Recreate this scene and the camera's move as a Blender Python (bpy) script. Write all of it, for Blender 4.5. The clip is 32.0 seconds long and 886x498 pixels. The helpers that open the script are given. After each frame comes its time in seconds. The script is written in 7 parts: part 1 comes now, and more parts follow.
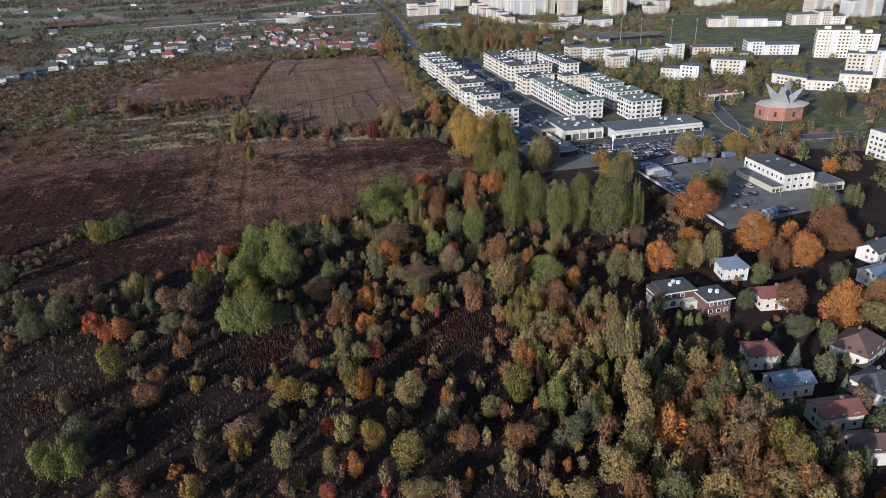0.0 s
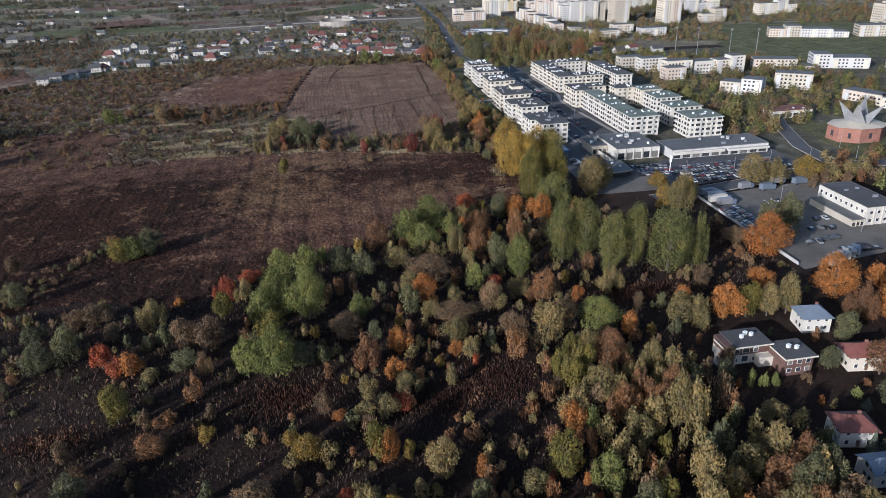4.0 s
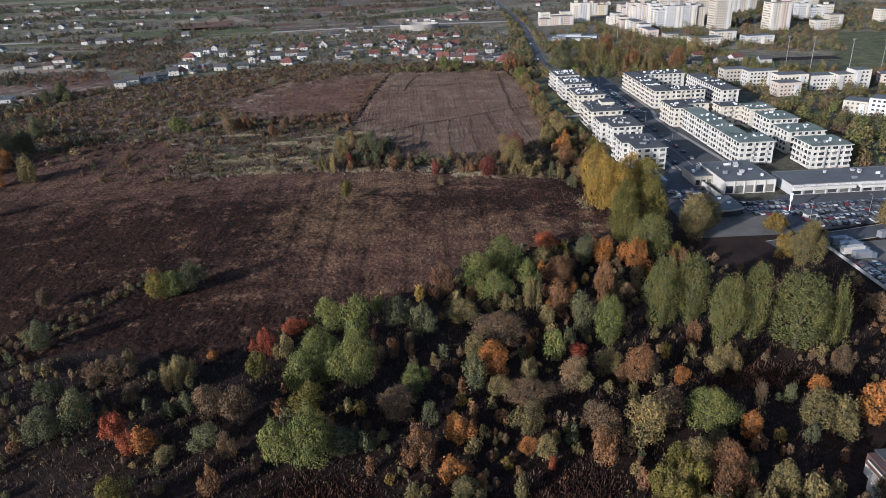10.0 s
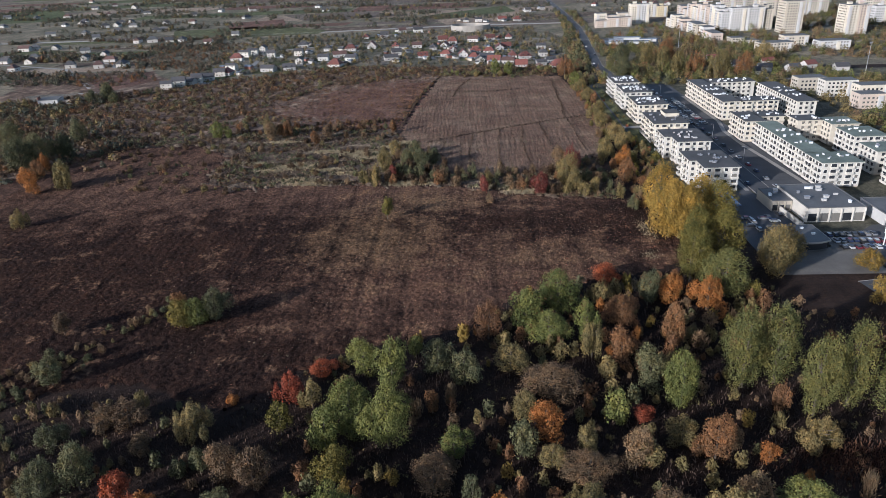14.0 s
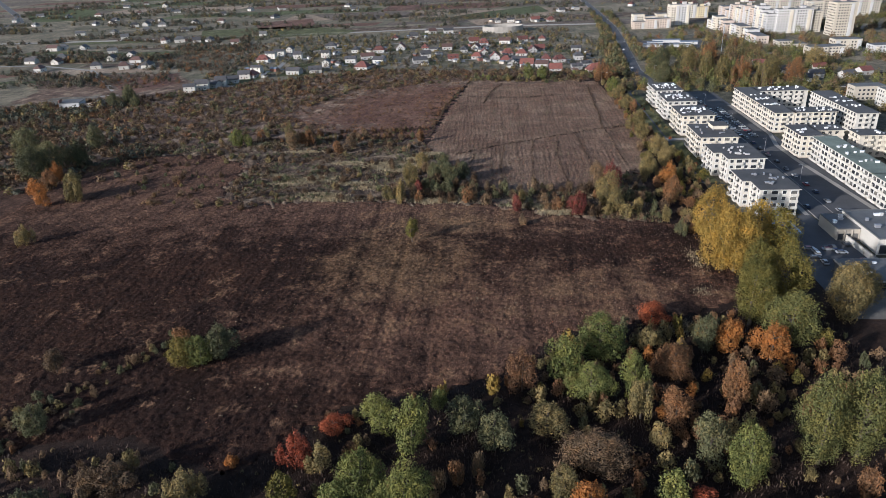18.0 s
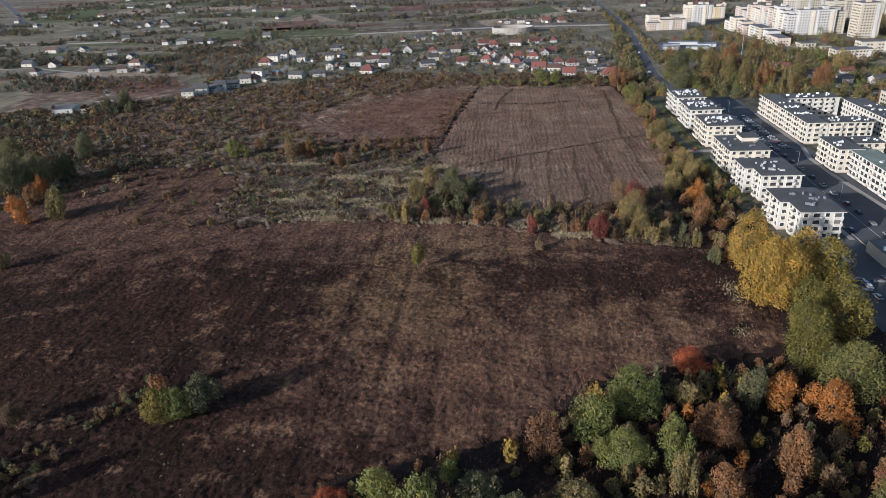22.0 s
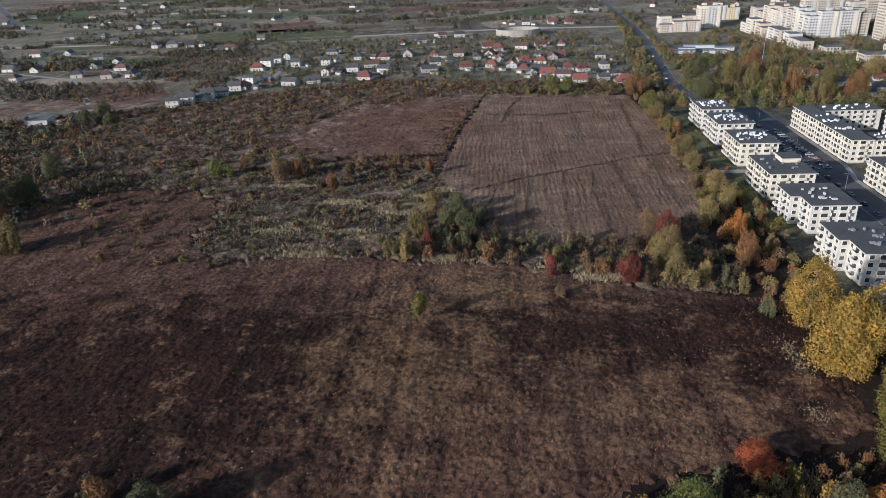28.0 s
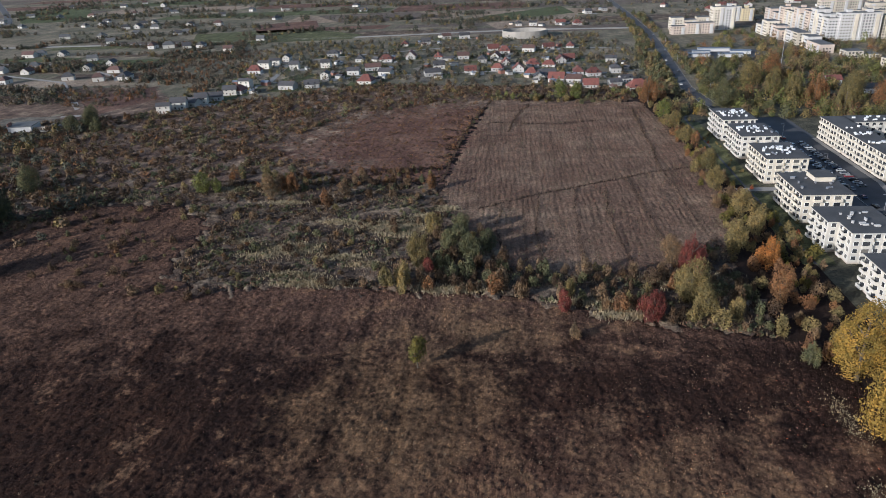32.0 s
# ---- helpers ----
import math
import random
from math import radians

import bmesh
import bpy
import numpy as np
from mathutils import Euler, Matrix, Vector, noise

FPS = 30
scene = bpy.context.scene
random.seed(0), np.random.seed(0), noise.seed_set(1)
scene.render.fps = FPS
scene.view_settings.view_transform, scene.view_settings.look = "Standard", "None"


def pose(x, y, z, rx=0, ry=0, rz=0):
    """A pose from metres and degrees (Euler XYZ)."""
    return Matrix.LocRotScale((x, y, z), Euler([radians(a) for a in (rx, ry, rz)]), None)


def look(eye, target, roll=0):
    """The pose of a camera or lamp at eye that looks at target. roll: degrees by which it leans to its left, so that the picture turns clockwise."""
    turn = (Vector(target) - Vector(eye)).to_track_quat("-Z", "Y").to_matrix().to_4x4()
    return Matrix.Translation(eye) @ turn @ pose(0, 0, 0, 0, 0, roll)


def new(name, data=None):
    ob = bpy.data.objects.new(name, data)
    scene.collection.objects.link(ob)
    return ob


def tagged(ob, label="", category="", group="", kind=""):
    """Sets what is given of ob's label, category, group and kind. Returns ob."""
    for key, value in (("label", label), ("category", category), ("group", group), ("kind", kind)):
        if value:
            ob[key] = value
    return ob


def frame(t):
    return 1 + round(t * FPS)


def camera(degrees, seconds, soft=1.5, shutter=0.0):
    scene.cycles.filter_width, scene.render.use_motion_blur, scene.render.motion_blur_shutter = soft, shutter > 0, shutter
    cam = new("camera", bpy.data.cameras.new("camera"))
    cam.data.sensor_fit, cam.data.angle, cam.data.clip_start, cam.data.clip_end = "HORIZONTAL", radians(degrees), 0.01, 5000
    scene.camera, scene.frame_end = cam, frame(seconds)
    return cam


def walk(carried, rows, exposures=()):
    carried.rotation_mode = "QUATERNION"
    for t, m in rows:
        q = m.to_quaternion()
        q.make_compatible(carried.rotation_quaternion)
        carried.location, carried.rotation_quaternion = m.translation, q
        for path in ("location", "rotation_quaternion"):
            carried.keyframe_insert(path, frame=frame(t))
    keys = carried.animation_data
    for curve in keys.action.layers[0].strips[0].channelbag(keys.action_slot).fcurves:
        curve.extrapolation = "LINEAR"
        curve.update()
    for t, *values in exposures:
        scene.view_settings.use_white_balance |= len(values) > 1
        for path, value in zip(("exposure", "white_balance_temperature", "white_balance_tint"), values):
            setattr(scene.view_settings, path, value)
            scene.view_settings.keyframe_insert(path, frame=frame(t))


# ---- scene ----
LENS = 64.9
cam = camera(LENS, 32.0, soft=0.85)
# seconds, eye, target, roll
PATH = [
    (0, (-7.724, 0.461, 119.865), (-7.332, 2.234, 119.027), -2.2),
    (0.5, (-6.836, 3.543, 119.801), (-6.459, 5.319, 118.963), -2.2),
    (1, (-6.056, 6.649, 119.738), (-5.701, 8.431, 118.902), -2.2),
    (1.5, (-5.397, 9.761, 119.685), (-5.054, 11.547, 118.851), -2.1),
    (2, (-4.846, 12.894, 119.641), (-4.521, 14.684, 118.811), -2.2),
    (2.5, (-4.362, 16.07, 119.605), (-4.048, 17.863, 118.776), -2.1),
    (3, (-3.888, 19.373, 119.576), (-3.585, 21.168, 118.748), -2.0),
    (3.5, (-3.379, 22.872, 119.546), (-3.088, 24.669, 118.719), -1.9),
    (5.5, (-0.877, 37.412, 119.357), (-0.604, 39.213, 118.532), -2.1),
    (6, (-0.248, 41.038, 119.343), (0.015, 42.841, 118.518), -2.2),
    (6.5, (0.281, 44.629, 119.316), (0.538, 46.433, 118.491), -2.1),
    (7, (0.761, 48.226, 119.284), (1.014, 50.031, 118.461), -2.1),
    (7.5, (1.238, 51.831, 119.261), (1.479, 53.638, 118.438), -2.1),
    (8, (1.779, 55.457, 119.247), (1.98, 57.269, 118.425), -2.1),
    (8.5, (2.344, 59.102, 119.232), (2.508, 60.919, 118.411), -2.2),
    (9, (2.897, 62.704, 119.209), (3.023, 64.524, 118.39), -2.2),
    (9.5, (3.448, 66.236, 119.179), (3.544, 68.059, 118.36), -2.1),
    (10, (3.969, 69.741, 119.162), (4.042, 71.565, 118.344), -2.2),
    (10.5, (4.365, 73.219, 119.151), (4.424, 75.043, 118.333), -2.1),
    (11, (4.595, 76.733, 119.151), (4.638, 78.558, 118.333), -2.2),
    (11.5, (4.647, 80.246, 119.148), (4.67, 82.071, 118.33), -2.2),
    (12, (4.59, 83.784, 119.147), (4.591, 85.609, 118.33), -2.3),
    (12.5, (4.496, 87.319, 119.155), (4.484, 89.144, 118.338), -2.2),
    (13, (4.413, 90.836, 119.177), (4.382, 92.661, 118.36), -2.2),
    (13.5, (4.35, 94.314, 119.239), (4.304, 96.138, 118.422), -2.2),
    (14, (4.344, 97.795, 119.312), (4.288, 99.62, 118.495), -2.3),
    (14.5, (4.383, 101.281, 119.395), (4.302, 103.105, 118.579), -2.4),
    (16.5, (4.387, 115.307, 119.962), (4.252, 117.128, 119.145), -2.5),
    (17, (4.168, 118.755, 120.019), (4.033, 120.575, 119.201), -2.4),
    (17.5, (3.764, 122.145, 120.065), (3.63, 123.965, 119.247), -2.4),
    (18, (3.31, 125.538, 120.093), (3.176, 127.357, 119.274), -2.4),
    (18.5, (2.91, 128.956, 120.111), (2.766, 130.774, 119.292), -2.4),
    (19, (2.566, 132.457, 120.114), (2.415, 134.275, 119.294), -2.4),
    (19.5, (2.242, 136.008, 120.101), (2.092, 137.826, 119.281), -2.4),
    (20, (1.922, 139.637, 120.07), (1.772, 141.455, 119.25), -2.4),
    (20.5, (1.603, 143.291, 120.015), (1.452, 145.109, 119.195), -2.4),
    (21, (1.315, 146.93, 119.933), (1.163, 148.747, 119.112), -2.4),
    (21.5, (1.043, 150.489, 119.842), (0.891, 152.306, 119.021), -2.5),
    (22, (0.813, 154.005, 119.757), (0.659, 155.822, 118.936), -2.5),
    (22.5, (0.611, 157.473, 119.688), (0.457, 159.29, 118.867), -2.6),
    (23, (0.431, 160.931, 119.633), (0.276, 162.748, 118.813), -2.6),
    (23.5, (0.247, 164.454, 119.606), (0.09, 166.271, 118.784), -2.6),
    (24, (0.036, 168.115, 119.594), (-0.121, 169.932, 118.773), -2.6),
    (24.5, (-0.28, 171.933, 119.583), (-0.436, 173.749, 118.76), -2.5),
    (25, (-0.696, 175.781, 119.562), (-0.852, 177.597, 118.739), -2.4),
    (25.5, (-1.153, 179.482, 119.508), (-1.309, 181.298, 118.684), -2.5),
    (27.5, (-3.178, 193.632, 118.896), (-3.334, 195.448, 118.072), -2.6),
    (28, (-3.552, 197.193, 118.857), (-3.709, 199.009, 118.033), -2.6),
    (28.5, (-3.815, 200.845, 118.864), (-3.974, 202.66, 118.039), -2.6),
    (29, (-4.003, 204.526, 118.875), (-4.163, 206.341, 118.049), -2.5),
    (29.5, (-4.129, 208.156, 118.874), (-4.29, 209.97, 118.047), -2.5),
    (30, (-4.229, 211.727, 118.868), (-4.392, 213.54, 118.041), -2.5),
    (30.5, (-4.322, 215.246, 118.861), (-4.487, 217.059, 118.034), -2.5),
    (31, (-4.42, 218.73, 118.854), (-4.586, 220.544, 118.027), -2.5),
    (31.5, (-4.548, 222.199, 118.842), (-4.714, 224.012, 118.015), -2.5),
    (32, (-4.686, 225.676, 118.833), (-4.855, 227.489, 118.005), -2.5),
]
walk(cam, [(t, look(e, g, r)) for t, e, g, r in PATH], [(0, 0.53, 5460, 13), (14, 0.58, 5550, 13.5), (20, 0.62, 5700, 12), (32, 0.45, 5600, 11.5)])

# ---- world and sun ----
SUN_FROM = Vector((-0.785 * 0.959, -0.62 * 0.959, 0.284))
world = bpy.data.worlds.new("sky")
scene.world = world
world.use_nodes = True
wn = world.node_tree.nodes
sky = wn.new("ShaderNodeTexSky")
sky.sky_type = "NISHITA"
sky.sun_disc = False
sky.sun_elevation = radians(16.5)
sky.sun_rotation = math.atan2(SUN_FROM.x, SUN_FROM.y)
sky.air_density, sky.dust_density, sky.ozone_density = 1.0, 1.2, 1.0
world.node_tree.links.new(sky.outputs[0], wn["Background"].inputs[0])
wn["Background"].inputs[1].default_value = 0.125
sun = new("sun", bpy.data.lights.new("sun", "SUN"))
sun.data.energy, sun.data.angle, sun.data.color = 4.9, radians(0.5), (1.0, 0.92, 0.83)
sun.matrix_world = look(SUN_FROM * 600, (0, 0, 0))


# ---- materials ----
def nodes_of(name):
    m = bpy.data.materials.new(name)
    m.use_nodes = True
    t = m.node_tree
    return m, t, t.nodes, t.links, t.nodes["Principled BSDF"]


def noise_node(t, scale, detail=4.0, rough=0.6, coord="Object"):
    c = t.nodes.new("ShaderNodeTexCoord")
    n = t.nodes.new("ShaderNodeTexNoise")
    n.inputs["Scale"].default_value, n.inputs["Detail"].default_value, n.inputs["Roughness"].default_value = scale, detail, rough
    t.links.new(c.outputs[coord], n.inputs["Vector"])
    return n


def ramp_node(t, fac, stops):
    r = t.nodes.new("ShaderNodeValToRGB")
    el = r.color_ramp.elements
    while len(el) < len(stops):
        el.new(0.5)
    for e, (p, c) in zip(el, stops):
        e.position, e.color = p, (*c, 1)
    t.links.new(fac, r.inputs[0])
    return r


def mix_node(t, kind, fac, a, b):
    n = t.nodes.new("ShaderNodeMix")
    n.data_type, n.blend_type = "RGBA", kind
    for sock, v in ((n.inputs[0], fac), (n.inputs[6], a), (n.inputs[7], b)):
        if hasattr(v, "is_linked"):
            t.links.new(v, sock)
        else:
            sock.default_value = v if not isinstance(v, tuple) else (*v, 1)
    return n.outputs[2]


def bump_on(t, bsdf, height, strength, distance):
    b = t.nodes.new("ShaderNodeBump")
    b.inputs["Strength"].default_value, b.inputs["Distance"].default_value = strength, distance
    t.links.new(height, b.inputs["Height"])
    t.links.new(b.outputs[0], bsdf.inputs["Normal"])


def mul(c, k):
    return tuple(min(1.0, v * k) for v in c)


def surface(name, col, rough=0.8, vary=0.25, coarse=0.15, fine=2.0, bump=0.2, metal=0.0, random_tone=0.0):
    """A worn everyday surface: two scales of tone over one colour, fine relief."""
    m, t, n, l, b = nodes_of(name)
    big, small = noise_node(t, coarse, 5), noise_node(t, fine, 6, 0.7)
    r1 = ramp_node(t, big.outputs[0], [(0.3, mul(col, 1 - vary)), (0.7, mul(col, 1 + vary * 0.6))])
    r2 = ramp_node(t, small.outputs[0], [(0.25, (1 - vary,) * 3), (0.75, (1.0,) * 3)])
    out = mix_node(t, "MULTIPLY", 0.8, r1.outputs[0], r2.outputs[0])
    if random_tone:
        o = n.new("ShaderNodeObjectInfo")
        r3 = ramp_node(t, o.outputs["Random"], [(0, (1 - random_tone,) * 3), (1, (1.0,) * 3)])
        out = mix_node(t, "MULTIPLY", 1.0, out, r3.outputs[0])
    l.new(out, b.inputs["Base Color"])
    b.inputs["Roughness"].default_value, b.inputs["Metallic"].default_value = rough, metal
    if bump:
        bump_on(t, b, small.outputs[0], bump, 0.05)
    return m


def foliage(name, low, high, thin=0.16, joined=False, spread=1.0):
    """Leaves: a tone of its own for each plant, and a slighter one for each spray."""
    m, t, n, l, b = nodes_of(name)
    o, g = n.new("ShaderNodeObjectInfo"), n.new("ShaderNodeNewGeometry")
    spot = noise_node(t, 0.22, 1)
    r = ramp_node(t, spot.outputs[0] if joined else o.outputs["Random"], [(0.35, low), (0.65, high)] if joined else [(0, low), (1, high)])
    patch = noise_node(t, 0.35, 3)
    r2 = ramp_node(t, g.outputs["Random Per Island"], [(0, (1 - 0.36 * spread, 1 - 0.36 * spread, 1 - 0.38 * spread)), (0.6, (0.97, 0.97, 0.97)), (1, (1 + 0.18 * spread, 1 + 0.14 * spread, 1 + 0.04 * spread))])
    r3 = ramp_node(t, patch.outputs[0], [(0.36, (0.75, 0.79, 0.81)), (0.5, (0.96, 0.97, 0.97)), (0.64, (1.18, 1.12, 1.0))] if joined else [(0.36, (0.62, 0.7, 0.74)), (0.5, (0.95, 0.97, 0.97)), (0.64, (1.3, 1.18, 1.0))])
    out = mix_node(t, "MULTIPLY", 1.0, r.outputs[0], r2.outputs[0])
    out = mix_node(t, "MULTIPLY", 1.0, out, r3.outputs[0])
    l.new(out, b.inputs["Base Color"])
    b.inputs["Roughness"].default_value = 0.75
    b.inputs["Specular IOR Level"].default_value = 0.2
    tr = n.new("ShaderNodeBsdfTranslucent")
    l.new(out, tr.inputs[0])
    ms = n.new("ShaderNodeMixShader")
    ms.inputs[0].default_value = thin
    l.new(b.outputs[0], ms.inputs[1])
    l.new(tr.outputs[0], ms.inputs[2])
    l.new(ms.outputs[0], n["Material Output"].inputs[0])
    return m


HUES = {
    "green": ((0.088, 0.104, 0.036), (0.136, 0.148, 0.052)),
    "dark": ((0.064, 0.07, 0.043), (0.104, 0.106, 0.061)),
    "olive": ((0.115, 0.1, 0.05), (0.19, 0.15, 0.074)),
    "poplar": ((0.084, 0.091, 0.036), (0.118, 0.118, 0.046)),
    "yellow": ((0.15, 0.105, 0.03), (0.215, 0.155, 0.044)),
    "gold": ((0.22, 0.152, 0.04), (0.275, 0.19, 0.05)),
    "yellowgreen": ((0.09, 0.085, 0.025), (0.13, 0.11, 0.03)),
    "orange": ((0.222, 0.094, 0.032), (0.3, 0.134, 0.044)),
    "red": ((0.19, 0.05, 0.03), (0.26, 0.076, 0.036)),
    "rust": ((0.12, 0.067, 0.041), (0.185, 0.099, 0.051)),
    "brown": ((0.097, 0.068, 0.048), (0.165, 0.115, 0.076)),
}
HUES["crimson"] = ((0.115, 0.034, 0.034), (0.165, 0.05, 0.044))
HUES["heath"] = ((0.05, 0.034, 0.025), (0.085, 0.056, 0.036))
HUES["spruce"] = ((0.075, 0.09, 0.075), (0.1, 0.115, 0.1))
HUES["far_dark"] = ((0.05, 0.055, 0.048), (0.082, 0.086, 0.07))
HUES["far_brown"] = ((0.08, 0.066, 0.055), (0.12, 0.098, 0.08))
HUES = {k: tuple(tuple(round(c * g, 4) for c, g in zip(col, (1.12, 1.05, 0.88))) for col in v) for k, v in HUES.items()}
LEAF = {k: foliage("leaf_" + k, *v) for k, v in HUES.items()}
MASS = {k: foliage("leaves_" + k, *v, joined=True, spread=0.7) for k, v in HUES.items()}
PALE_STRAW = foliage("pale_dry_grass", (0.12, 0.082, 0.05), (0.165, 0.12, 0.076), 0.1, True, 0.5)
BARK = surface("bark", (0.10, 0.08, 0.06), 0.9, 0.4, 0.6, 6.0, 0.4)


def field_soil(name, dark, mid, light, rows=0.0, patch=0.012, streak=0.5):
    """Weedy ground: broad drifts of colour, streaks along the old tillage, blotches and grain; rows: spacing of drill rows that run north."""
    m, t, n, l, b = nodes_of(name)
    a, c, d = noise_node(t, patch, 7, 0.7), noise_node(t, 0.1, 7, 0.8), noise_node(t, 0.9, 5, 0.8)
    base = ramp_node(t, a.outputs[0], [(0.32, dark), (0.5, mid), (0.66, light)])
    blot = ramp_node(t, c.outputs[0], [(0.3, (0.45, 0.45, 0.46)), (0.5, (0.9, 0.9, 0.9)), (0.7, (1.35, 1.32, 1.25))])
    grain = ramp_node(t, d.outputs[0], [(0.3, (0.35, 0.35, 0.36)), (0.5, (0.95, 0.95, 0.95)), (0.7, (1.5, 1.46, 1.4))])
    out = mix_node(t, "MULTIPLY", 0.9, base.outputs[0], blot.outputs[0])
    out = mix_node(t, "MULTIPLY", 0.95, out, grain.outputs[0])
    co, mp = n.new("ShaderNodeTexCoord"), n.new("ShaderNodeMapping")
    mp.inputs["Scale"].default_value = (0.36, 0.016, 1) if rows else (0.22, 0.018, 1)
    l.new(co.outputs["Object"], mp.inputs["Vector"])
    st = n.new("ShaderNodeTexNoise")
    st.inputs["Scale"].default_value, st.inputs["Detail"].default_value, st.inputs["Distortion"].default_value = 1.0, 4, 0.6
    l.new(mp.outputs[0], st.inputs["Vector"])
    rs = ramp_node(t, st.outputs[0], [(0.35, (0.5 if rows else 0.72,) * 3), (0.48, (1.0,) * 3), (0.65, (1.25, 1.25, 1.22))])
    out = mix_node(t, "MULTIPLY", streak, out, rs.outputs[0])
    if rows:
        wv = n.new("ShaderNodeTexWave")
        wv.wave_type, wv.bands_direction = "BANDS", "X"
        wv.inputs["Scale"].default_value = 0.314 / rows
        wv.inputs["Distortion"].default_value, wv.inputs["Detail"].default_value, wv.inputs["Detail Scale"].default_value = 2.2, 4.0, 0.4
        l.new(co.outputs["Object"], wv.inputs["Vector"])
        rr = ramp_node(t, wv.outputs[0], [(0.1, (0.55, 0.53, 0.53)), (0.5, (1.08, 1.08, 1.08))])
        out = mix_node(t, "MULTIPLY", 0.3, out, rr.outputs[0])
    l.new(out, b.inputs["Base Color"])
    b.inputs["Roughness"].default_value = 0.95
    b.inputs["Specular IOR Level"].default_value = 0.13
    bump_on(t, b, d.outputs[0], 0.9, 0.6)
    return m


def weed_cover(name, blades):
    """Dead weeds: mauve and rust drifts, tan grass where it has spread in the middle of the field, broad areas
    lightened; blades: a sunlit tone for the standing stalks, else a shaded one for the soil.
    """
    m, t, n, l, b = nodes_of(name)
    co = n.new("ShaderNodeTexCoord")
    broad, mid_n, fine = noise_node(t, 0.018, 6, 0.7), noise_node(t, 0.075, 7, 0.75), noise_node(t, 0.6, 5, 0.8)
    base = ramp_node(t, broad.outputs[0], [(0.34, (0.022, 0.013, 0.0112)), (0.46, (0.0255, 0.0149, 0.0125)), (0.56, (0.0365, 0.0202, 0.0153)), (0.7, (0.03, 0.0178, 0.0142))])
    out = base.outputs[0]
    # tan growth, and broad areas painted brighter for low-sun stalks: centre and reach, colour
    for x, y, rx, ry, lift, colour in ((-20, 446, 190, 62, 0.5, (0.098, 0.062, 0.05)), (20, 330, 130, 62, 0.52, (0.102, 0.061, 0.046)), (-34, 376, 48, 56, 0.36, (0.125, 0.083, 0.053)), (-12, 420, 60, 34, 0.3, (0.135, 0.092, 0.06)), (34, 352, 60, 46, 0.2, (0.118, 0.08, 0.052)), (-175, 480, 130, 110, 0.55, (0.102, 0.064, 0.05))):
        mp, g, sm = n.new("ShaderNodeMapping"), n.new("ShaderNodeTexGradient"), n.new("ShaderNodeMath")
        mp.inputs["Scale"].default_value, mp.inputs["Location"].default_value = (1 / rx, 1 / ry, 0), (-x / rx, -y / ry, 0)
        g.gradient_type = "SPHERICAL"
        l.new(co.outputs["Object"], mp.inputs["Vector"])
        l.new(mp.outputs[0], g.inputs[0])
        sm.operation = "MULTIPLY_ADD"
        sm.inputs[1].default_value = lift
        l.new(g.outputs[1], sm.inputs[0])
        l.new(mid_n.outputs[0], sm.inputs[2])
        spread_and_lift = ramp_node(t, sm.outputs[0], [(0.57, (0, 0, 0)), (0.68, (0.4, 0.4, 0.4)), (0.88, (0.95, 0.95, 0.95))])
        out = mix_node(t, "MIX", spread_and_lift.outputs[0], out, colour)
    blot = ramp_node(t, mid_n.outputs[0], [(0.34, (0.55, 0.55, 0.56)), (0.5, (0.95, 0.95, 0.95)), (0.64, (1.38, 1.34, 1.26))])
    out = mix_node(t, "MULTIPLY", 0.65, out, blot.outputs[0])
    mp = n.new("ShaderNodeMapping")
    mp.inputs["Scale"].default_value, mp.inputs["Rotation"].default_value = (0.34, 0.012, 1), (0, 0, 0.04)
    l.new(co.outputs["Object"], mp.inputs["Vector"])
    st = n.new("ShaderNodeTexNoise")
    st.inputs["Scale"].default_value, st.inputs["Detail"].default_value, st.inputs["Distortion"].default_value = 1.0, 4, 0.7
    l.new(mp.outputs[0], st.inputs["Vector"])
    rs = ramp_node(t, st.outputs[0], [(0.34, (0.7, 0.7, 0.72)), (0.46, (0.97, 0.97, 0.98)), (0.58, (1.03, 1.02, 1.0)), (0.68, (1.24, 1.2, 1.12))])
    out = mix_node(t, "MULTIPLY", 0.9, out, rs.outputs[0])
    wv = n.new("ShaderNodeTexWave")
    wv.wave_type, wv.bands_direction = "BANDS", "X"
    wv.inputs["Scale"].default_value = 0.314 / 17
    wv.inputs["Distortion"].default_value, wv.inputs["Detail"].default_value, wv.inputs["Detail Scale"].default_value = 2.5, 3.0, 0.3
    l.new(co.outputs["Object"], wv.inputs["Vector"])
    tram = ramp_node(t, wv.outputs[0], [(0.0, (0.62, 0.62, 0.64)), (0.05, (0.8, 0.8, 0.81)), (0.12, (1, 1, 1))])
    out = mix_node(t, "MULTIPLY", 0.8, out, tram.outputs[0])
    clump = ramp_node(t, fine.outputs[0], [(0.34, (0.56, 0.55, 0.56)), (0.5, (0.97, 0.96, 0.96)), (0.66, (1.36, 1.32, 1.27))])
    out = mix_node(t, "MULTIPLY", 0.95, out, clump.outputs[0])
    # painted light: stalks brightened as if sunlit, soil kept dark as shade between them
    out = mix_node(t, "MULTIPLY", 1.0, out, (1.62, 1.49, 1.24) if blades else (1.12, 1.035, 0.87))
    if blades:
        g = n.new("ShaderNodeNewGeometry")
        r2 = ramp_node(t, g.outputs["Random Per Island"], [(0, (0.78, 0.77, 0.77)), (0.8, (1.06, 1.05, 1.04)), (1, (1.18, 1.14, 1.1))])
        out = mix_node(t, "MULTIPLY", 1.0, out, r2.outputs[0])
    else:
        bump_on(t, b, fine.outputs[0], 0.9, 0.6)
    l.new(out, b.inputs["Base Color"])
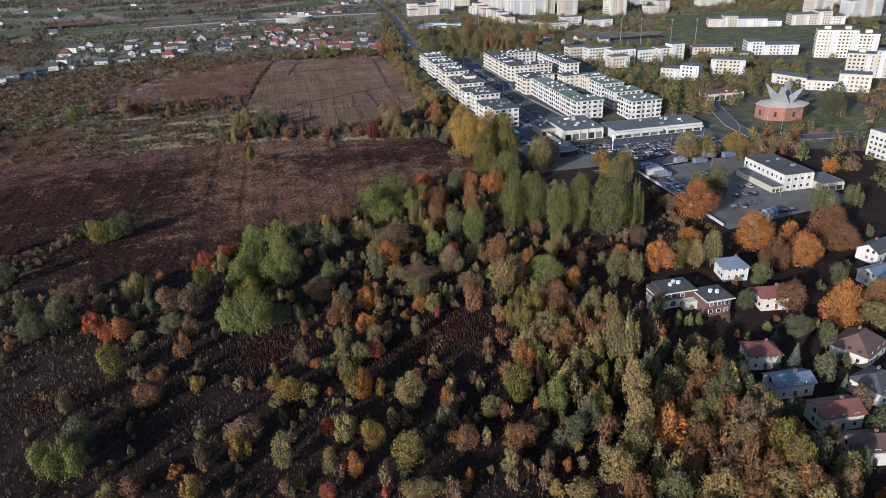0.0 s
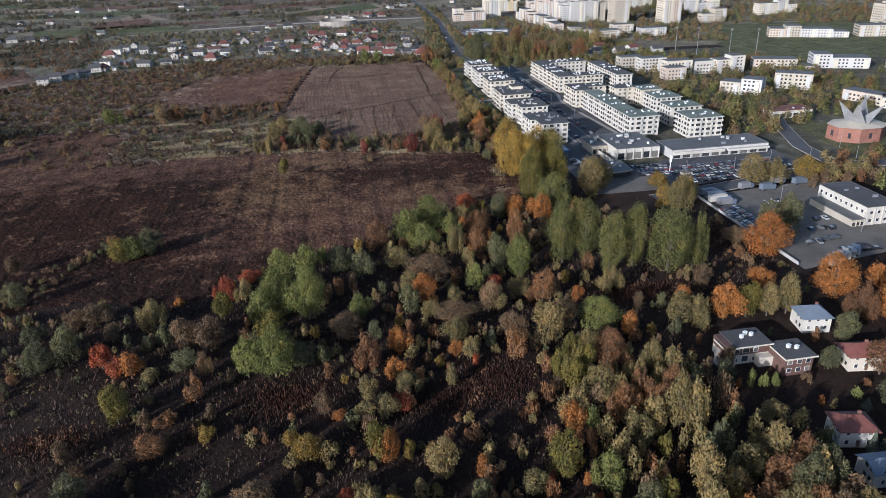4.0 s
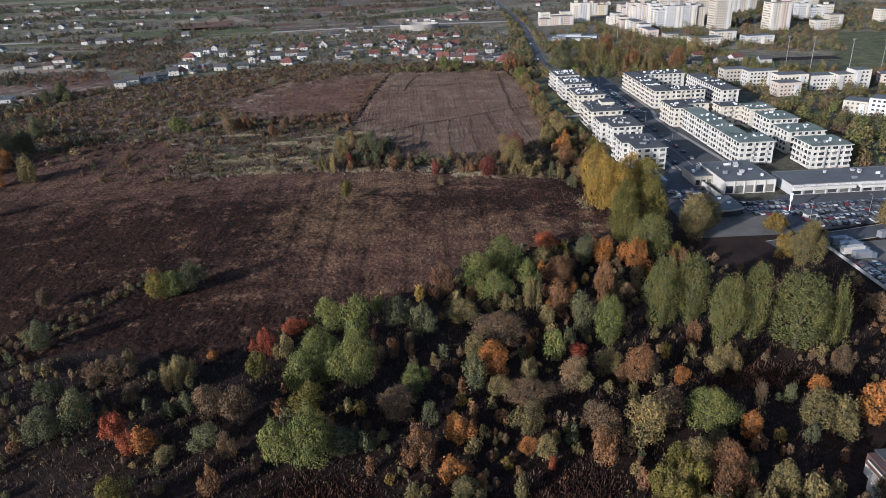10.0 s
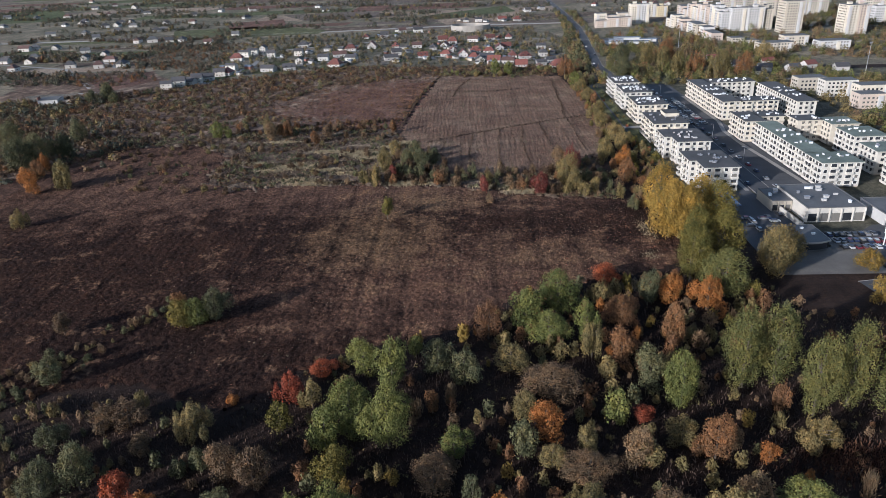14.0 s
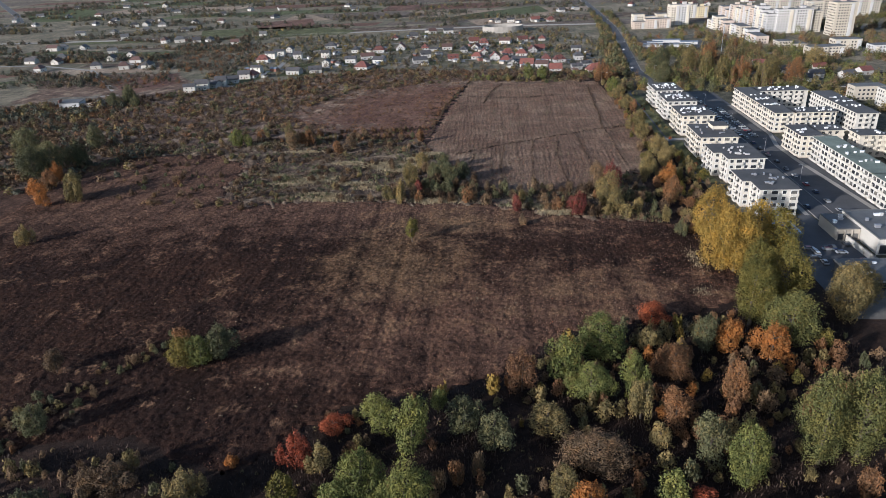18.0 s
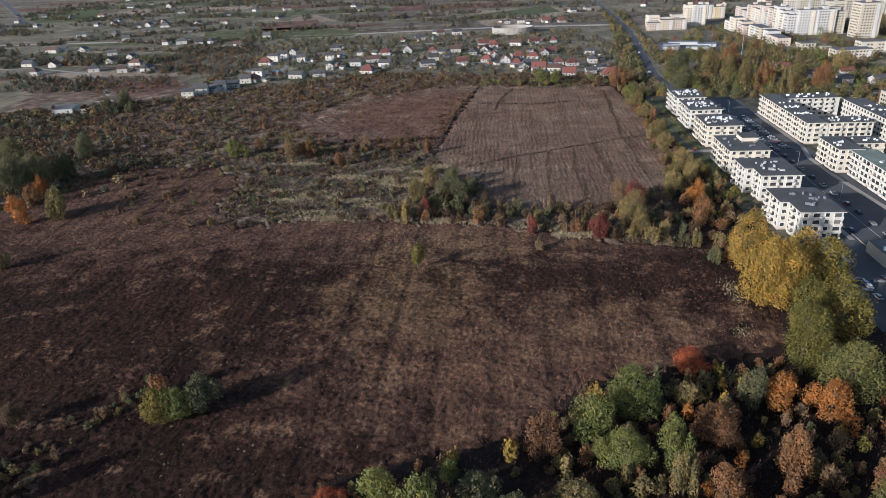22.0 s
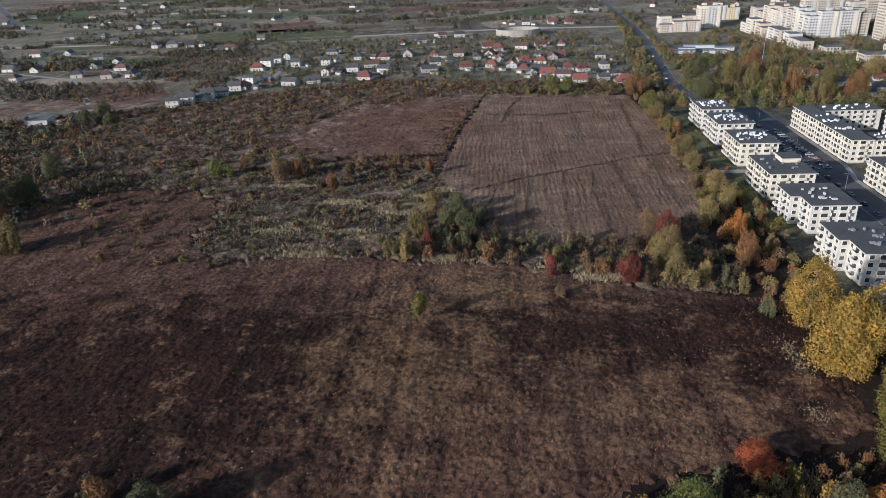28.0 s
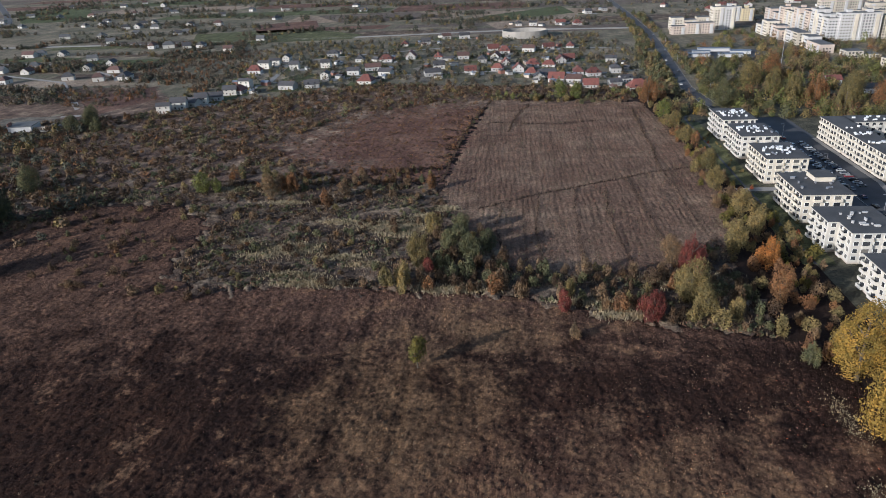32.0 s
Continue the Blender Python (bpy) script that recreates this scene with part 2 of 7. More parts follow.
    b.inputs["Roughness"].default_value, b.inputs["Specular IOR Level"].default_value = 0.95, 0.1
    return m


# brown soil with the wood's deep shade put into its colour
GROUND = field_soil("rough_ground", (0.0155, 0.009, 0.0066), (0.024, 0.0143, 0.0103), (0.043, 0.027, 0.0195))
# shaded and sunlit copies of one weed colour
WEEDS = weed_cover("weed_field", False)
STRAW = weed_cover("dry_weeds", True)
RED_WEEDS = field_soil("reddish_weed_field", (0.105, 0.057, 0.043), (0.148, 0.082, 0.059), (0.2, 0.122, 0.085), patch=0.03)
DRILLED = field_soil("drilled_field", (0.13, 0.078, 0.053), (0.178, 0.114, 0.077), (0.245, 0.17, 0.114), rows=2.6, patch=0.03, streak=0.5)
SCRUB_SOIL = field_soil("scrub_ground", (0.05, 0.035, 0.027), (0.115, 0.084, 0.061), (0.29, 0.224, 0.152), patch=0.065)
WASTE_SOIL = field_soil("waste_ground", (0.0812, 0.0522, 0.0394), (0.145, 0.0974, 0.0696), (0.273, 0.203, 0.142), patch=0.05)
MATTED = foliage("matted_dry_grass", (0.23, 0.185, 0.115), (0.31, 0.252, 0.16), 0.1, True, 0.5)
URBAN_GROUND = field_soil("town_verge", (0.058, 0.0545, 0.0371), (0.087, 0.0812, 0.0557), (0.133, 0.122, 0.087), patch=0.05)
PALE_SOIL = field_soil("bare_pale_soil", (0.11, 0.095, 0.075), (0.155, 0.135, 0.105), (0.22, 0.19, 0.15), patch=0.05)
GRASS = field_soil("lawn_grass", (0.072, 0.078, 0.035), (0.098, 0.101, 0.047), (0.135, 0.13, 0.064), patch=0.05)
TAN_FIELD = field_soil("stubble_field", (0.232, 0.174, 0.122), (0.29, 0.22, 0.157), (0.336, 0.267, 0.191))
GREY_FIELD = field_soil("harrowed_field", (0.116, 0.0905, 0.0696), (0.139, 0.11, 0.087), (0.174, 0.139, 0.11))
GREEN_FIELD = field_soil("winter_crop", (0.0696, 0.0812, 0.0348), (0.087, 0.0986, 0.0441), (0.116, 0.122, 0.058))
FAR_GROUND = field_soil("far_meadow", (0.1, 0.098, 0.06), (0.165, 0.142, 0.098), (0.285, 0.235, 0.162), patch=0.02)
GRAVEL = surface("worn_gravel_yard", (0.125, 0.112, 0.094), 0.95, 0.35, 0.07, 1.5, 0.15)
ASPHALT = surface("asphalt", (0.064, 0.064, 0.066), 0.95, 0.3, 0.06, 1.5, 0.1)
PAVING = surface("concrete_paving", (0.27, 0.248, 0.215), 0.85, 0.2, 0.1, 1.0, 0.1)
PAINT_LINE = surface("road_paint", (0.7, 0.7, 0.68), 0.7, 0.15)
WHITE_WALL = surface("white_render", (0.475, 0.445, 0.385), 0.85, 0.16, 0.08, 1.2, 0.08)
CREAM_WALL = surface("cream_render", (0.5, 0.45, 0.36), 0.85, 0.16, 0.08, 1.2, 0.08)
HOUSE_WALL = surface("house_render", (0.47, 0.45, 0.41), 0.85, 0.14, 0.2, 1.5, 0.08, random_tone=0.4)
SLAB_WALL = surface("panel_block_wall", (0.41, 0.365, 0.29), 0.85, 0.1, 0.05, 0.8, 0.08, random_tone=0.2)
PINK_WALL = surface("pale_pink_render", (0.42, 0.345, 0.28), 0.85, 0.1, 0.05, 0.8, 0.08)
GREY_WALL = surface("pale_grey_render", (0.4, 0.39, 0.37), 0.85, 0.1, 0.05, 0.8, 0.08)
YELLOW_WALL = surface("pale_yellow_render", (0.47, 0.39, 0.24), 0.85, 0.1, 0.05, 0.8, 0.08)
STONE_BAND = surface("beige_cladding", (0.4, 0.34, 0.27), 0.85, 0.15, 0.2, 1.5, 0.1)
BRICK = surface("red_brick", (0.235, 0.108, 0.076), 0.88, 0.25, 0.3, 3.0, 0.2)
ROOF_DARK = surface("dark_roof_felt", (0.064, 0.061, 0.058), 0.85, 0.3, 0.1, 1.2, 0.15)
ROOF_GREEN = surface("green_grey_roof_felt", (0.145, 0.172, 0.135), 0.85, 0.35, 0.1, 1.2, 0.15)
ROOF_GREY = surface("grey_flat_roof", (0.1, 0.099, 0.096), 0.8, 0.25, 0.1, 1.0, 0.12)
TILE_RED = surface("red_roof_tile", (0.19, 0.066, 0.048), 0.75, 0.25, 0.4, 4.0, 0.3, random_tone=0.5)
TILE_DARK = surface("dark_roof_tile", (0.07, 0.066, 0.066), 0.75, 0.25, 0.4, 4.0, 0.3, random_tone=0.3)
TILE_BROWN = surface("brown_roof_tile", (0.12, 0.065, 0.05), 0.75, 0.25, 0.4, 4.0, 0.3, random_tone=0.3)
METAL_BLUE = surface("blue_sheet_metal", (0.10, 0.19, 0.36), 0.45, 0.15, 0.3, 2.0, 0.05)
# pale blue metal darkened, with the tree shade on the house roofs in its colour
METAL_PALE = surface("pale_sheet_metal", (0.125, 0.15, 0.185), 0.55, 0.16, 0.3, 2.0, 0.05)
VENT_WHITE = surface("galvanised_vent", (0.68, 0.68, 0.66), 0.5, 0.1)
STEEL = surface("grey_steel", (0.3, 0.3, 0.31), 0.5, 0.15, metal=0.4)
FRAME_WHITE = surface("white_window_frame", (0.7, 0.7, 0.68), 0.6, 0.08, bump=0)
WOOD_DOOR = surface("brown_door", (0.14, 0.08, 0.045), 0.6, 0.2)
TYRE = surface("tyre_rubber", (0.02, 0.02, 0.02), 0.8, 0.2, bump=0)


def glass_dark():
    m, t, n, l, b = nodes_of("window_glass")
    o = n.new("ShaderNodeObjectInfo")
    r = ramp_node(t, o.outputs["Random"], [(0, (0.02, 0.023, 0.028)), (0.7, (0.05, 0.052, 0.055)), (1, (0.16, 0.15, 0.13))])
    l.new(r.outputs[0], b.inputs["Base Color"])
    b.inputs["Roughness"].default_value = 0.13
    return m


def car_paint():
    m, t, n, l, b = nodes_of("car_paint")
    o = n.new("ShaderNodeObjectInfo")
    r = ramp_node(t, o.outputs["Random"], [(0, (0.5, 0.5, 0.49)), (0.13, (0.22, 0.225, 0.23)), (0.34, (0.07, 0.073, 0.077)), (0.54, (0.018, 0.018, 0.02)), (0.78, (0.022, 0.035, 0.08)), (0.89, (0.16, 0.022, 0.03)), (0.95, (0.4, 0.4, 0.38))])
    r.color_ramp.interpolation = "CONSTANT"
    l.new(r.outputs[0], b.inputs["Base Color"])
    b.inputs["Roughness"].default_value, b.inputs["Metallic"].default_value = 0.3, 0.2
    return m


GLASS, PAINT = glass_dark(), car_paint()


# ---- building blocks ----
def ground_height(y):
    s = min(1.0, max(0.0, (230 - y) / 80))
    return -3 * s * s * (3 - 2 * s)


def mesh_of(name, bm):
    me = bpy.data.meshes.new(name)
    bm.to_mesh(me)
    bm.free()
    return me


def thing(name, x, y, z=0.0, turn=0.0, label="", category="", group="", kind=""):
    ob = new(name)
    ob.empty_display_size = 0.5
    ob.location, ob.rotation_euler = (x, y, z), (0, 0, radians(turn))
    return tagged(ob, label, category, group, kind)


def placed(name, me, material, parent=None, at=(0, 0, 0), turn=0.0, size=(1, 1, 1), label=""):
    """An object on a mesh that others may share, with a material of its own."""
    ob = new(name, me)
    if material is not None:
        if not me.materials:
            me.materials.append(None)
        ob.material_slots[0].link = "OBJECT"
        ob.material_slots[0].material = material
    ob.parent = parent
    ob.location, ob.rotation_euler, ob.scale = at, (0, 0, turn), size
    return tagged(ob, label)


def part(name, bm, material, parent, label=""):
    return placed(name, mesh_of(name, bm), material, parent, label=label)


def box(bm, x0, x1, y0, y1, z0, z1):
    v = [bm.verts.new((x, y, z)) for z in (z0, z1) for y in (y0, y1) for x in (x0, x1)]
    for f in ((0, 2, 3, 1), (4, 5, 7, 6), (0, 1, 5, 4), (2, 6, 7, 3), (0, 4, 6, 2), (1, 3, 7, 5)):
        bm.faces.new([v[i] for i in f])
    return bm


def boxes(*dims):
    bm = bmesh.new()
    for d in dims:
        box(bm, *d)
    return bm


def prism(bm, pts, z0, z1):
    lo, hi = [bm.verts.new((x, y, z0)) for x, y in pts], [bm.verts.new((x, y, z1)) for x, y in pts]
    bm.faces.new(lo[::-1]), bm.faces.new(hi)
    for i in range(len(pts)):
        j = (i + 1) % len(pts)
        bm.faces.new((lo[i], lo[j], hi[j], hi[i]))
    return bm


def patch(name, pts, z, material, label, category="ground", amp=1.5, step=6.0, seed=1, cell=0.0):
    """A sheet of ground cover. cell: laid in small squares with a ragged edge and slight relief; otherwise one flat outline."""
    bm = bmesh.new()
    if cell:
        x0, x1, y0, y1 = min(p[0] for p in pts), max(p[0] for p in pts), min(p[1] for p in pts), max(p[1] for p in pts)
        grid = {}

        def corner(i, j):
            if (i, j) not in grid:
                x, y = x0 + i * cell, y0 + j * cell
                w = noise.noise(Vector((x * 0.7, y * 0.7, seed))) * cell * 0.55
                grid[i, j] = bm.verts.new((x + w, y + noise.noise(Vector((x * 0.7, y * 0.7, seed + 9))) * cell * 0.55, z + 0.03 * noise.noise(Vector((x * 0.06, y * 0.06, seed)))))
            return grid[i, j]

        for i in range(int((x1 - x0) / cell) + 1):
            for j in range(int((y1 - y0) / cell) + 1):
                x, y = x0 + (i + 0.5) * cell, y0 + (j + 0.5) * cell
                v = noise.noise_vector(Vector((x * 0.15, y * 0.15, seed))) * amp * 1.6
                if inside(x + v.x, y + v.y, pts):
                    bm.faces.new((corner(i, j), corner(i + 1, j), corner(i + 1, j + 1), corner(i, j + 1)))
    else:
        bm.faces.new([bm.verts.new((x, y, z)) for x, y in pts])
    bm.normal_update()
    for f in bm.faces:
        if f.normal.z < 0:
            f.normal_flip()
    ob = placed(name, mesh_of(name, bm), material)
    return tagged(ob, label, category, kind="structure")


def strip(name, pts, width, z, material, label, category="road", kerb=True):
    """A road along a line of points, with a kerb on each side."""
    v = [Vector(p) for p in pts]
    side = []
    for i, p in enumerate(v):
        d = (v[min(i + 1, len(v) - 1)] - v[max(i - 1, 0)]).normalized()
        side.append(Vector((-d.y, d.x)) * width / 2)
    bm = bmesh.new()
    l = [bm.verts.new((*(p + s), z)) for p, s in zip(v, side)]
    r = [bm.verts.new((*(p - s), z)) for p, s in zip(v, side)]
    for i in range(len(v) - 1):
        bm.faces.new((r[i], r[i + 1], l[i + 1], l[i]))
    ob = tagged(placed(name, mesh_of(name, bm), material), label, category, kind="structure")
    if kerb:
        for sgn in (1, -1):
            bm = bmesh.new()
            rings = []
            for p, s in zip(v, side):
                n = s.normalized() * sgn
                a, b = p + s * sgn, p + s * sgn + n * 0.25
                rings.append([bm.verts.new((*q, h)) for q, h in ((a, 0), (a, z + 0.13), (b, z + 0.13), (b, 0))])
            for p, q in zip(rings, rings[1:]):
                for i in range(3):
                    bm.faces.new((p[i], q[i], q[i + 1], p[i + 1]))
            bmesh.ops.recalc_face_normals(bm, faces=bm.faces[:])
            part("kerb", bm, PAVING, ob)
    return ob


def inside(x, y, poly):
    c = False
    for (ax, ay), (bx, by) in zip(poly, poly[1:] + poly[:1]):
        if (ay > y) != (by > y) and x < (bx - ax) * (y - ay) / (by - ay) + ax:
            c = not c
    return c


# ---- ground, fields, roads ----
bm = bmesh.new()
xs = [-4500, -3000, -2000, -1200, -700, -400, -200, 0, 200, 400, 700, 1200, 2000, 3000, 4500]
ys = [-4500, -2000, -800, -300, 0, 80, 140] + list(range(150, 240, 10)) + [300, 600, 1200, 2000, 3000, 4500]
gv = [[bm.verts.new((x, y, ground_height(y))) for x in xs] for y in ys]
for j in range(len(ys) - 1):
    for i in range(len(xs) - 1):
        bm.faces.new((gv[j][i], gv[j][i + 1], gv[j + 1][i + 1], gv[j + 1][i]))
tagged(placed("ground", mesh_of("ground", bm), GROUND), "brown rough autumn ground with leaf litter and weeds, toned dark for tree shade", "ground", kind="structure")

FIELD = [(-420, 250), (-132, 266), (-94, 272), (-63, 257), (-41, 284), (7, 301), (25, 324), (56, 334), (91, 346), (96, 376), (91, 414), (51, 424), (-10, 446), (-50, 449), (-90, 452), (-118, 445), (-140, 470), (-138, 510), (-165, 540), (-235, 535), (-252, 480), (-420, 480)]
DRILL = [(-36, 545), (-12, 758), (96, 742), (103, 640), (103, 560), (92, 496), (66, 459), (2, 464), (-18, 498)]
SCRUB = [(-118, 447), (-90, 454), (-50, 451), (-10, 448), (51, 426), (80, 418), (84, 498), (60, 460), (2, 463), (-20, 498), (-38, 560), (-100, 585), (-170, 570), (-235, 545), (-165, 542), (-136, 510), (-138, 470)]
REDDISH = [(-42, 566), (-20, 745), (-60, 752), (-120, 690), (-150, 620), (-100, 590)]
patch("field", FIELD, 0.10, WEEDS, "fallow field of dry brown weeds", seed=2, cell=2.2)
patch("field", DRILL, 0.16, DRILLED, "drilled field with straight pale brown rows", amp=1.0, seed=3, cell=2.2)
patch("field", SCRUB, 0.08, SCRUB_SOIL, "scrubby strip of pale dry grass between two fields", amp=3, seed=4, cell=2.5)
patch("field", REDDISH, 0.13, RED_WEEDS, "reddish brown fallow field", amp=26, seed=5, cell=2.5)
patch("field", [(-420, 490), (-250, 475), (-180, 575), (-110, 600), (-160, 640), (-110, 720), (-20, 755), (80, 735), (105, 790), (-120, 830), (-260, 740), (-420, 760)], 0.04, WASTE_SOIL, "brown scrubland with low bushes", amp=4, seed=6, cell=4)
patch("bare_soil", [(-366, 684), (-392, 732), (-350, 738), (-322, 712), (-314, 686), (-340, 682)], 0.3, PALE_SOIL, "pale levelled soil of a building site", amp=3, seed=7, cell=3)
patch("lawn", [(-385, 662), (-332, 660), (-318, 684), (-342, 681), (-368, 683), (-400, 690)], 0.16, GRASS, "rough grass beside the building site", amp=2, seed=13, cell=3)
patch("lawn", [(108, 470), (120, 470), (121, 548), (110, 548)], 0.10, GRASS, "mown green lawn beside the flats", amp=0.6, seed=8, cell=1.2)
patch("lawn", [(107, 560), (121, 560), (123, 680), (112, 690)], 0.10, GRASS, "mown green lawn beside the flats", amp=0.6, seed=9, cell=1.2)
patch("lawn", [(420, 610), (640, 640), (700, 860), (500, 900), (400, 700)], 0.10, GRASS, "wide green playing field", amp=4, seed=10, cell=6)
patch("lawn", [(280, 345), (350, 330), (370, 420), (290, 425)], 0.08, GRASS, "green lawn round the church", amp=2, seed=11, cell=3)
patch("verge", [(112, 395), (150, 345), (255, 335), (420, 235), (700, 240), (820, 690), (330, 735), (130, 765), (114, 690)], 0.02, URBAN_GROUND, "dull grass and bare earth round the flats", amp=2, seed=31, cell=0)
patch("meadow", [(-1600, 690), (-430, 690), (-300, 700), (-250, 745), (-120, 832), (108, 792), (130, 760), (1500, 690), (1700, 2900), (-2200, 2900)], 0.03, FAR_GROUND, "dull green and brown far meadows", amp=3, seed=12, cell=0)
patch("roundabout", [(300 + 11 * math.cos(a), 352 + 8 * math.sin(a)) for a in np.linspace(0, 6.283, 25)[:-1]], 0.3, BRICK, "red-brown paved oval in the road", "road")
# far farmland in long strips
rnd = random.Random(21)
FARM = [TAN_FIELD, GREY_FIELD, GREEN_FIELD, RED_WEEDS, GREY_FIELD, SCRUB_SOIL, GREEN_FIELD]
for j in range(9):
    y0, x0 = 1135 + j * 75 + j * j * 9, -1500
    while x0 < 120:
        w, h = rnd.uniform(180, 420), (75 + j * 18) * rnd.uniform(0.35, 0.9)
        if x0 + w > -330 or j > 3:
            sl = rnd.uniform(-0.03, 0.03) * w
            patch("field", [(x0, y0), (x0 + w, y0 + sl), (x0 + w + 8, y0 + h + sl), (x0 + 6, y0 + h)], 0.06 + 0.06 * (j % 2), rnd.choice(FARM), "long narrow farm field in autumn", seed=j * 50 + int(x0), cell=0)
        x0 += w + rnd.uniform(4, 25)
for j in range(8):
    x0 = -1000 + rnd.uniform(0, 60)
    while x0 < -290:
        w, h, y0 = rnd.uniform(50, 170), rnd.uniform(14, 34), 812 + j * 42 + rnd.uniform(-4, 8)
        if x0 + w < -285 and rnd.random() < 0.75:
            k = rnd.uniform(-0.12, 0.12) * w
            patch("field", [(x0, y0), (x0 + w, y0 + k), (x0 + w + 5, y0 + h + k), (x0 + 4, y0 + h)], 0.05 + 0.02 * (j % 3), rnd.choice(FARM + [RED_WEEDS, GRASS]), "small weedy farm plot in autumn", seed=j * 70 + int(x0), amp=2.5, cell=4)
        x0 += w + rnd.uniform(3, 40)

patch("field", [(-26, 1247), (104, 1324), (113, 1222), (-10, 1180)], 0.27, TAN_FIELD, "wide pale stubble field far off", seed=400, cell=0)
patch("field", [(-32, 1335), (93, 1449), (106, 1340), (-26, 1261)], 0.27, GREEN_FIELD, "dark green winter crop field far off", seed=401, cell=0)
patch("field", [(-436, 1224), (-285, 1250), (-186, 1166), (-194, 1125), (-396, 1108)], 0.27, GRASS, "green meadow beside the country road", seed=402, cell=0)
patch("field", [(-382, 1315), (-292, 1349), (-256, 1217), (-345, 1215)], 0.27, RED_WEEDS, "brown orchard strip far off", seed=403, cell=0)
patch("field", [(-208, 864), (-193, 902), (-178, 882), (-188, 850)], 0.27, GRASS, "green garden between village houses", seed=404, cell=0)
patch("field", [(-263, 844), (-252, 899), (-239, 879), (-243, 816)], 0.27, GRASS, "green slope below the white houses", seed=405, cell=0)
patch("field", [(-308, 1418), (-158, 1442), (-75, 1333), (-247, 1307)], 0.27, GREY_FIELD, "long harrowed field far off", seed=406, cell=0)
patch("field", [(-1024, 1699), (-888, 1747), (-724, 1471), (-853, 1456)], 0.27, GREEN_FIELD, "green strip field far off", seed=407, cell=0)
patch("field", [(-369, 803), (-321, 846), (-292, 794), (-321, 736)], 0.27, RED_WEEDS, "red-brown weedy slope below the village", seed=408, cell=0)
patch("field", [(-89, 905), (-75, 935), (-67, 839), (-86, 836)], 0.27, PALE_SOIL, "pale trampled ground by the lane", seed=409, cell=0)

patch("field", [(-458, 818), (-408, 852), (-318, 846), (-248, 736), (-284, 725), (-348, 746), (-371, 733), (-402, 736)], 0.2, WASTE_SOIL, "brown weedy slope below the village", amp=6, seed=421, cell=4)
strip("road", [(152, 395), (153, 500), (154, 600), (152, 680), (142, 740), (140, 790), (149, 876), (160, 985), (170, 1095), (178, 1306), (183, 1530), (190, 2600)], 9, 0.2, ASPHALT, "two-lane asphalt avenue")
strip("road", [(148, 320), (160, 322), (195, 329), (235, 338), (275, 343), (320, 338), (420, 300), (560, 240)], 10, 0.2, ASPHALT, "asphalt street past the car park")
strip("road", [(262, 340), (266, 380), (285, 430), (330, 520), (420, 600)], 9, 0.26, ASPHALT, "asphalt street beside the church")
strip("road", [(-900, 1150), (-500, 1135), (-212, 1140), (20, 1165), (168, 1150)], 9, 0.24, PAVING, "pale country road")
strip("road", [(-700, 930), (-520, 925), (-430, 880), (-345, 760), (-330, 735)], 5, 0.2, PAVING, "pale farm track", kerb=False)
strip("road", [(-1500, 2300), (-1360, 2113), (-1153, 1837), (-985, 1614), (-880, 1460), (-860, 1300), (-900, 1150)], 13, 0.3, ASPHALT, "wide grey asphalt highway far off")
strip("road", [(-600, 1010), (-480, 985), (-390, 905), (-375, 880)], 4, 0.22, PAVING, "pale farm track", kerb=False)
strip("road", [(-345, 735), (-265, 765), (-215, 850), (-120, 870), (-20, 880), (60, 850), (120, 870)], 5, 0.18, PAVING, "pale gravel village lane", kerb=False)
strip("road", [(-215, 850), (-225, 960), (-150, 1000), (-40, 1040), (60, 1010), (150, 985)], 5, 0.24, PAVING, "pale gravel village lane", kerb=False)
strip("road", [(108, 552), (122, 553), (148, 552)], 5, 0.24, PAVING, "paved path between the flats", kerb=False)
strip("road", [(152, 735), (190, 742), (260, 700), (330, 690)], 7, 0.26, ASPHALT, "curving asphalt street through trees")
patch("car_park", [(172, 918), (238, 908), (250, 962), (180, 974)], 0.3, ASPHALT, "far asphalt market place by the avenue", "car park", amp=0)
patch("car_park", [(142, 424), (179.5, 424), (179.5, 690), (144, 690)], 0.14, ASPHALT, "asphalt parking street between the flats", "car park", amp=0)
patch("car_park", [(162, 331), (246, 345), (248, 384), (180, 377), (166, 366)], 0.14, ASPHALT, "asphalt car park in front of the supermarket", "car park", amp=0)
patch("car_park", [(122, 352), (153, 356), (146, 424), (123, 424)], 0.14, ASPHALT, "asphalt yard beside the showroom", "car park", amp=0)
# asphalt in the lighter gravel colour, standing in for sun on it
patch("car_park", [(122, 332), (163, 331), (167, 367), (153, 371), (122, 351)], 0.14, GRAVEL, "asphalt forecourt in a sunlit tone beside the showroom", "car park", amp=0)
patch("car_park", [(168, 236), (240, 248), (246, 326), (168, 318)], 0.14, GRAVEL, "worn gravel yard full of parked cars", "car park", amp=0)
strip("pavement", [(145, 424), (146, 540), (146.4, 690)], 2.2, 0.22, PAVING, "pale paved footway beside the flats", "pavement", kerb=False)
strip("pavement", [(177.5, 424), (172.5, 505), (172.5, 535), (177.8, 560), (177.8, 640)], 2.6, 0.22, PAVING, "pale paved footway beside the flats", "pavement", kerb=False)
strip("pavement", [(112.5, 470), (113.5, 560), (116, 690), (128, 730)], 1.2, 0.2, ASPHALT, "narrow asphalt path across the lawn", "path", kerb=False)
for k in range(13):
    for yy in (338 + k * 0.6, 355 + k * 0.6):
        part("marking", boxes((172 + k * 5.4, 172.14 + k * 5.4, yy, yy + 5, 0.15, 0.17)), PAINT_LINE, bpy.data.objects["car_park.001"])

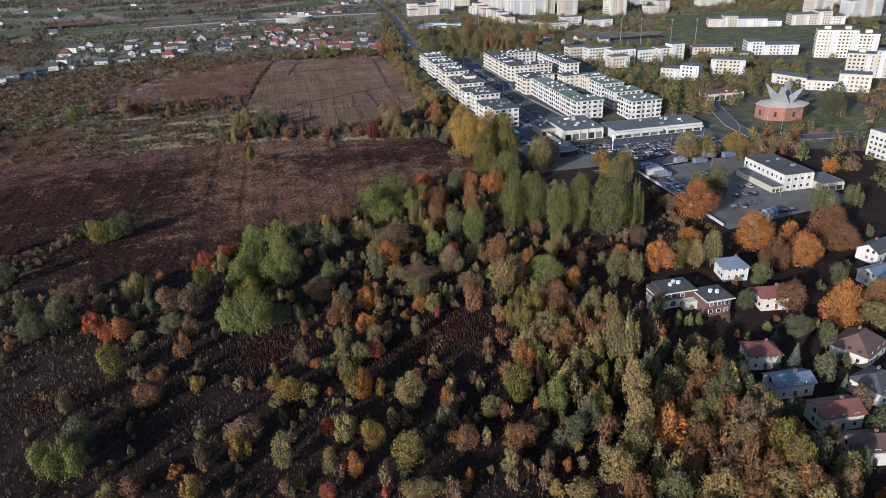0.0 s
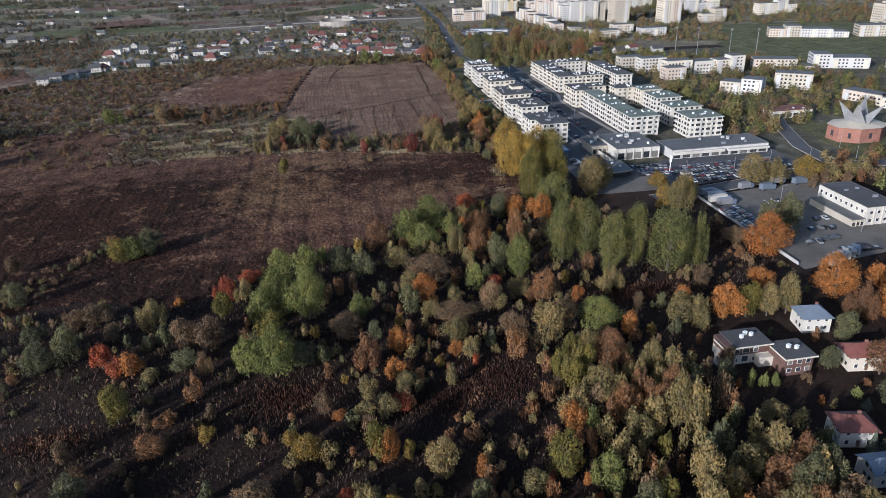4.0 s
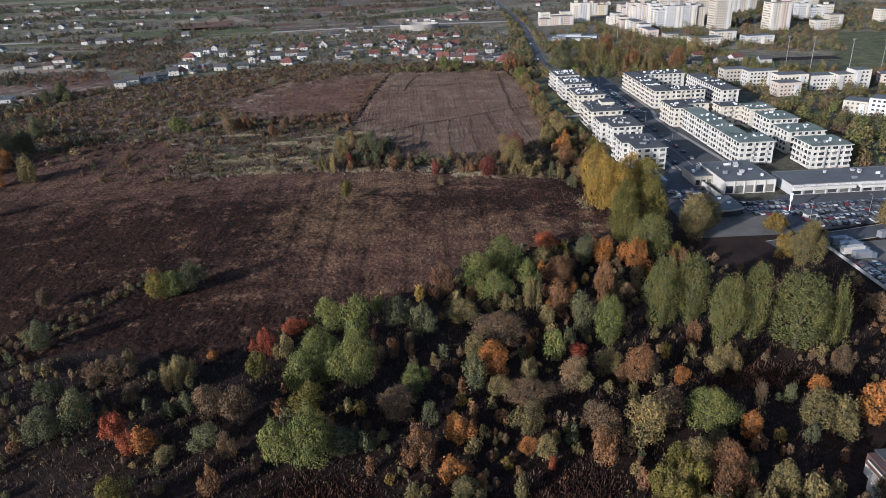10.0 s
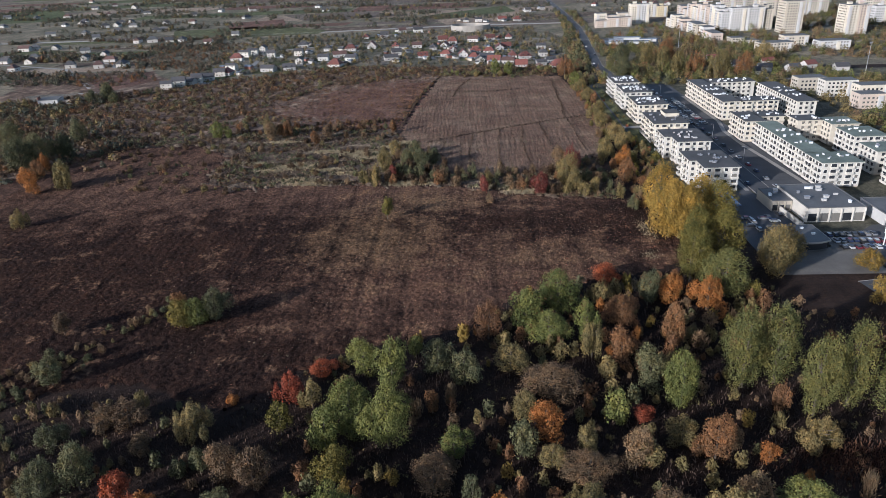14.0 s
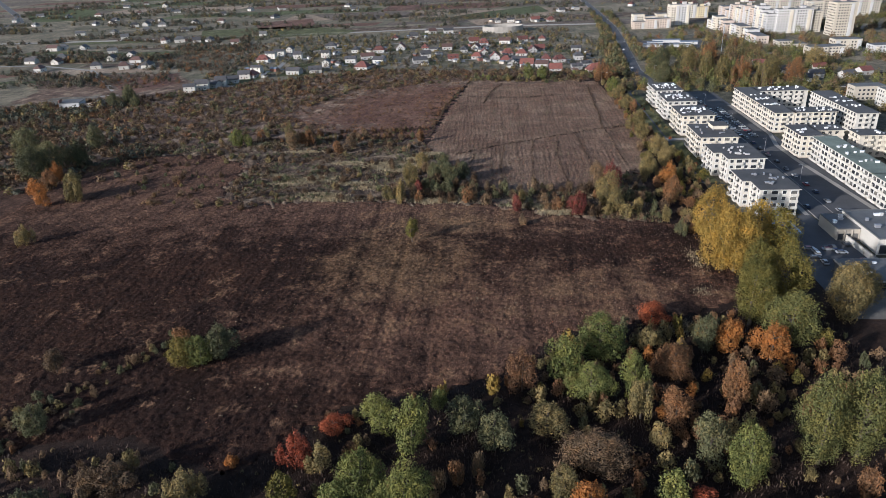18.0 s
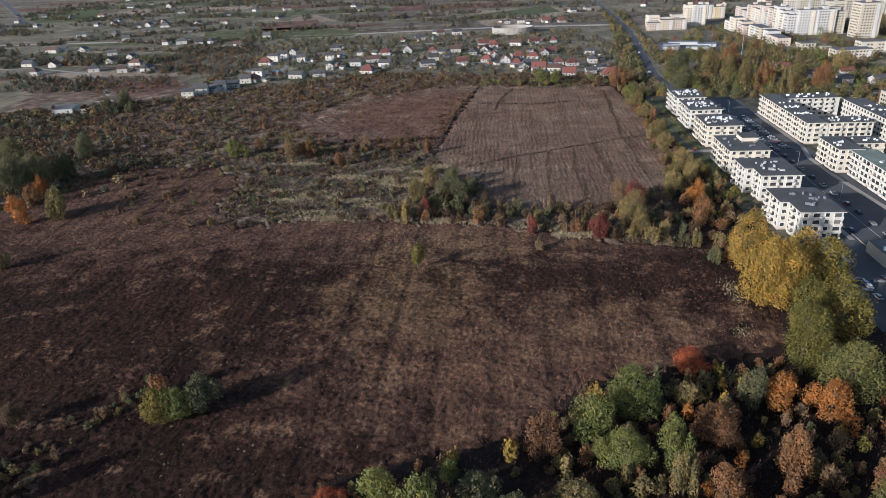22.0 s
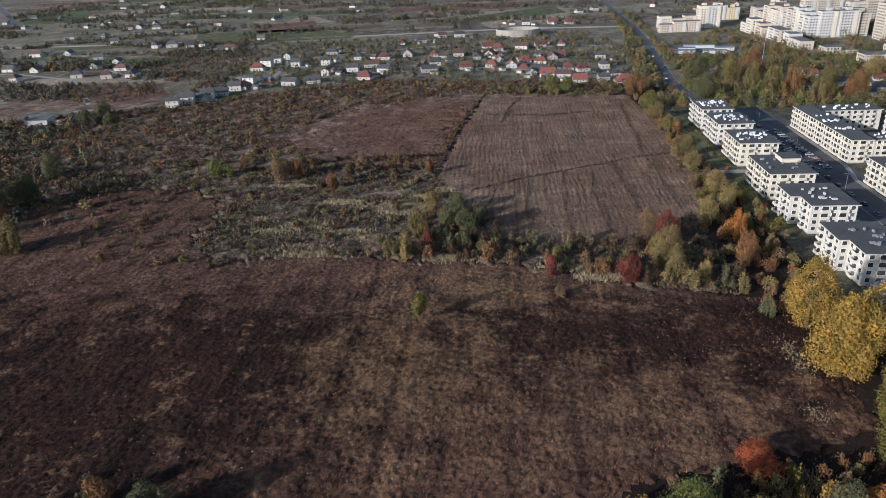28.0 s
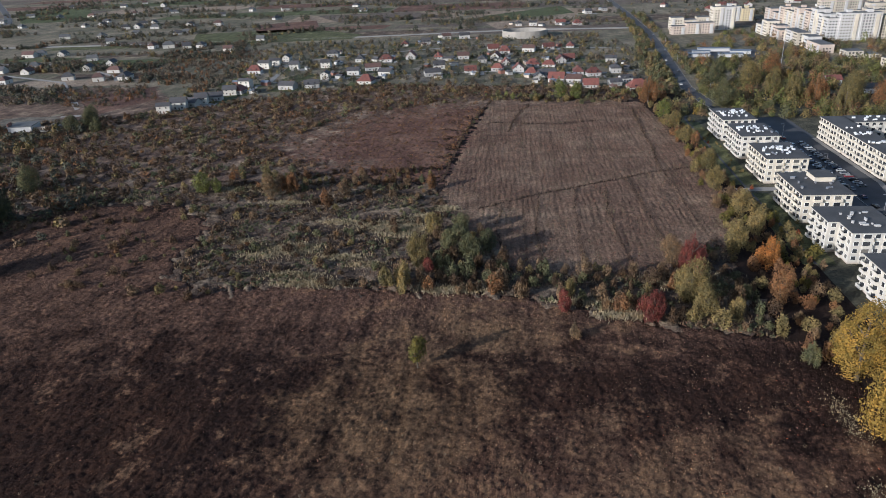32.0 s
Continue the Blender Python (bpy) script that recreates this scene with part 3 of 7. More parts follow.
# ---- openings and small parts shared by buildings ----
def window_mesh(w, h):
    """A frame with a sill, as one outline pushed out of the wall."""
    return mesh_of("window", prism(bmesh.new(), [(-w / 2 - 0.06, 0.02), (-w / 2 - 0.06, -0.02), (-w / 2, -0.05), (w / 2, -0.05), (w / 2 + 0.06, -0.02), (w / 2 + 0.06, 0.02)][::-1], 0, h))


def pane_mesh(w, h):
    return mesh_of("pane", boxes((-w / 2 + 0.08, w / 2 - 0.08, -0.07, 0.02, 0.08, h - 0.08)))


WIN = {k: (window_mesh(*k), pane_mesh(*k)) for k in ((1.5, 1.5), (1.8, 1.7), (2.8, 2.2), (2.2, 2.1), (1.1, 1.3))}
BALCONY = mesh_of("balcony", boxes((-1.7, 1.7, -1.35, 0, -0.18, 0), (-1.7, 1.7, -1.35, -1.27, 0.003, 1.05), (-1.7, -1.62, -1.265, 0, 0.003, 1.05), (1.62, 1.7, -1.265, 0, 0.003, 1.05)))
VENT = mesh_of("vent", boxes((-0.5, 0.5, -0.4, 0.4, 0, 1.0), (-0.62, 0.62, -0.52, 0.52, 1.0, 1.12)))
CHIMNEY = mesh_of("chimney", boxes((-0.35, 0.35, -0.3, 0.3, -1.2, 0.9), (-0.42, 0.42, -0.37, 0.37, 0.9, 1.0)))


def window_at(parent, x, y, z, turn, size=(1.5, 1.5), frame_mat=None):
    w = placed("window", WIN[size][0], frame_mat or FRAME_WHITE, parent, (x, y, z), turn)
    placed("pane", WIN[size][1], GLASS, w)
    return w


def window_row(parent, length, x, y, z, turn, step=3.2, w=1.7, h=1.5, storeys=1, rise=2.95):
    """The openings of one far facade."""
    n = max(1, int(length / step))
    key = (n, step, w, h, storeys, rise)
    if key not in ROWS:
        ROWS[key] = mesh_of("glazing", boxes(*[((i - (n - 1) / 2) * step - w / 2, (i - (n - 1) / 2) * step + w / 2, -0.05, 0.05, s * rise, s * rise + h) for i in range(n) for s in range(storeys)]))
    tagged(placed("glazing", ROWS[key], GLASS, parent, (x, y, z), turn), kind="stuff")


ROWS = {}
S_, W_, N_, E_ = 0.0, -math.pi / 2, math.pi, math.pi / 2


def facade(t, wall, p0, p1, fixed, turn, storeys, style, single):
    """Openings and balconies of one front; style: pairs of short balconies, or long bands."""
    length, mid = p1 - p0, (p0 + p1) / 2
    n = max(1, round(length / 3.7))
    at = lambda p: (p, fixed) if turn == S_ else (fixed, p)
    if not single:
        window_row(t, length - 1.2, *at(mid), 1.5, turn, 3.7, 1.7, 1.6, storeys)
    for s in range(storeys):
        z = 1.0 + s * 2.95
        for i in range(n):
            p = p0 + (i + 0.5) * length / n
            deep = style == "band" and n > 2 and i % 3 != 2 or style != "band" and i % 2 == 1
            if single:
                window_at(t, *at(p), z + (0 if deep else 0.55), turn, (2.8, 2.2) if deep else (1.8, 1.7))
            if style != "band" and deep:
                placed("balcony", BALCONY, wall, t, (*at(p), z - 0.02), turn)
        if style == "band":
            m = max(1, round(length / 11))
            for i in range(m):
                w = length / m
                placed("balcony", BALCONY, wall, t, (*at(p0 + (i + 0.47) * w), z - 0.02), turn, (w * 0.8 / 3.4, 1, 1))


def apartment_block(x0, x1, y0, y1, storeys, wall, roof, label, west="band", vents=10, single=True, seed=0, group="blocks of flats", penthouse=False, notch=None, vent_mat=None):
    """A block of flats that stands square to the street: walls, eaves, felt roof, windows, balconies, roof vents. notch: how much of its south-west corner steps back."""
    rnd = random.Random(seed)
    cx, cy, a, b = (x0 + x1) / 2, (y0 + y1) / 2, (x1 - x0) / 2, (y1 - y0) / 2
    h = storeys * 2.95 + 0.6
    t = thing("apartment_block", cx, cy, 0, 0, label, "apartment block", group)
    dx, dy = notch or (0, 0)

    def outline(o):
        if not notch:
            return [(-a - o, -b - o), (a + o, -b - o), (a + o, b + o), (-a - o, b + o)]
        return [(-a + dx - o, -b - o), (a + o, -b - o), (a + o, b + o), (-a - o, b + o), (-a - o, -b + dy - o), (-a + dx - o, -b + dy - o)]

    part("wall", prism(bmesh.new(), outline(0), 0.6, h), wall, t)
    part("plinth", prism(bmesh.new(), outline(-0.06), -0.3, 0.6), STONE_BAND, t, "beige stone plinth")
    part("roof_edge", prism(bmesh.new(), outline(0.75), h, h + 0.28), wall, t, "projecting roof edge")
    part("roof", prism(bmesh.new(), outline(0.55), h + 0.28, h + 0.45), roof, t, "flat felt roof")
    if penthouse:
        part("penthouse", boxes((a * 0.05, a * 0.9, b * 0.1, b * 0.75, h + 0.45, h + 2.6)), wall, t)
        part("penthouse_roof", boxes((a * 0.02, a * 0.93, b * 0.07, b * 0.78, h + 2.6, h + 2.8)), roof, t)
    facade(t, wall, -a + dx, a, -b, S_, storeys, "pairs", single)
    facade(t, wall, -b + dy, b, -a, W_, storeys, west, single)
    if notch:
        facade(t, wall, -a, -a + dx, -b + dy, S_, storeys, "pairs", single)
        facade(t, wall, -b, -b + dy, -a + dx, W_, storeys, west, single)
    window_row(t, 2 * a - 2, 0, b, 1.5, N_, 3.7, 1.7, 1.5, storeys)
    window_row(t, 2 * b - 2, a, 0, 1.5, E_, 3.7, 1.7, 1.5, storeys)
    for i in range(vents):
        k = rnd.random()
        placed("vent", VENT, vent_mat or (VENT_WHITE if k < 0.8 else STEEL), t, (rnd.uniform(-a * 0.85 + dx, a * 0.85), rnd.choice((-0.45, 0.0, 0.35)) * b + rnd.uniform(-1.8, 1.8), h + 0.45), rnd.choice((0, math.pi / 2)), (rnd.uniform(0.5, 1.9), rnd.uniform(0.5, 1.0), rnd.uniform(0.4, 0.9)))
    return t


ROW = "pale rendered four-storey flats with dark roof and white vents"
apartment_block(124.3, 142.7, 637.5, 665, 4, WHITE_WALL, ROOF_DARK, ROW, seed=1, vents=34)
apartment_block(124, 143.5, 601.7, 628, 4, WHITE_WALL, ROOF_DARK, ROW, seed=2, vents=34)
apartment_block(123.6, 143.2, 561.3, 588, 4, CREAM_WALL, ROOF_DARK, ROW, seed=3, vents=30)
apartment_block(121.2, 141.4, 510.8, 539.5, 4, CREAM_WALL, ROOF_DARK, "cream four-storey flats with stepped roof and lawn", seed=4, vents=12, penthouse=True, vent_mat=STEEL)
apartment_block(119.5, 141.5, 470.5, 496.5, 4, WHITE_WALL, ROOF_DARK, "white four-storey flats with rounded balconies and dark roof", seed=5, vents=16, west="pairs", notch=(4.0, 11), vent_mat=GREY_WALL)
apartment_block(119.4, 139.6, 424, 452, 4, WHITE_WALL, ROOF_DARK, "white four-storey flats with rounded balconies and dark roof", seed=6, vents=16, west="pairs", notch=(3.6, 12), vent_mat=STEEL)
B = "white four-storey flats round a courtyard"
apartment_block(180.2, 192, 563, 640, 4, CREAM_WALL, ROOF_DARK, B, seed=7, vents=26)
apartment_block(192.3, 217, 563, 575.5, 4, CREAM_WALL, ROOF_DARK, B, seed=8, vents=14)
apartment_block(192.3, 226, 627, 640.5, 4, WHITE_WALL, ROOF_DARK, B, seed=9, vents=14, single=False)
apartment_block(226.3, 239, 557, 622, 4, WHITE_WALL, ROOF_DARK, B, seed=10, vents=20, single=False)
apartment_block(174.8, 186.5, 509.5, 533, 4, CREAM_WALL, ROOF_DARK, "cream flats on a street corner with dark roof", seed=11, vents=8)
apartment_block(186.8, 202, 520, 532, 4, CREAM_WALL, ROOF_DARK, "cream flats on a street corner with dark roof", seed=12, vents=6, single=False)
G = "long white flats with dull green roof"
apartment_block(180, 191.5, 443, 507, 4, WHITE_WALL, ROOF_GREEN, G, seed=13, vents=14)
apartment_block(180, 199.2, 425.6, 442.6, 4, WHITE_WALL, ROOF_GREEN, G, seed=14, vents=8)
C = "stepped white flats with dull green roof"
apartment_block(205, 219, 508, 520, 4, CREAM_WALL, ROOF_DARK, C, seed=15, vents=6, single=False)
apartment_block(219.4, 235, 497, 513, 4, CREAM_WALL, ROOF_GREEN, C, seed=16, vents=8, single=False)
apartment_block(218.5, 236, 470, 490, 4, WHITE_WALL, ROOF_GREEN, C, seed=17, vents=8)
apartment_block(215, 236, 441.5, 458, 4, WHITE_WALL, ROOF_GREEN, C, seed=18, vents=8, single=False)
apartment_block(213, 234, 412.5, 431, 4, WHITE_WALL, ROOF_GREEN, C, seed=19, vents=8)

# ---- shops, showroom, office, church ----
def hall(name, x0, x1, y0, y1, h, wall, roof, label, category, bays=6, glazed=True, vents=4, seed=0):
    rnd = random.Random(seed)
    a, b = (x1 - x0) / 2, (y1 - y0) / 2
    t = thing(name, (x0 + x1) / 2, (y0 + y1) / 2, 0, 0, label, category)
    part("wall", boxes((-a, a, -b, b, -0.2, h)), wall, t)
    part("parapet", boxes((-a - 0.15, a + 0.15, -b - 0.15, -b + 0.35, h, h + 0.4), (-a - 0.15, a + 0.15, b - 0.35, b + 0.15, h, h + 0.4), (-a - 0.15, -a + 0.35, -b + 0.35, b - 0.35, h, h + 0.4), (a - 0.35, a + 0.15, -b + 0.35, b - 0.35, h, h + 0.4)), roof, t)
    part("roof", boxes((-a + 0.35, a - 0.35, -b + 0.35, b - 0.35, h, h + 0.15)), roof, t)
    for i in range(bays):
        w = 2 * a / bays
        x = -a + (i + 0.5) * w
        if glazed:
            part("shop_window", boxes((x - w * 0.36, x + w * 0.36, -b - 0.06, -b + 0.02, 0.4, h * 0.62)), GLASS, t)
        part("pilaster", boxes((x + w * 0.42, x + w * 0.5, -b - 0.5, -b - 0.002, 0, h * 0.95)), wall, t)
    for i in range(vents):
        placed("vent", VENT, rnd.choice((VENT_WHITE, STEEL, STEEL, GREY_WALL)), t, (rnd.uniform(-a * 0.8, a * 0.8), rnd.uniform(-b * 0.7, b * 0.7), h + 0.15), 0, (rnd.uniform(0.8, 2.4), rnd.uniform(0.8, 2.0), rnd.uniform(0.5, 1.1)))
    return t


hall("showroom", 154, 179, 382, 413, 6.5, WHITE_WALL, ROOF_GREY, "white car showroom with flat grey roof and pilasters", "showroom", 5, True, 12, 1)
hall("workshop", 145, 153.7, 396, 413, 5, SLAB_WALL, ROOF_GREY, "low grey workshop beside the showroom", "workshop", 3, True, 3, 2)
market = hall("supermarket", 184, 242, 376, 396, 5.2, GREY_WALL, ROOF_GREY, "long grey supermarket with pale fascia", "supermarket", 10, True, 8, 3)
part("fascia", boxes((-28.5, 2, -11.4, -10.002, 2.6, 4.2)), WHITE_WALL, market, "white entrance fascia")
part("fascia", boxes((4, 28.5, -12.6, -10.002, 2.8, 4.0)), WHITE_WALL, market, "white canopy fascia")
# low pavilion with a curved front
pav = thing("pavilion", 141, 361, 0, 0, "low dark pavilion with a pale curved roof edge", "pavilion")
arc = [(9 * math.sin(a) * 1.05, -6 - 3.5 * math.cos(a)) for a in np.linspace(-1.2, 1.2, 12)]
part("wall", prism(bmesh.new(), arc + [(8.8, 8), (-8.8, 8)], -0.2, 3.8), ROOF_GREY, pav)
part("roof", prism(bmesh.new(), [(x * 1.08, y * 1.08) for x, y in arc] + [(9.4, 8.6), (-9.4, 8.6)], 3.8, 4.3), SLAB_WALL, pav, "pale curved roof edge")
part("roof_felt", prism(bmesh.new(), [(x * 1.03, y * 1.03) for x, y in arc] + [(9.0, 8.2), (-9.0, 8.2)], 4.3, 4.42), ROOF_GREY, pav, "grey felt roof")
for x, y in ((-4, 2), (3, 4), (5, -2), (-2, -4)):
    placed("vent", VENT, VENT_WHITE, pav, (x, y, 4.42), 0, (1.2, 1.0, 0.6))
yard_wall = thing("yard_wall", 150, 380, 0, 0, "white rendered wall along the showroom yard", "wall")
for k in range(9):
    part("panel", boxes((-0.15 - k * 0.18, 0.15 - k * 0.18, -18 + k * 4.0, -14.1 + k * 4.0, 0, 2.6)), WHITE_WALL, yard_wall)
    part("coping", boxes((-0.22 - k * 0.18, 0.22 - k * 0.18, -18.02 + k * 4.0, -14.08 + k * 4.0, 2.6, 2.72)), PAVING, yard_wall)
part("shop_window", prism(bmesh.new(), [(x * 1.01, y * 1.01) for x, y in arc] + [(6, 0), (-6, 0)], 0.8, 3.2), GLASS, pav)
shed = thing("shed", 127.5, 408, 0, 0, "long blue metal shed beside the yard", "shed")
part("wall", boxes((-3.4, 3.4, -11, 11, -0.2, 3.2)), METAL_PALE, shed)
bm = bmesh.new()
v = [bm.verts.new(p) for y in (-11.6, 11.6) for p in ((-3.9, y, 3.2), (3.9, y, 3.2), (3.9, y, 3.5), (0, y, 4.6), (-3.9, y, 3.5))]
bm.faces.new(v[:5]), bm.faces.new(v[5:][::-1])
for i in range(5):
    bm.faces.new((v[i], v[i + 5], v[(i + 1) % 5 + 5], v[(i + 1) % 5]))
part("roof", bm, METAL_BLUE, shed, "blue ribbed roof")
office = hall("office", 218, 233.5, 268, 299, 8.2, WHITE_WALL, ROOF_DARK, "white two-storey office with dark flat roof", "office", 4, False, 3, 4)
for s in range(2):
    for i in range(9):
        window_at(office, -7.75, -13 + i * 3.3, 1.4 + s * 3.6, W_, (1.5, 1.5))
    for i in range(4):
        window_at(office, -5.5 + i * 3.6, -15.5, 1.4 + s * 3.6, S_, (1.5, 1.5))
hall("annex", 212, 217.8, 268, 296, 3, SLAB_WALL, ROOF_GREY, "low grey annex with flat roof beside the office", "annex", 3, True, 0, 5)
hall("annex", 233.8, 246, 262, 276, 4, SLAB_WALL, ROOF_GREY, "low grey annex with flat roof beside the office", "annex", 3, True, 0, 6)

FIN = surface("fin_concrete", (0.21, 0.21, 0.205), 0.8, 0.22, 0.3, 1.5)
church = thing("church", 307, 388, 0, 0, "brick octagonal church with pale pointed spire fins", "church")
ring = [(17 * math.cos(a), 13 * math.sin(a)) for a in np.linspace(math.pi / 8, 2 * math.pi + math.pi / 8, 9)[:-1]]
part("wall", prism(bmesh.new(), ring, -0.2, 8.6), BRICK, church, "red brick wall")
for i in range(8):
    (ax, ay), (bx, by) = ring[i], ring[(i + 1) % 8]
    mx, my = (ax + bx) / 2, (ay + by) / 2
    placed("window", WIN[(2.2, 2.1)][1], GLASS, church, (mx * 1.005, my * 1.005, 2.5), math.atan2(my, mx) + math.pi / 2, (1, 1, 1.6))
bm = bmesh.new()
base = [bm.verts.new((x * 1.05, y * 1.05, 8.6)) for x, y in ring]
top = [bm.verts.new((x * 0.4, y * 0.4, 10.6)) for x, y in ring]
bm.faces.new(top), bm.faces.new(base[::-1])
for i in range(8):
    bm.faces.new((base[i], base[(i + 1) % 8], top[(i + 1) % 8], top[i]))
part("roof", bm, SLAB_WALL, church, "pale grey folded roof")
for i in range(4):
    a = math.pi / 4 + i * math.pi / 2
    bm = bmesh.new()
    ca, sa = math.cos(a), math.sin(a)
    lo = [bm.verts.new(p) for p in ((ca * 5.5 - sa * 5.2, sa * 5.5 + ca * 5.2, 9.2), (ca * 5.5 + sa * 5.2, sa * 5.5 - ca * 5.2, 9.2), (ca * 1.5, sa * 1.5, 12.5))]
    hi = bm.verts.new((ca * 12.5, sa * 11.5, 22.5 - 1.2 * (i % 2)))
    bm.faces.new(lo[::-1])
    for k in range(3):
        bm.faces.new((lo[k], lo[(k + 1) % 3], hi))
    bmesh.ops.recalc_face_normals(bm, faces=bm.faces[:])
    part("spire", bm, FIN, church, "pale grey pointed concrete fin")

# ---- market by the avenue ----
for x, y, w, d in ((184, 926, 20, 7), (212, 921, 22, 7), (190, 942, 16, 8), (226, 938, 18, 8), (206, 957, 30, 7)):
    stall = thing("market_pavilion", x, y, 0.3, -8, "low flat-roofed market pavilion beside the avenue", "pavilion", "market pavilions")
    part("wall", boxes((-w / 2, w / 2, -d / 2, d / 2, -0.3, 3.0)), GREY_WALL, stall)
    part("roof", boxes((-w / 2 - 0.6, w / 2 + 0.6, -d / 2 - 0.6, d / 2 + 0.6, 3.0, 3.3)), METAL_PALE, stall)


# ---- far blocks ----
TONES = [SLAB_WALL, SLAB_WALL, CREAM_WALL, PINK_WALL, GREY_WALL]
far_rnd = random.Random(61)


def tower_block(x, y, w, d, h, turn=0.0, wall=None, label="pale concrete slab block of flats far off", storey=2.9):
    """A far block in sections that step back and forth and up and down, with stacks of loggias."""
    t = thing("tower_block", x, y, 0, turn, label, "apartment block", "far blocks of flats")
    along = w >= d
    size, deep = (w, d) if along else (d, w)
    n = max(1, round(size / 17))
    tone = wall or far_rnd.choice(TONES)
    for i in range(n):
        p0, p1 = -size / 2 + i * size / n, -size / 2 + (i + 1) * size / n - 0.01
        step, top = far_rnd.uniform(-0.9, 0.9), h + (far_rnd.choice((-storey, 0, 0, storey)) if n > 1 else 0)
        q0, q1 = -deep / 2 + step, deep / 2 + step
        dims = (p0, p1, q0, q1) if along else (q0, q1, p0, p1)
        m = tone if far_rnd.random() < 0.75 else far_rnd.choice(TONES)
        part("wall", boxes((*dims, -0.2, top)), m, t)
        part("roof", boxes((dims[0] + 0.2, dims[1] - 0.2, dims[2] + 0.2, dims[3] - 0.2, top, top + 0.3)), ROOF_GREY, t)
        c, k = (p0 + p1) / 2, (p1 - p0) * far_rnd.choice((-0.28, 0.28))
        if h > 8:
            bay = (c + k - 1.7, c + k + 1.7, q0 - 0.9, q0 - 0.002) if along else (q0 - 0.9, q0 - 0.002, c + k - 1.7, c + k + 1.7)
            part("bay", boxes((*bay, 0.1, top - 1.2)), GREY_WALL if m is not GREY_WALL else CREAM_WALL, t, "projecting stair bay")
        if h > 15:
            part("lift_house", boxes((sum(dims[:2]) / 2 - 2.5, sum(dims[:2]) / 2 + 2.5, sum(dims[2:]) / 2 - 2, sum(dims[2:]) / 2 + 2, top + 0.3, top + 2.8)), m, t)
        window_row(t, p1 - p0 - 1, *((c, q0) if along else (q0, c)), 0.9, S_ if along else W_, 3.0, 1.5, 1.3, int(top / storey), storey)
        if i == 0:
            window_row(t, deep - 2, *((p0, step) if along else (step, p0)), 0.9, W_ if along else S_, 3.0, 1.5, 1.3, int(top / storey), storey)
    return t


tower_block(300, 1190, 32, 14, 18, 0, YELLOW_WALL, "pale yellow block of flats far off")
for x, y, w, d, h in [(222, 1126, 46, 13, 14), (257, 1114, 26, 15, 26), (216, 1086, 48, 12, 9), (292, 1063, 13, 34, 13), (296, 1030, 13, 30, 13), (299, 996, 13, 34, 12), (302, 950, 13, 48, 11), (340, 1172, 14, 40, 15), (341, 1125, 14, 44, 18), (340, 1078, 14, 46, 21), (338, 1026, 14, 46, 25), (362, 1006, 40, 13, 27), (388, 1020, 13, 36, 24), (400, 1062, 13, 44, 21)]:
    tower_block(x, y, w, d, h)
for x, y, w, d, h in [(420, 1185, 50, 13, 25), (470, 1190, 50, 13, 26), (447, 1130, 40, 13, 23), (500, 1150, 60, 13, 26), (330, 842, 34, 16, 9), (366, 878, 26, 14, 10), (388, 842, 32, 15, 12), (322, 905, 30, 14, 6), (402, 975, 22, 22, 36), (462, 948, 26, 22, 32), (515, 930, 34, 14, 14), (560, 1040, 50, 13, 17), (640, 980, 60, 14, 15), (600, 1150, 50, 13, 26)]:
    tower_block(x, y, w, d, h)
for x, y, w, d, h, r in [(313, 520, 30, 14, 9, -45), (360, 526, 27, 14, 9, -38), (379, 468, 30, 13, 10, -70), (394, 440, 42, 13, 10, -42), (494, 550, 50, 14, 24, -33), (450, 594, 46, 20, 9, -23), (402, 601, 54, 15, 6, -22), (542, 768, 82, 22, 9, -26), (610, 556, 40, 13, 26, -30), (620, 742, 60, 20, 12, -20), (452, 470, 40, 13, 18, -40)]:
    tower_block(x, y, w, d, h, r)
for x, y, w, d, h in [(278, 652, 22, 12, 10), (288, 628, 24, 12, 12), (300, 604, 24, 12, 13), (326, 606, 22, 12, 11), (346, 600, 26, 12, 12), (290, 588, 18, 12, 10), (702, 838, 30, 20, 20), (712, 774, 49, 16, 20), (780, 900, 40, 16, 24), (305, 296, 18, 14, 14)]:
    tower_block(x, y, w, d, h, 0, WHITE_WALL if y < 660 else None, "white stepped flats among trees" if y < 660 else "pale concrete slab block of flats far off")
hall("kindergarten", 288, 316, 441, 453, 5, WHITE_WALL, TILE_RED, "low white kindergarten with dark red roof", "school", 6, True, 2, 9)
drum = thing("round_hall", 24, 1102, 0, 0, "unfinished round hall with beige wall", "hall")
ring = [(math.cos(a), math.sin(a)) for a in np.linspace(0, 2 * math.pi, 29)[:-1]]
bm = bmesh.new()
rv = [[bm.verts.new((x * r * 1.35, y * r, z)) for x, y in ring] for r, z in ((20, -0.2), (20, 8), (19.4, 8), (19.4, 1))]
for p, q in zip(rv, rv[1:]):
    for k in range(28):
        bm.faces.new((p[k], p[(k + 1) % 28], q[(k + 1) % 28], q[k]))
bm.faces.new(rv[3])
bmesh.ops.recalc_face_normals(bm, faces=bm.faces[:])
part("wall", bm, PAVING, drum)


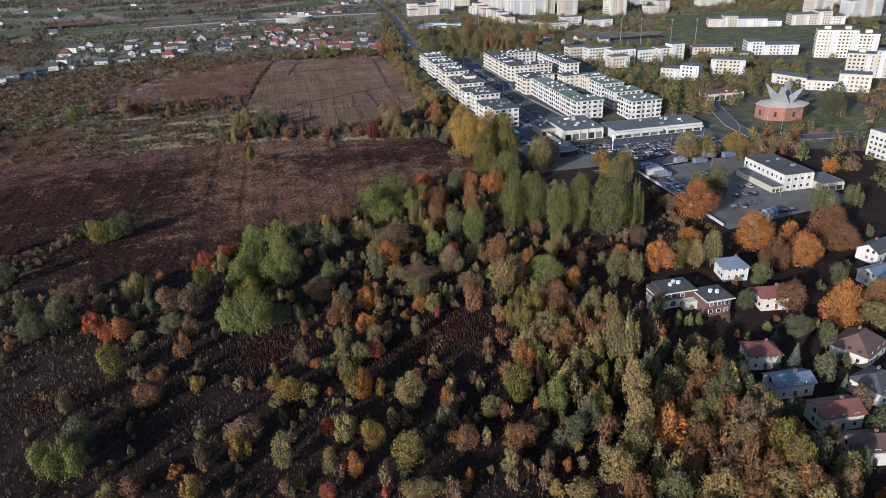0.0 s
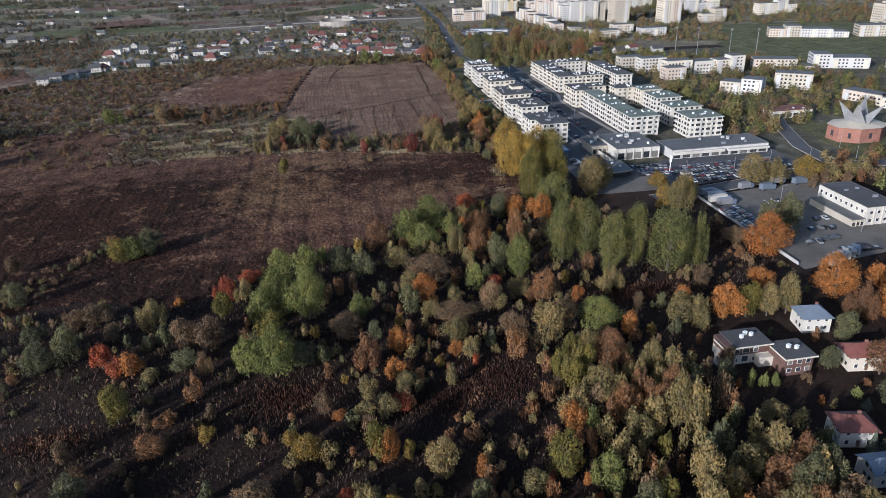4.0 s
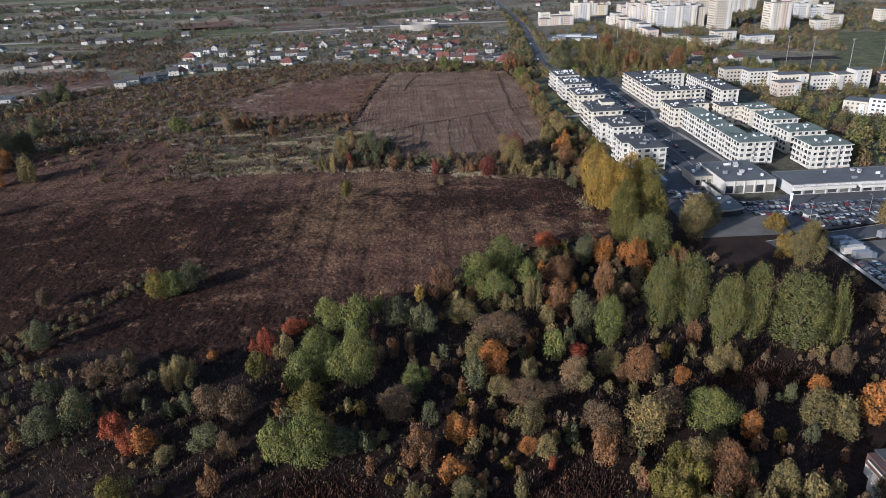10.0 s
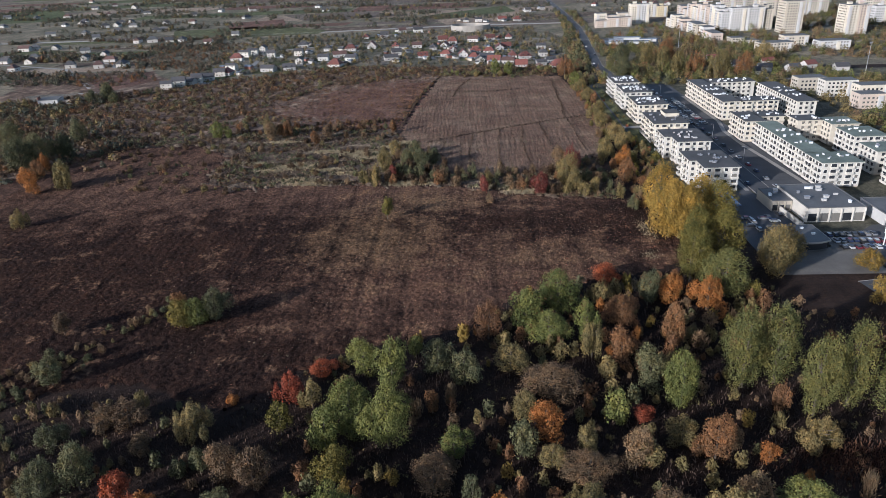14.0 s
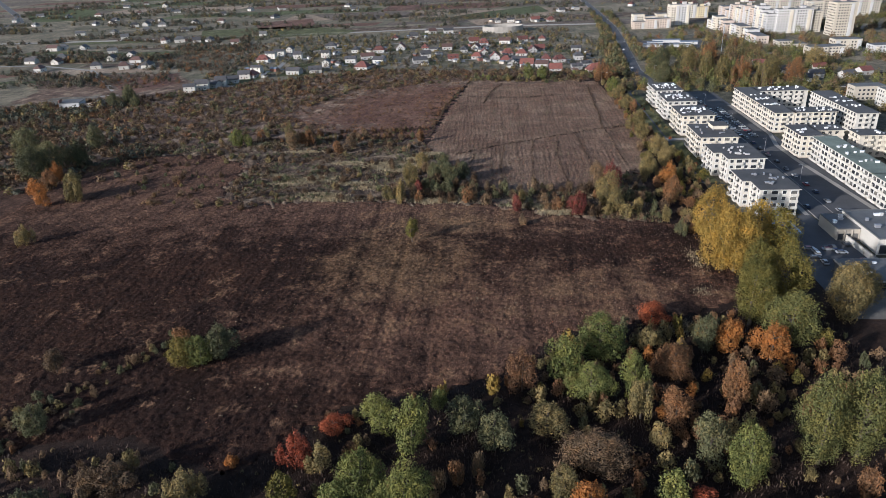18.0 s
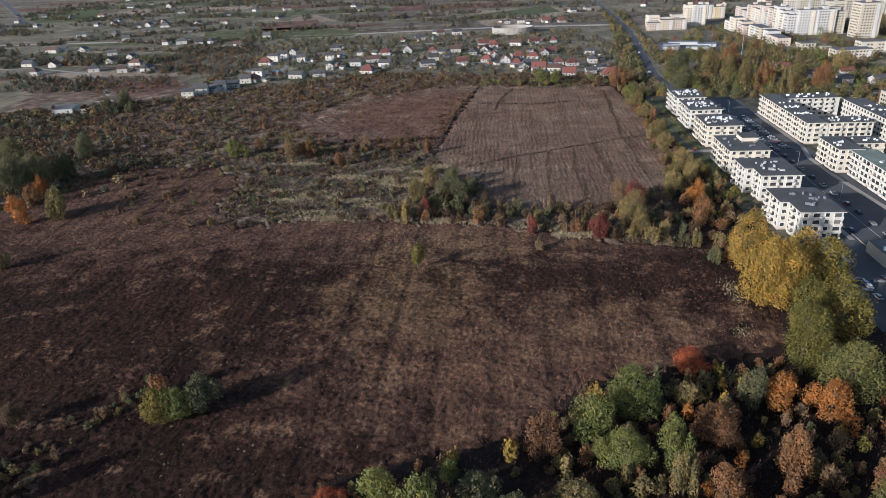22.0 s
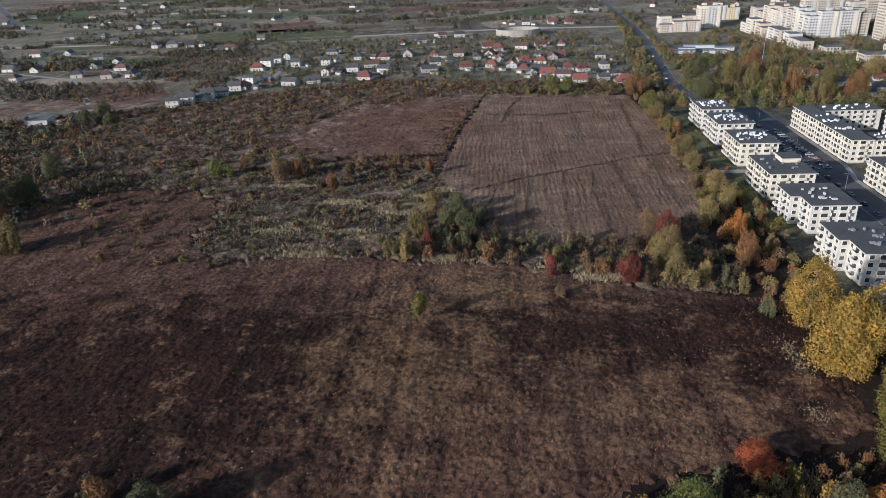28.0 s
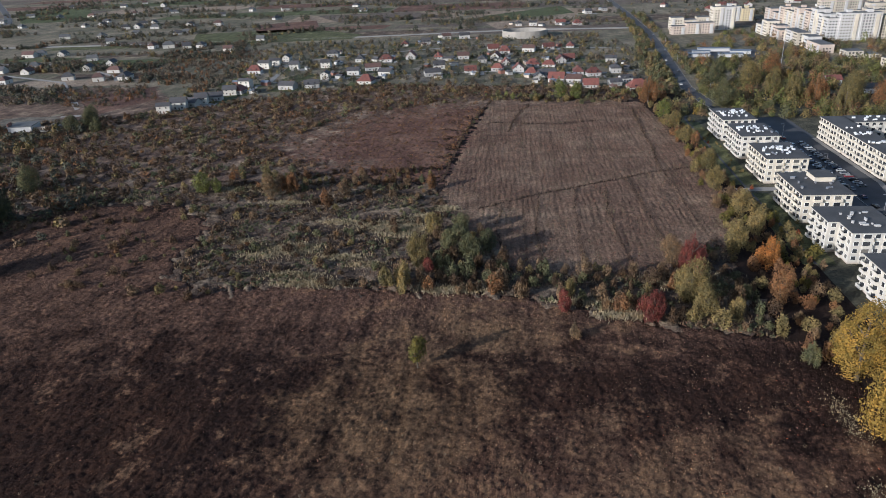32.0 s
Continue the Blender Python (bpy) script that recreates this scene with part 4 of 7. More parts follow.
# ---- houses ----
def house(x, y, w, d, h, turn, roof_mat, wall_mat=None, hip=False, pitch=0.75, label="", windows=2, storeys=2, group=""):
    z0 = ground_height(y)
    t = thing("house", x, y, z0, turn, label, "house", group)
    wall_mat = wall_mat or HOUSE_WALL
    a, b = w / 2, d / 2
    rise = b * pitch
    if pitch == 0:
        part("wall", boxes((-a, a, -b, b, -0.4, h)), wall_mat, t)
        part("roof", boxes((-a - 0.35, a + 0.35, -b - 0.35, b + 0.35, h, h + 0.35)), roof_mat, t)
    else:
        bm = bmesh.new()
        box(bm, -a, a, -b, b, -0.4, h)
        if not hip:
            for sx in (-a, a):
                g = [bm.verts.new(p) for p in ((sx, -b, h), (sx, b, h), (sx, 0, h + rise))]
                q = [bm.verts.new((p.co.x * 0.97, p.co.y, p.co.z)) for p in g]
                bm.faces.new(g), bm.faces.new(q[::-1])
                for k in range(3):
                    bm.faces.new((g[k], q[k], q[(k + 1) % 3], g[(k + 1) % 3]))
            bmesh.ops.recalc_face_normals(bm, faces=bm.faces[:])
        part("wall", bm, wall_mat, t)
        o, th = 0.55, 0.22
        e = h - o * pitch
        ridge = (a - b * 0.75) if hip else a + o
        bm = bmesh.new()
        for lift in (0.02, 0.02 + th):
            v = [bm.verts.new(p) for p in ((-a - o, -b - o, e + lift), (a + o, -b - o, e + lift), (a + o, b + o, e + lift), (-a - o, b + o, e + lift), (-ridge, 0, h + rise + lift), (ridge, 0, h + rise + lift))]
            for f in ((0, 1, 5, 4), (2, 3, 4, 5)) + (((1, 2, 5), (3, 0, 4)) if hip else ()):
                bm.faces.new([v[i] for i in f])
            if lift < 0.1:
                first = v
        for i, j in ((0, 1), (2, 3)) + (((1, 2), (3, 0)) if hip else ((1, 5), (5, 2), (3, 4), (4, 0))):
            bm.faces.new((first[i], first[j], v[j], v[i]))
        bmesh.ops.recalc_face_normals(bm, faces=bm.faces[:])
        part("roof", bm, roof_mat, t)
        placed("chimney", CHIMNEY, BRICK, t, (a * 0.35, b * 0.25, h + rise * 0.8), 0)
    for s in range(storeys):
        for i in range(windows):
            p = (i + 0.5) / windows * 2 - 1
            if windows > 2:
                window_at(t, p * a * 0.9, -b, 1.1 + s * 2.8, S_, (1.1, 1.3))
            else:
                placed("window", WIN[(1.1, 1.3)][1], GLASS, t, (p * a * 0.9, -b, 1.1 + s * 2.8), S_, (1.3, 1, 1))
            if i < 2:
                placed("window", WIN[(1.1, 1.3)][1], GLASS, t, (-a, p * b * 0.8, 1.1 + s * 2.8), W_)
    placed("door", WIN[(1.1, 1.3)][1], WOOD_DOOR, t, (a * 0.05, -b - 0.01, 0.0), 0, (1, 1, 1.6))
    return t


VILLAGE = "houses of the village"
RED_H, WHT_H, GRY_H = "white-walled house with red tiled roof", "white-walled house with grey roof", "grey-roofed house in a new row"
rnd = random.Random(5)
reds = [(-228, 810), (-245, 904), (-116, 1056), (-122, 950), (-98, 964), (-69, 959), (-123, 839), (-33, 878), (-13, 1005), (-1, 983), (-10, 952), (0, 913), (-8, 883), (46, 1006), (70, 1009), (25, 902), (40, 897), (53, 920), (61, 929), (11, 877), (22, 859), (42, 827), (63, 858), (75, 848), (67, 799), (102, 786), (74, 1207), (96, 1201)]
whites = [(-264, 742), (-257, 754), (-246, 772), (-234, 804), (-231, 835), (-243, 929), (-238, 948), (-231, 968), (-210, 921), (-179, 925), (-166, 866), (-169, 827), (-187, 994), (-92, 1064), (-49, 1103), (-150, 955), (-143, 883), (-64, 904), (-23, 933), (28, 836), (100, 916), (96, 862), (98, 819), (87, 804), (19, 1209), (38, 1204), (124, 1326), (152, 1357)]
greys = [(-239, 784), (-189, 822), (-71, 1103), (-128, 902), (-111, 875), (-67, 866), (-43, 954), (25, 990), (35, 849), (56, 820), (-252, 764)]
for i, (x, y) in enumerate(reds):
    big = 1.25 if (x, y) in ((-123, 839), (-98, 964), (102, 786)) else 1.0
    house(x, y, rnd.uniform(10, 13) * big, rnd.uniform(8, 10) * big, rnd.uniform(2.6, 3.6), rnd.choice((0, 90, 8, -12, 80)), TILE_RED, None, rnd.random() < 0.6, rnd.uniform(0.65, 0.95), RED_H, 2, 1 + (i % 2), VILLAGE)
for i, (x, y) in enumerate(whites):
    tall = 2.0 if i < 11 else 0.0
    house(x, y, rnd.uniform(9, 13), rnd.uniform(8, 10) - tall, rnd.uniform(2.8, 4.6) + tall, rnd.choice((0, 90, 10, -10)), TILE_DARK, WHITE_WALL if tall else None, i % 3 == 0 and not tall, rnd.uniform(0.4, 0.85), WHT_H, 2, 2, VILLAGE)
for x, y in greys:
    house(x, y, rnd.uniform(10, 15), 9, 4, rnd.choice((0, 15, -15)), rnd.choice((TILE_DARK, TILE_BROWN)), None, False, 0.6, GRY_H, 2, 1, VILLAGE)
farms = [(-467, 1232), (-457, 1241), (-420, 1098), (-394, 1093), (-378, 1099), (-326, 1053), (-432, 894), (-502, 936), (-517, 972), (-538, 944), (-532, 1241), (-655, 1372), (-589, 1319), (-573, 1329), (-690, 1553), (-567, 1372), (-444, 1332), (-315, 1141), (-615, 1559), (-489, 1329), (-574, 1220), (-526, 1155), (-589, 1378), (-802, 1730), (-490, 882), (-630, 1221), (-927, 1748), (-704, 1708), (-440, 1097), (-535, 1057), (-370, 889), (-490, 1473), (-403, 931), (-473, 1013), (-766, 1537), (-574, 1051), (-566, 1062), (-440, 946), (-395, 884), (-432, 980), (-538, 1314)]
for i, (x, y) in enumerate(farms):
    house(x, y, rnd.uniform(10, 15), rnd.uniform(8, 10), rnd.uniform(3, 4.6), rnd.choice((0, 90, 20)), rnd.choice((TILE_DARK, ROOF_GREY, TILE_BROWN)), WHITE_WALL if i % 4 else HOUSE_WALL, i % 2 == 0, 0.7, "white-walled farmhouse among far fields", 1, 1, "far farmhouses")
for i in range(22):
    x, y = rnd.uniform(-1000, -200), rnd.uniform(1320, 2100)
    house(x, y, rnd.uniform(9, 14), rnd.uniform(8, 10), rnd.uniform(3, 4.6), rnd.uniform(-30, 90), rnd.choice((TILE_DARK, ROOF_GREY, TILE_DARK, TILE_BROWN)), None, i % 2 == 0, 0.7, "white-walled farmhouse among far fields", 1, 1, "far farmhouses")
for i in range(54):
    x, y = rnd.uniform(200, 700), rnd.uniform(1290, 1900)
    house(x, y, rnd.uniform(9, 14), rnd.uniform(8, 10), rnd.uniform(3, 4.6), rnd.uniform(-30, 90), rnd.choice((TILE_DARK, TILE_RED, TILE_RED, TILE_BROWN)), None, i % 2 == 0, 0.7, "white-walled suburban house far off", 1, 1, "far suburban houses")
for x, y in ((262, 720), (278, 735), (300, 728), (320, 742), (262, 758), (292, 765), (250, 790), (340, 725)):
    house(x, y, 11, 9, 4, rnd.uniform(-20, 20), rnd.choice((TILE_RED, TILE_DARK)), None, False, 0.6, "white-walled suburban house among trees", 1, 1, "suburban houses")

gr = random.Random(14)
for i, (x, y) in enumerate(reds[::2] + whites[::2] + greys):
    w, d = gr.uniform(10, 20), gr.uniform(8, 16)
    patch("lawn", [(x - w, y - d), (x + w * 0.9, y - d * 0.9), (x + w, y + d), (x - w * 0.9, y + d * 0.8)], 0.08 + 0.015 * (i % 5), GRASS if i % 3 else GREEN_FIELD, "green garden lawn round a village house", seed=i)

def garden_shed(x, y, w, d, h, turn, wall, roof):
    t = thing("garden_shed", x, y, 0, turn, "small outbuilding in a village garden", "shed", "village outbuildings")
    part("wall", boxes((-w / 2, w / 2, -d / 2, d / 2, -0.2, h)), wall, t)
    bm = bmesh.new()
    v = [bm.verts.new(p) for q in (-d / 2 - 0.3, d / 2 + 0.3) for p in ((-w / 2 - 0.3, q, h - 0.1), (w / 2 + 0.3, q, h - 0.1), (0, q, h + w * 0.28))]
    bm.faces.new(v[:3]), bm.faces.new(v[3:][::-1])
    for i in range(3):
        bm.faces.new((v[i], v[i + 3], v[(i + 1) % 3 + 3], v[(i + 1) % 3]))
    bmesh.ops.recalc_face_normals(bm, faces=bm.faces[:])
    part("roof", bm, roof, t)


for i, (x, y) in enumerate(reds + whites + greys + whites[:20]):
    a, r = gr.uniform(0, 6.28), gr.uniform(13, 22)
    if not (x < 0 and y < 800):
        garden_shed(x + r * math.cos(a), y + r * math.sin(a) * 0.8, gr.uniform(3, 5.5), gr.uniform(4, 8), gr.uniform(2.2, 3), gr.uniform(0, 90), gr.choice((HOUSE_WALL, HOUSE_WALL, WHITE_WALL, STONE_BAND, BRICK)), gr.choice((TILE_DARK, METAL_PALE, TILE_BROWN, ROOF_GREY)))
for i, (x, y) in enumerate(whites[::2] + reds[1::2]):
    w, d = gr.uniform(4, 9), gr.uniform(4, 9)
    patch("driveway", [(x - w + 6, y - d - 6), (x + w + 6, y - d - 5), (x + w + 5, y + d - 6), (x - w + 6, y + d - 7)], 0.17 + 0.012 * (i % 5), PAVING, "pale paved drive beside a village house", "paving", seed=i)

# unfinished house on the building site
site = thing("unfinished_house", -343, 699, 0.3, 10, "unfinished grey block-built house on bare soil", "house")
part("floor_slab", boxes((-15, 15, -10, 10, -0.3, 0.25)), PAVING, site)
for d in ((-14, 2, -9, -8.6, 0.25, 4), (-14, 2, 6, 6.4, 0.25, 4), (-14, -13.6, -8.6, 6, 0.25, 4), (1.6, 2, -8.6, 6, 0.25, 4), (-6, -5.6, -8.6, 6, 0.25, 4), (2.1, 13, -6, -5.6, 0.25, 2.6), (12.6, 13, -5.6, 5, 0.25, 2.6)):
    part("wall", boxes(d), GREY_WALL if d[5] > 3 else STONE_BAND, site)

part("roof_slab", boxes((-14.6, 2.6, -9.6, 7.0, 4.0, 4.3)), ROOF_GREY, site)
part("gable", prism(bmesh.new(), [(-14, -8.6), (-13.6, -8.6), (-13.6, -2), (-14, -2)], 4.3, 6.6), BRICK, site, "raw brick gable")
for x in (4.5, 7.5, 10.5):
    part("column", boxes((x, x + 0.4, -5.4, -5.0, 0.25, 2.6)), GREY_WALL, site)

# near houses beside the wood
NEAR = "houses beside the wood"
villa = thing("villa", 119, 186.5, ground_height(186), 0, "brown and cream flat-roofed villa with stepped wings", "house", NEAR)
part("wall", boxes((-11.5, 2, 0, 8, -0.5, 3.3)), CREAM_WALL, villa, "cream rendered lower storey")
part("wall", boxes((2.01, 11, -8, 0.5, -0.5, 5.6)), TILE_BROWN, villa, "brown brick wing")
part("cladding", boxes((-11.6, 2.0, -0.1, 8.1, 3.3, 6.2)), TILE_BROWN, villa, "brown timber upper storey")
part("roof", boxes((-9.5, 2.6, -0.9, 8.8, 6.2, 6.55)), ROOF_DARK, villa)
part("roof", boxes((-12.3, -9.52, -0.6, 6.5, 5.3, 5.65)), ROOF_DARK, villa, "lower dark roof step")
part("roof", boxes((1.4, 11.7, -8.8, 1.2, 5.6, 5.95)), ROOF_DARK, villa)
for d in ((-9.6, 2.7, -1.05, -0.9, 6.15, 6.57), (1.3, 11.8, -8.95, -8.8, 5.55, 5.97), (-12.4, -9.5, -0.75, -0.6, 5.25, 5.67), (1.25, 1.4, -8.8, -1.05, 5.55, 5.97), (-12.45, -12.3, -0.6, 6.5, 5.25, 5.67)):
    part("fascia", boxes(d), CREAM_WALL, villa, "pale roof edge")
part("bay", prism(bmesh.new(), [(-11 + 3.2 * math.cos(a), 1.6 + 3.2 * math.sin(a)) for a in np.linspace(0, 2 * math.pi, 17)[:-1]], -0.5, 3.2), CREAM_WALL, villa, "rounded cream bay")
part("terrace", boxes((-2.5, 2.0, -2.6, -0.002, -0.5, 3.0)), CREAM_WALL, villa, "cream terrace block")
for x in (-8.6, -5.6, -2.4):
    for z in (0.7, 3.9):
        window_at(villa, x, -0.1 if z > 2 else 0, z, S_, (2.2, 2.1) if x == -5.6 else (1.5, 1.5))
for x in (3.6, 6.6, 9.4):
    for z in (0.7, 3.4):
        window_at(villa, x, -8, z, S_, (1.5, 1.5))
for x, y in ((-5, 4), (-3, 5.5), (-1.5, 4.6), (6, -3), (8, -4)):
    placed("vent", VENT, VENT_WHITE, villa, (x, y, 6.5 if x < 2 else 5.9), 0.3)
house(145.0, 200.7, 9, 8, 5.2, -8, METAL_PALE, WHITE_WALL, True, 0.6, "house with pale blue metal hipped roof", 3, 2, NEAR)
house(146.4, 179.8, 10, 7.5, 5.0, -8, TILE_RED, CREAM_WALL, True, 0.55, "cream house with red hipped roof", 3, 2, NEAR)
house(122.0, 151.5, 9.2, 7.5, 5.2, -12, TILE_RED, WHITE_WALL, True, 0.55, "white two-storey house with red roof and garden spruces", 3, 2, NEAR)
house(120.8, 137.2, 11.5, 6.5, 4.4, -4, METAL_PALE, WHITE_WALL, False, 0.45, "white house with pale blue-grey roof", 3, 2, NEAR)
house(153.0, 147.5, 13, 11, 4.2, 25, TILE_BROWN, CREAM_WALL, True, 0.7, "large house with steep dark brown roof", 3, 2, NEAR)
house(142.8, 129.7, 10, 9, 4.6, 15, TILE_DARK, WHITE_WALL, True, 0.6, "white house with dark grey hipped roof", 3, 2, NEAR)
house(123.3, 122.5, 11.5, 7.5, 4.8, -5, TILE_RED, WHITE_WALL, False, 0.5, "white house with bright red roof", 3, 2, NEAR)
house(121.7, 109.3, 11, 7.5, 4.6, -12, TILE_BROWN, WHITE_WALL, False, 0.55, "white house with dark red roof", 3, 2, NEAR)
house(205.0, 198.3, 11, 8, 4.6, 20, TILE_DARK, WHITE_WALL, False, 0.6, "white house with dark grey roof", 3, 2, NEAR)
house(192.3, 182.8, 11, 8, 4.6, 10, METAL_PALE, HOUSE_WALL, False, 0.5, "house with blue-grey roof among trees", 3, 2, NEAR)
house(134, 91, 11, 8, 5, -20, TILE_RED, WHITE_WALL, False, 0.55, "white house with dark red roof", 3, 2, NEAR)

# ---- vehicles ----
def car_meshes():
    prof = [(-2.15, 0.35), (2.1, 0.35), (2.2, 0.62), (2.05, 0.82), (1.1, 0.93), (-1.75, 0.98), (-2.2, 0.85)]
    bm = bmesh.new()
    l, r = [bm.verts.new((x, -0.88, z)) for x, z in prof], [bm.verts.new((x, 0.88, z)) for x, z in prof]
    bm.faces.new(l), bm.faces.new(r[::-1])
    for i in range(len(prof)):
        j = (i + 1) % len(prof)
        bm.faces.new((l[j], l[i], r[i], r[j]))
    bmesh.ops.recalc_face_normals(bm, faces=bm.faces[:])
    body = mesh_of("body", bm)
    bm = bmesh.new()
    lo = [bm.verts.new(p) for p in ((-1.8, -0.82, 0.96), (1.15, -0.82, 0.93), (1.15, 0.82, 0.93), (-1.8, 0.82, 0.96))]
    hi = [bm.verts.new(p) for p in ((-1.35, -0.64, 1.4), (0.4, -0.64, 1.42), (0.4, 0.64, 1.42), (-1.35, 0.64, 1.4))]
    for i in range(4):
        j = (i + 1) % 4
        bm.faces.new((lo[i], lo[j], hi[j], hi[i]))
    bm.faces.new(hi)
    glass = mesh_of("cabin", bm)
    roof = mesh_of("roof_panel", boxes((-1.38, 0.42, -0.66, 0.66, 1.405, 1.46)))
    bm = bmesh.new()
    bmesh.ops.create_cone(bm, cap_ends=True, segments=10, radius1=0.32, radius2=0.32, depth=0.22, matrix=Matrix.Rotation(math.pi / 2, 4, "X"))
    return body, glass, roof, mesh_of("wheel", bm)


CAR = car_meshes()


def car(x, y, turn, label="parked car on the asphalt", group="parked cars"):
    t = thing("car", x, y, 0.15 + ground_height(y), turn, label, "car", group)
    b = placed("body", CAR[0], PAINT, t)
    placed("cabin", CAR[1], GLASS, t)
    placed("roof_panel", CAR[2], PAINT, t)
    for wx in (-1.35, 1.35):
        for wy in (-0.8, 0.8):
            placed("wheel", CAR[3], TYRE, t, (wx, wy, 0.32))
    return t


rnd = random.Random(9)
for row in range(5):
    for k in range(25):
        x, y = 172 + k * 2.7, 338 + row * 7.2 + k * 0.12
        if rnd.random() < 0.8 and x < 241 - (5 if row > 2 else 0) and y < 367:
            car(x, y, 90 + rnd.uniform(-3, 3), "car parked in a row before the supermarket")
for row in range(6):
    for k in range(12):
        x, y = 184 + k * 4.4 + row * 0.4, 247 + row * 11 + rnd.uniform(-1.5, 1.5)
        if rnd.random() < 0.5 and not 208 < x < 250 or (y > 304 and rnd.random() < 0.5):
            if y < 322:
                car(x, y, rnd.choice((0, 90, 75, 12)), "car parked in the dealer's yard")
for k in range(40):
    side = 148.6 if k % 2 else 160.5
    car(side, 428 + k * 6.2 + rnd.uniform(-1, 1), 90 + rnd.uniform(-2, 2), "car parked along the street of flats")
for k in range(34):
    car(158.8 + (k % 2) * 8, 555 + (k // 2) * 4.6, rnd.uniform(-4, 4), "car parked between the blocks of flats")
for k in range(12):
    car(rnd.uniform(128, 147), rnd.uniform(374, 392), rnd.choice((0, 90)), "car parked in the showroom yard")

for k in range(18):
    car(156.5 + (k % 6) * 2.6, 354 + (k // 6) * 6.4 + rnd.uniform(-0.4, 0.4), 92 + rnd.uniform(-4, 4), "car before the showroom")


for k in range(14):
    yy = 800 + k * 55
    xx = np.interp(yy, [790, 876, 985, 1095, 1306, 1530], [140, 149, 160, 170, 178, 183])
    car(xx + (2.4 if k % 2 else -2.4), yy, 84, "car on the asphalt avenue")


def lorry(x, y, turn, length=9.0):
    t = thing("lorry", x, y, 0.15, turn, "box lorry with pale body parked on asphalt", "lorry", "parked lorries")
    part("box", boxes((-length / 2, length / 2 - 2.2, -1.25, 1.25, 0.9, 3.6)), (WHITE_WALL, METAL_PALE, STEEL, METAL_PALE)[int(x * 3 + y) % 4], t)
    part("cab", boxes((length / 2 - 2.0, length / 2, -1.2, 1.2, 0.5, 2.7)), METAL_PALE, t)
    part("windscreen", boxes((length / 2 - 0.02, length / 2 + 0.03, -1.05, 1.05, 1.6, 2.5)), GLASS, t)
    part("chassis", boxes((-length / 2, length / 2 - 2.0, -0.5, 0.5, 0.55, 0.9)), TYRE, t)
    for wx in (-length / 2 + 1.5, length / 2 - 1.2):
        for wy in (-1.05, 1.05):
            placed("wheel", CAR[3], TYRE, t, (wx, wy, 0.48), 0, (1.5, 1.2, 1.5))


for k in range(4):
    lorry(174.5 + (k % 2) * 0.8, 318 - k * 4.6, 4 + k % 3, 9 + k % 3)
for x, y, r in ((196, 322, 12), (215, 325, 10), (205, 318, 8), (225, 322, 10)):
    lorry(x, y, r, 8)
for k in range(22):
    car(171.5 + (k % 2) * 5.2, 299 - (k // 2) * 2.5, 4, "car parked in a row by the white fence")
for k in range(6):
    lorry(180 + k * 3, 238 + k * 1.2, 60, 7)
# white wall round the dealer's yard
fence = thing("fence", 168, 268, 0, 0, "low white panel fence round the yard", "fence")
for k in range(24):
    part("panel", boxes((-0.06, 0.06, -28 + k * 3.6, -24.55 + k * 3.6, 0, 1.3)), GREY_WALL, fence)
    part("post", boxes((-0.1, 0.1, -24.55 + k * 3.6, -24.4 + k * 3.6, 0, 1.8)), STEEL, fence)

# street lamps
POLE = bmesh.new()
bmesh.ops.create_cone(POLE, cap_ends=True, segments=8, radius1=0.12, radius2=0.07, depth=9, matrix=Matrix.Translation((0, 0, 4.5)))
POLE = mesh_of("pole", POLE)
LAMP = mesh_of("lamp_head", boxes((-0.15, 1.6, -0.05, 0.05, 8.95, 9.05), (1.1, 1.8, -0.16, 0.16, 8.85, 9.0)))
for x, y, r in [(176, 344, 90), (205, 348, 90), (228, 352, 90), (250, 350, 90), (280, 352, 80), (300, 350, 90), (285, 372, 0), (160, 470, 180), (160, 520, 180), (160, 580, 180), (160, 640, 180), (148, 372, 0), (200, 300, 0), (212, 262, 0), (150, 760, 0), (158, 900, 0), (168, 1000, 0)]:
    t = thing("street_lamp", x, y, 0, r, "grey steel street lamp beside the asphalt", "street lamp", "street lamps")
    placed("pole", POLE, STEEL, t)
    placed("lamp_head", LAMP, STEEL, t)
for x, y, h in [(348, 700, 26), (366, 690, 26), (388, 668, 26), (410, 658, 26), (244, 880, 32)]:
    t = thing("floodlight_mast", x, y, 0, 20, "tall grey steel floodlight mast beside the sports field", "mast", "floodlight masts")
    placed("pole", POLE, STEEL, t, size=(2, 2, h / 9))
    part("lamp_frame", boxes((-1.6, 1.6, -0.15, 0.15, h - 0.2, h + 1.1)), STEEL, t)
pylon = thing("sign_pylon", 171.8, 354, 0.14, 0, "slim white advertising pylon in the car park", "sign")
part("post", boxes((-0.15, 0.15, -0.15, 0.15, 0, 6)), VENT_WHITE, pylon)
part("board", boxes((-0.55, 0.55, -0.2, 0.2, 6.002, 9.5)), FRAME_WHITE, pylon, "plain white board")
kiosk = thing("kiosk", 177, 346, 0.14, 8, "small white kiosk with flat roof in the car park", "kiosk")
part("wall", boxes((-2.6, 2.6, -1.5, 1.5, 0, 2.7)), WHITE_WALL, kiosk)
part("roof", boxes((-2.8, 2.8, -1.7, 1.7, 2.7, 2.95)), ROOF_GREY, kiosk)
part("window", boxes((-1.8, 1.8, -1.56, -1.49, 1.0, 2.2)), GLASS, kiosk)


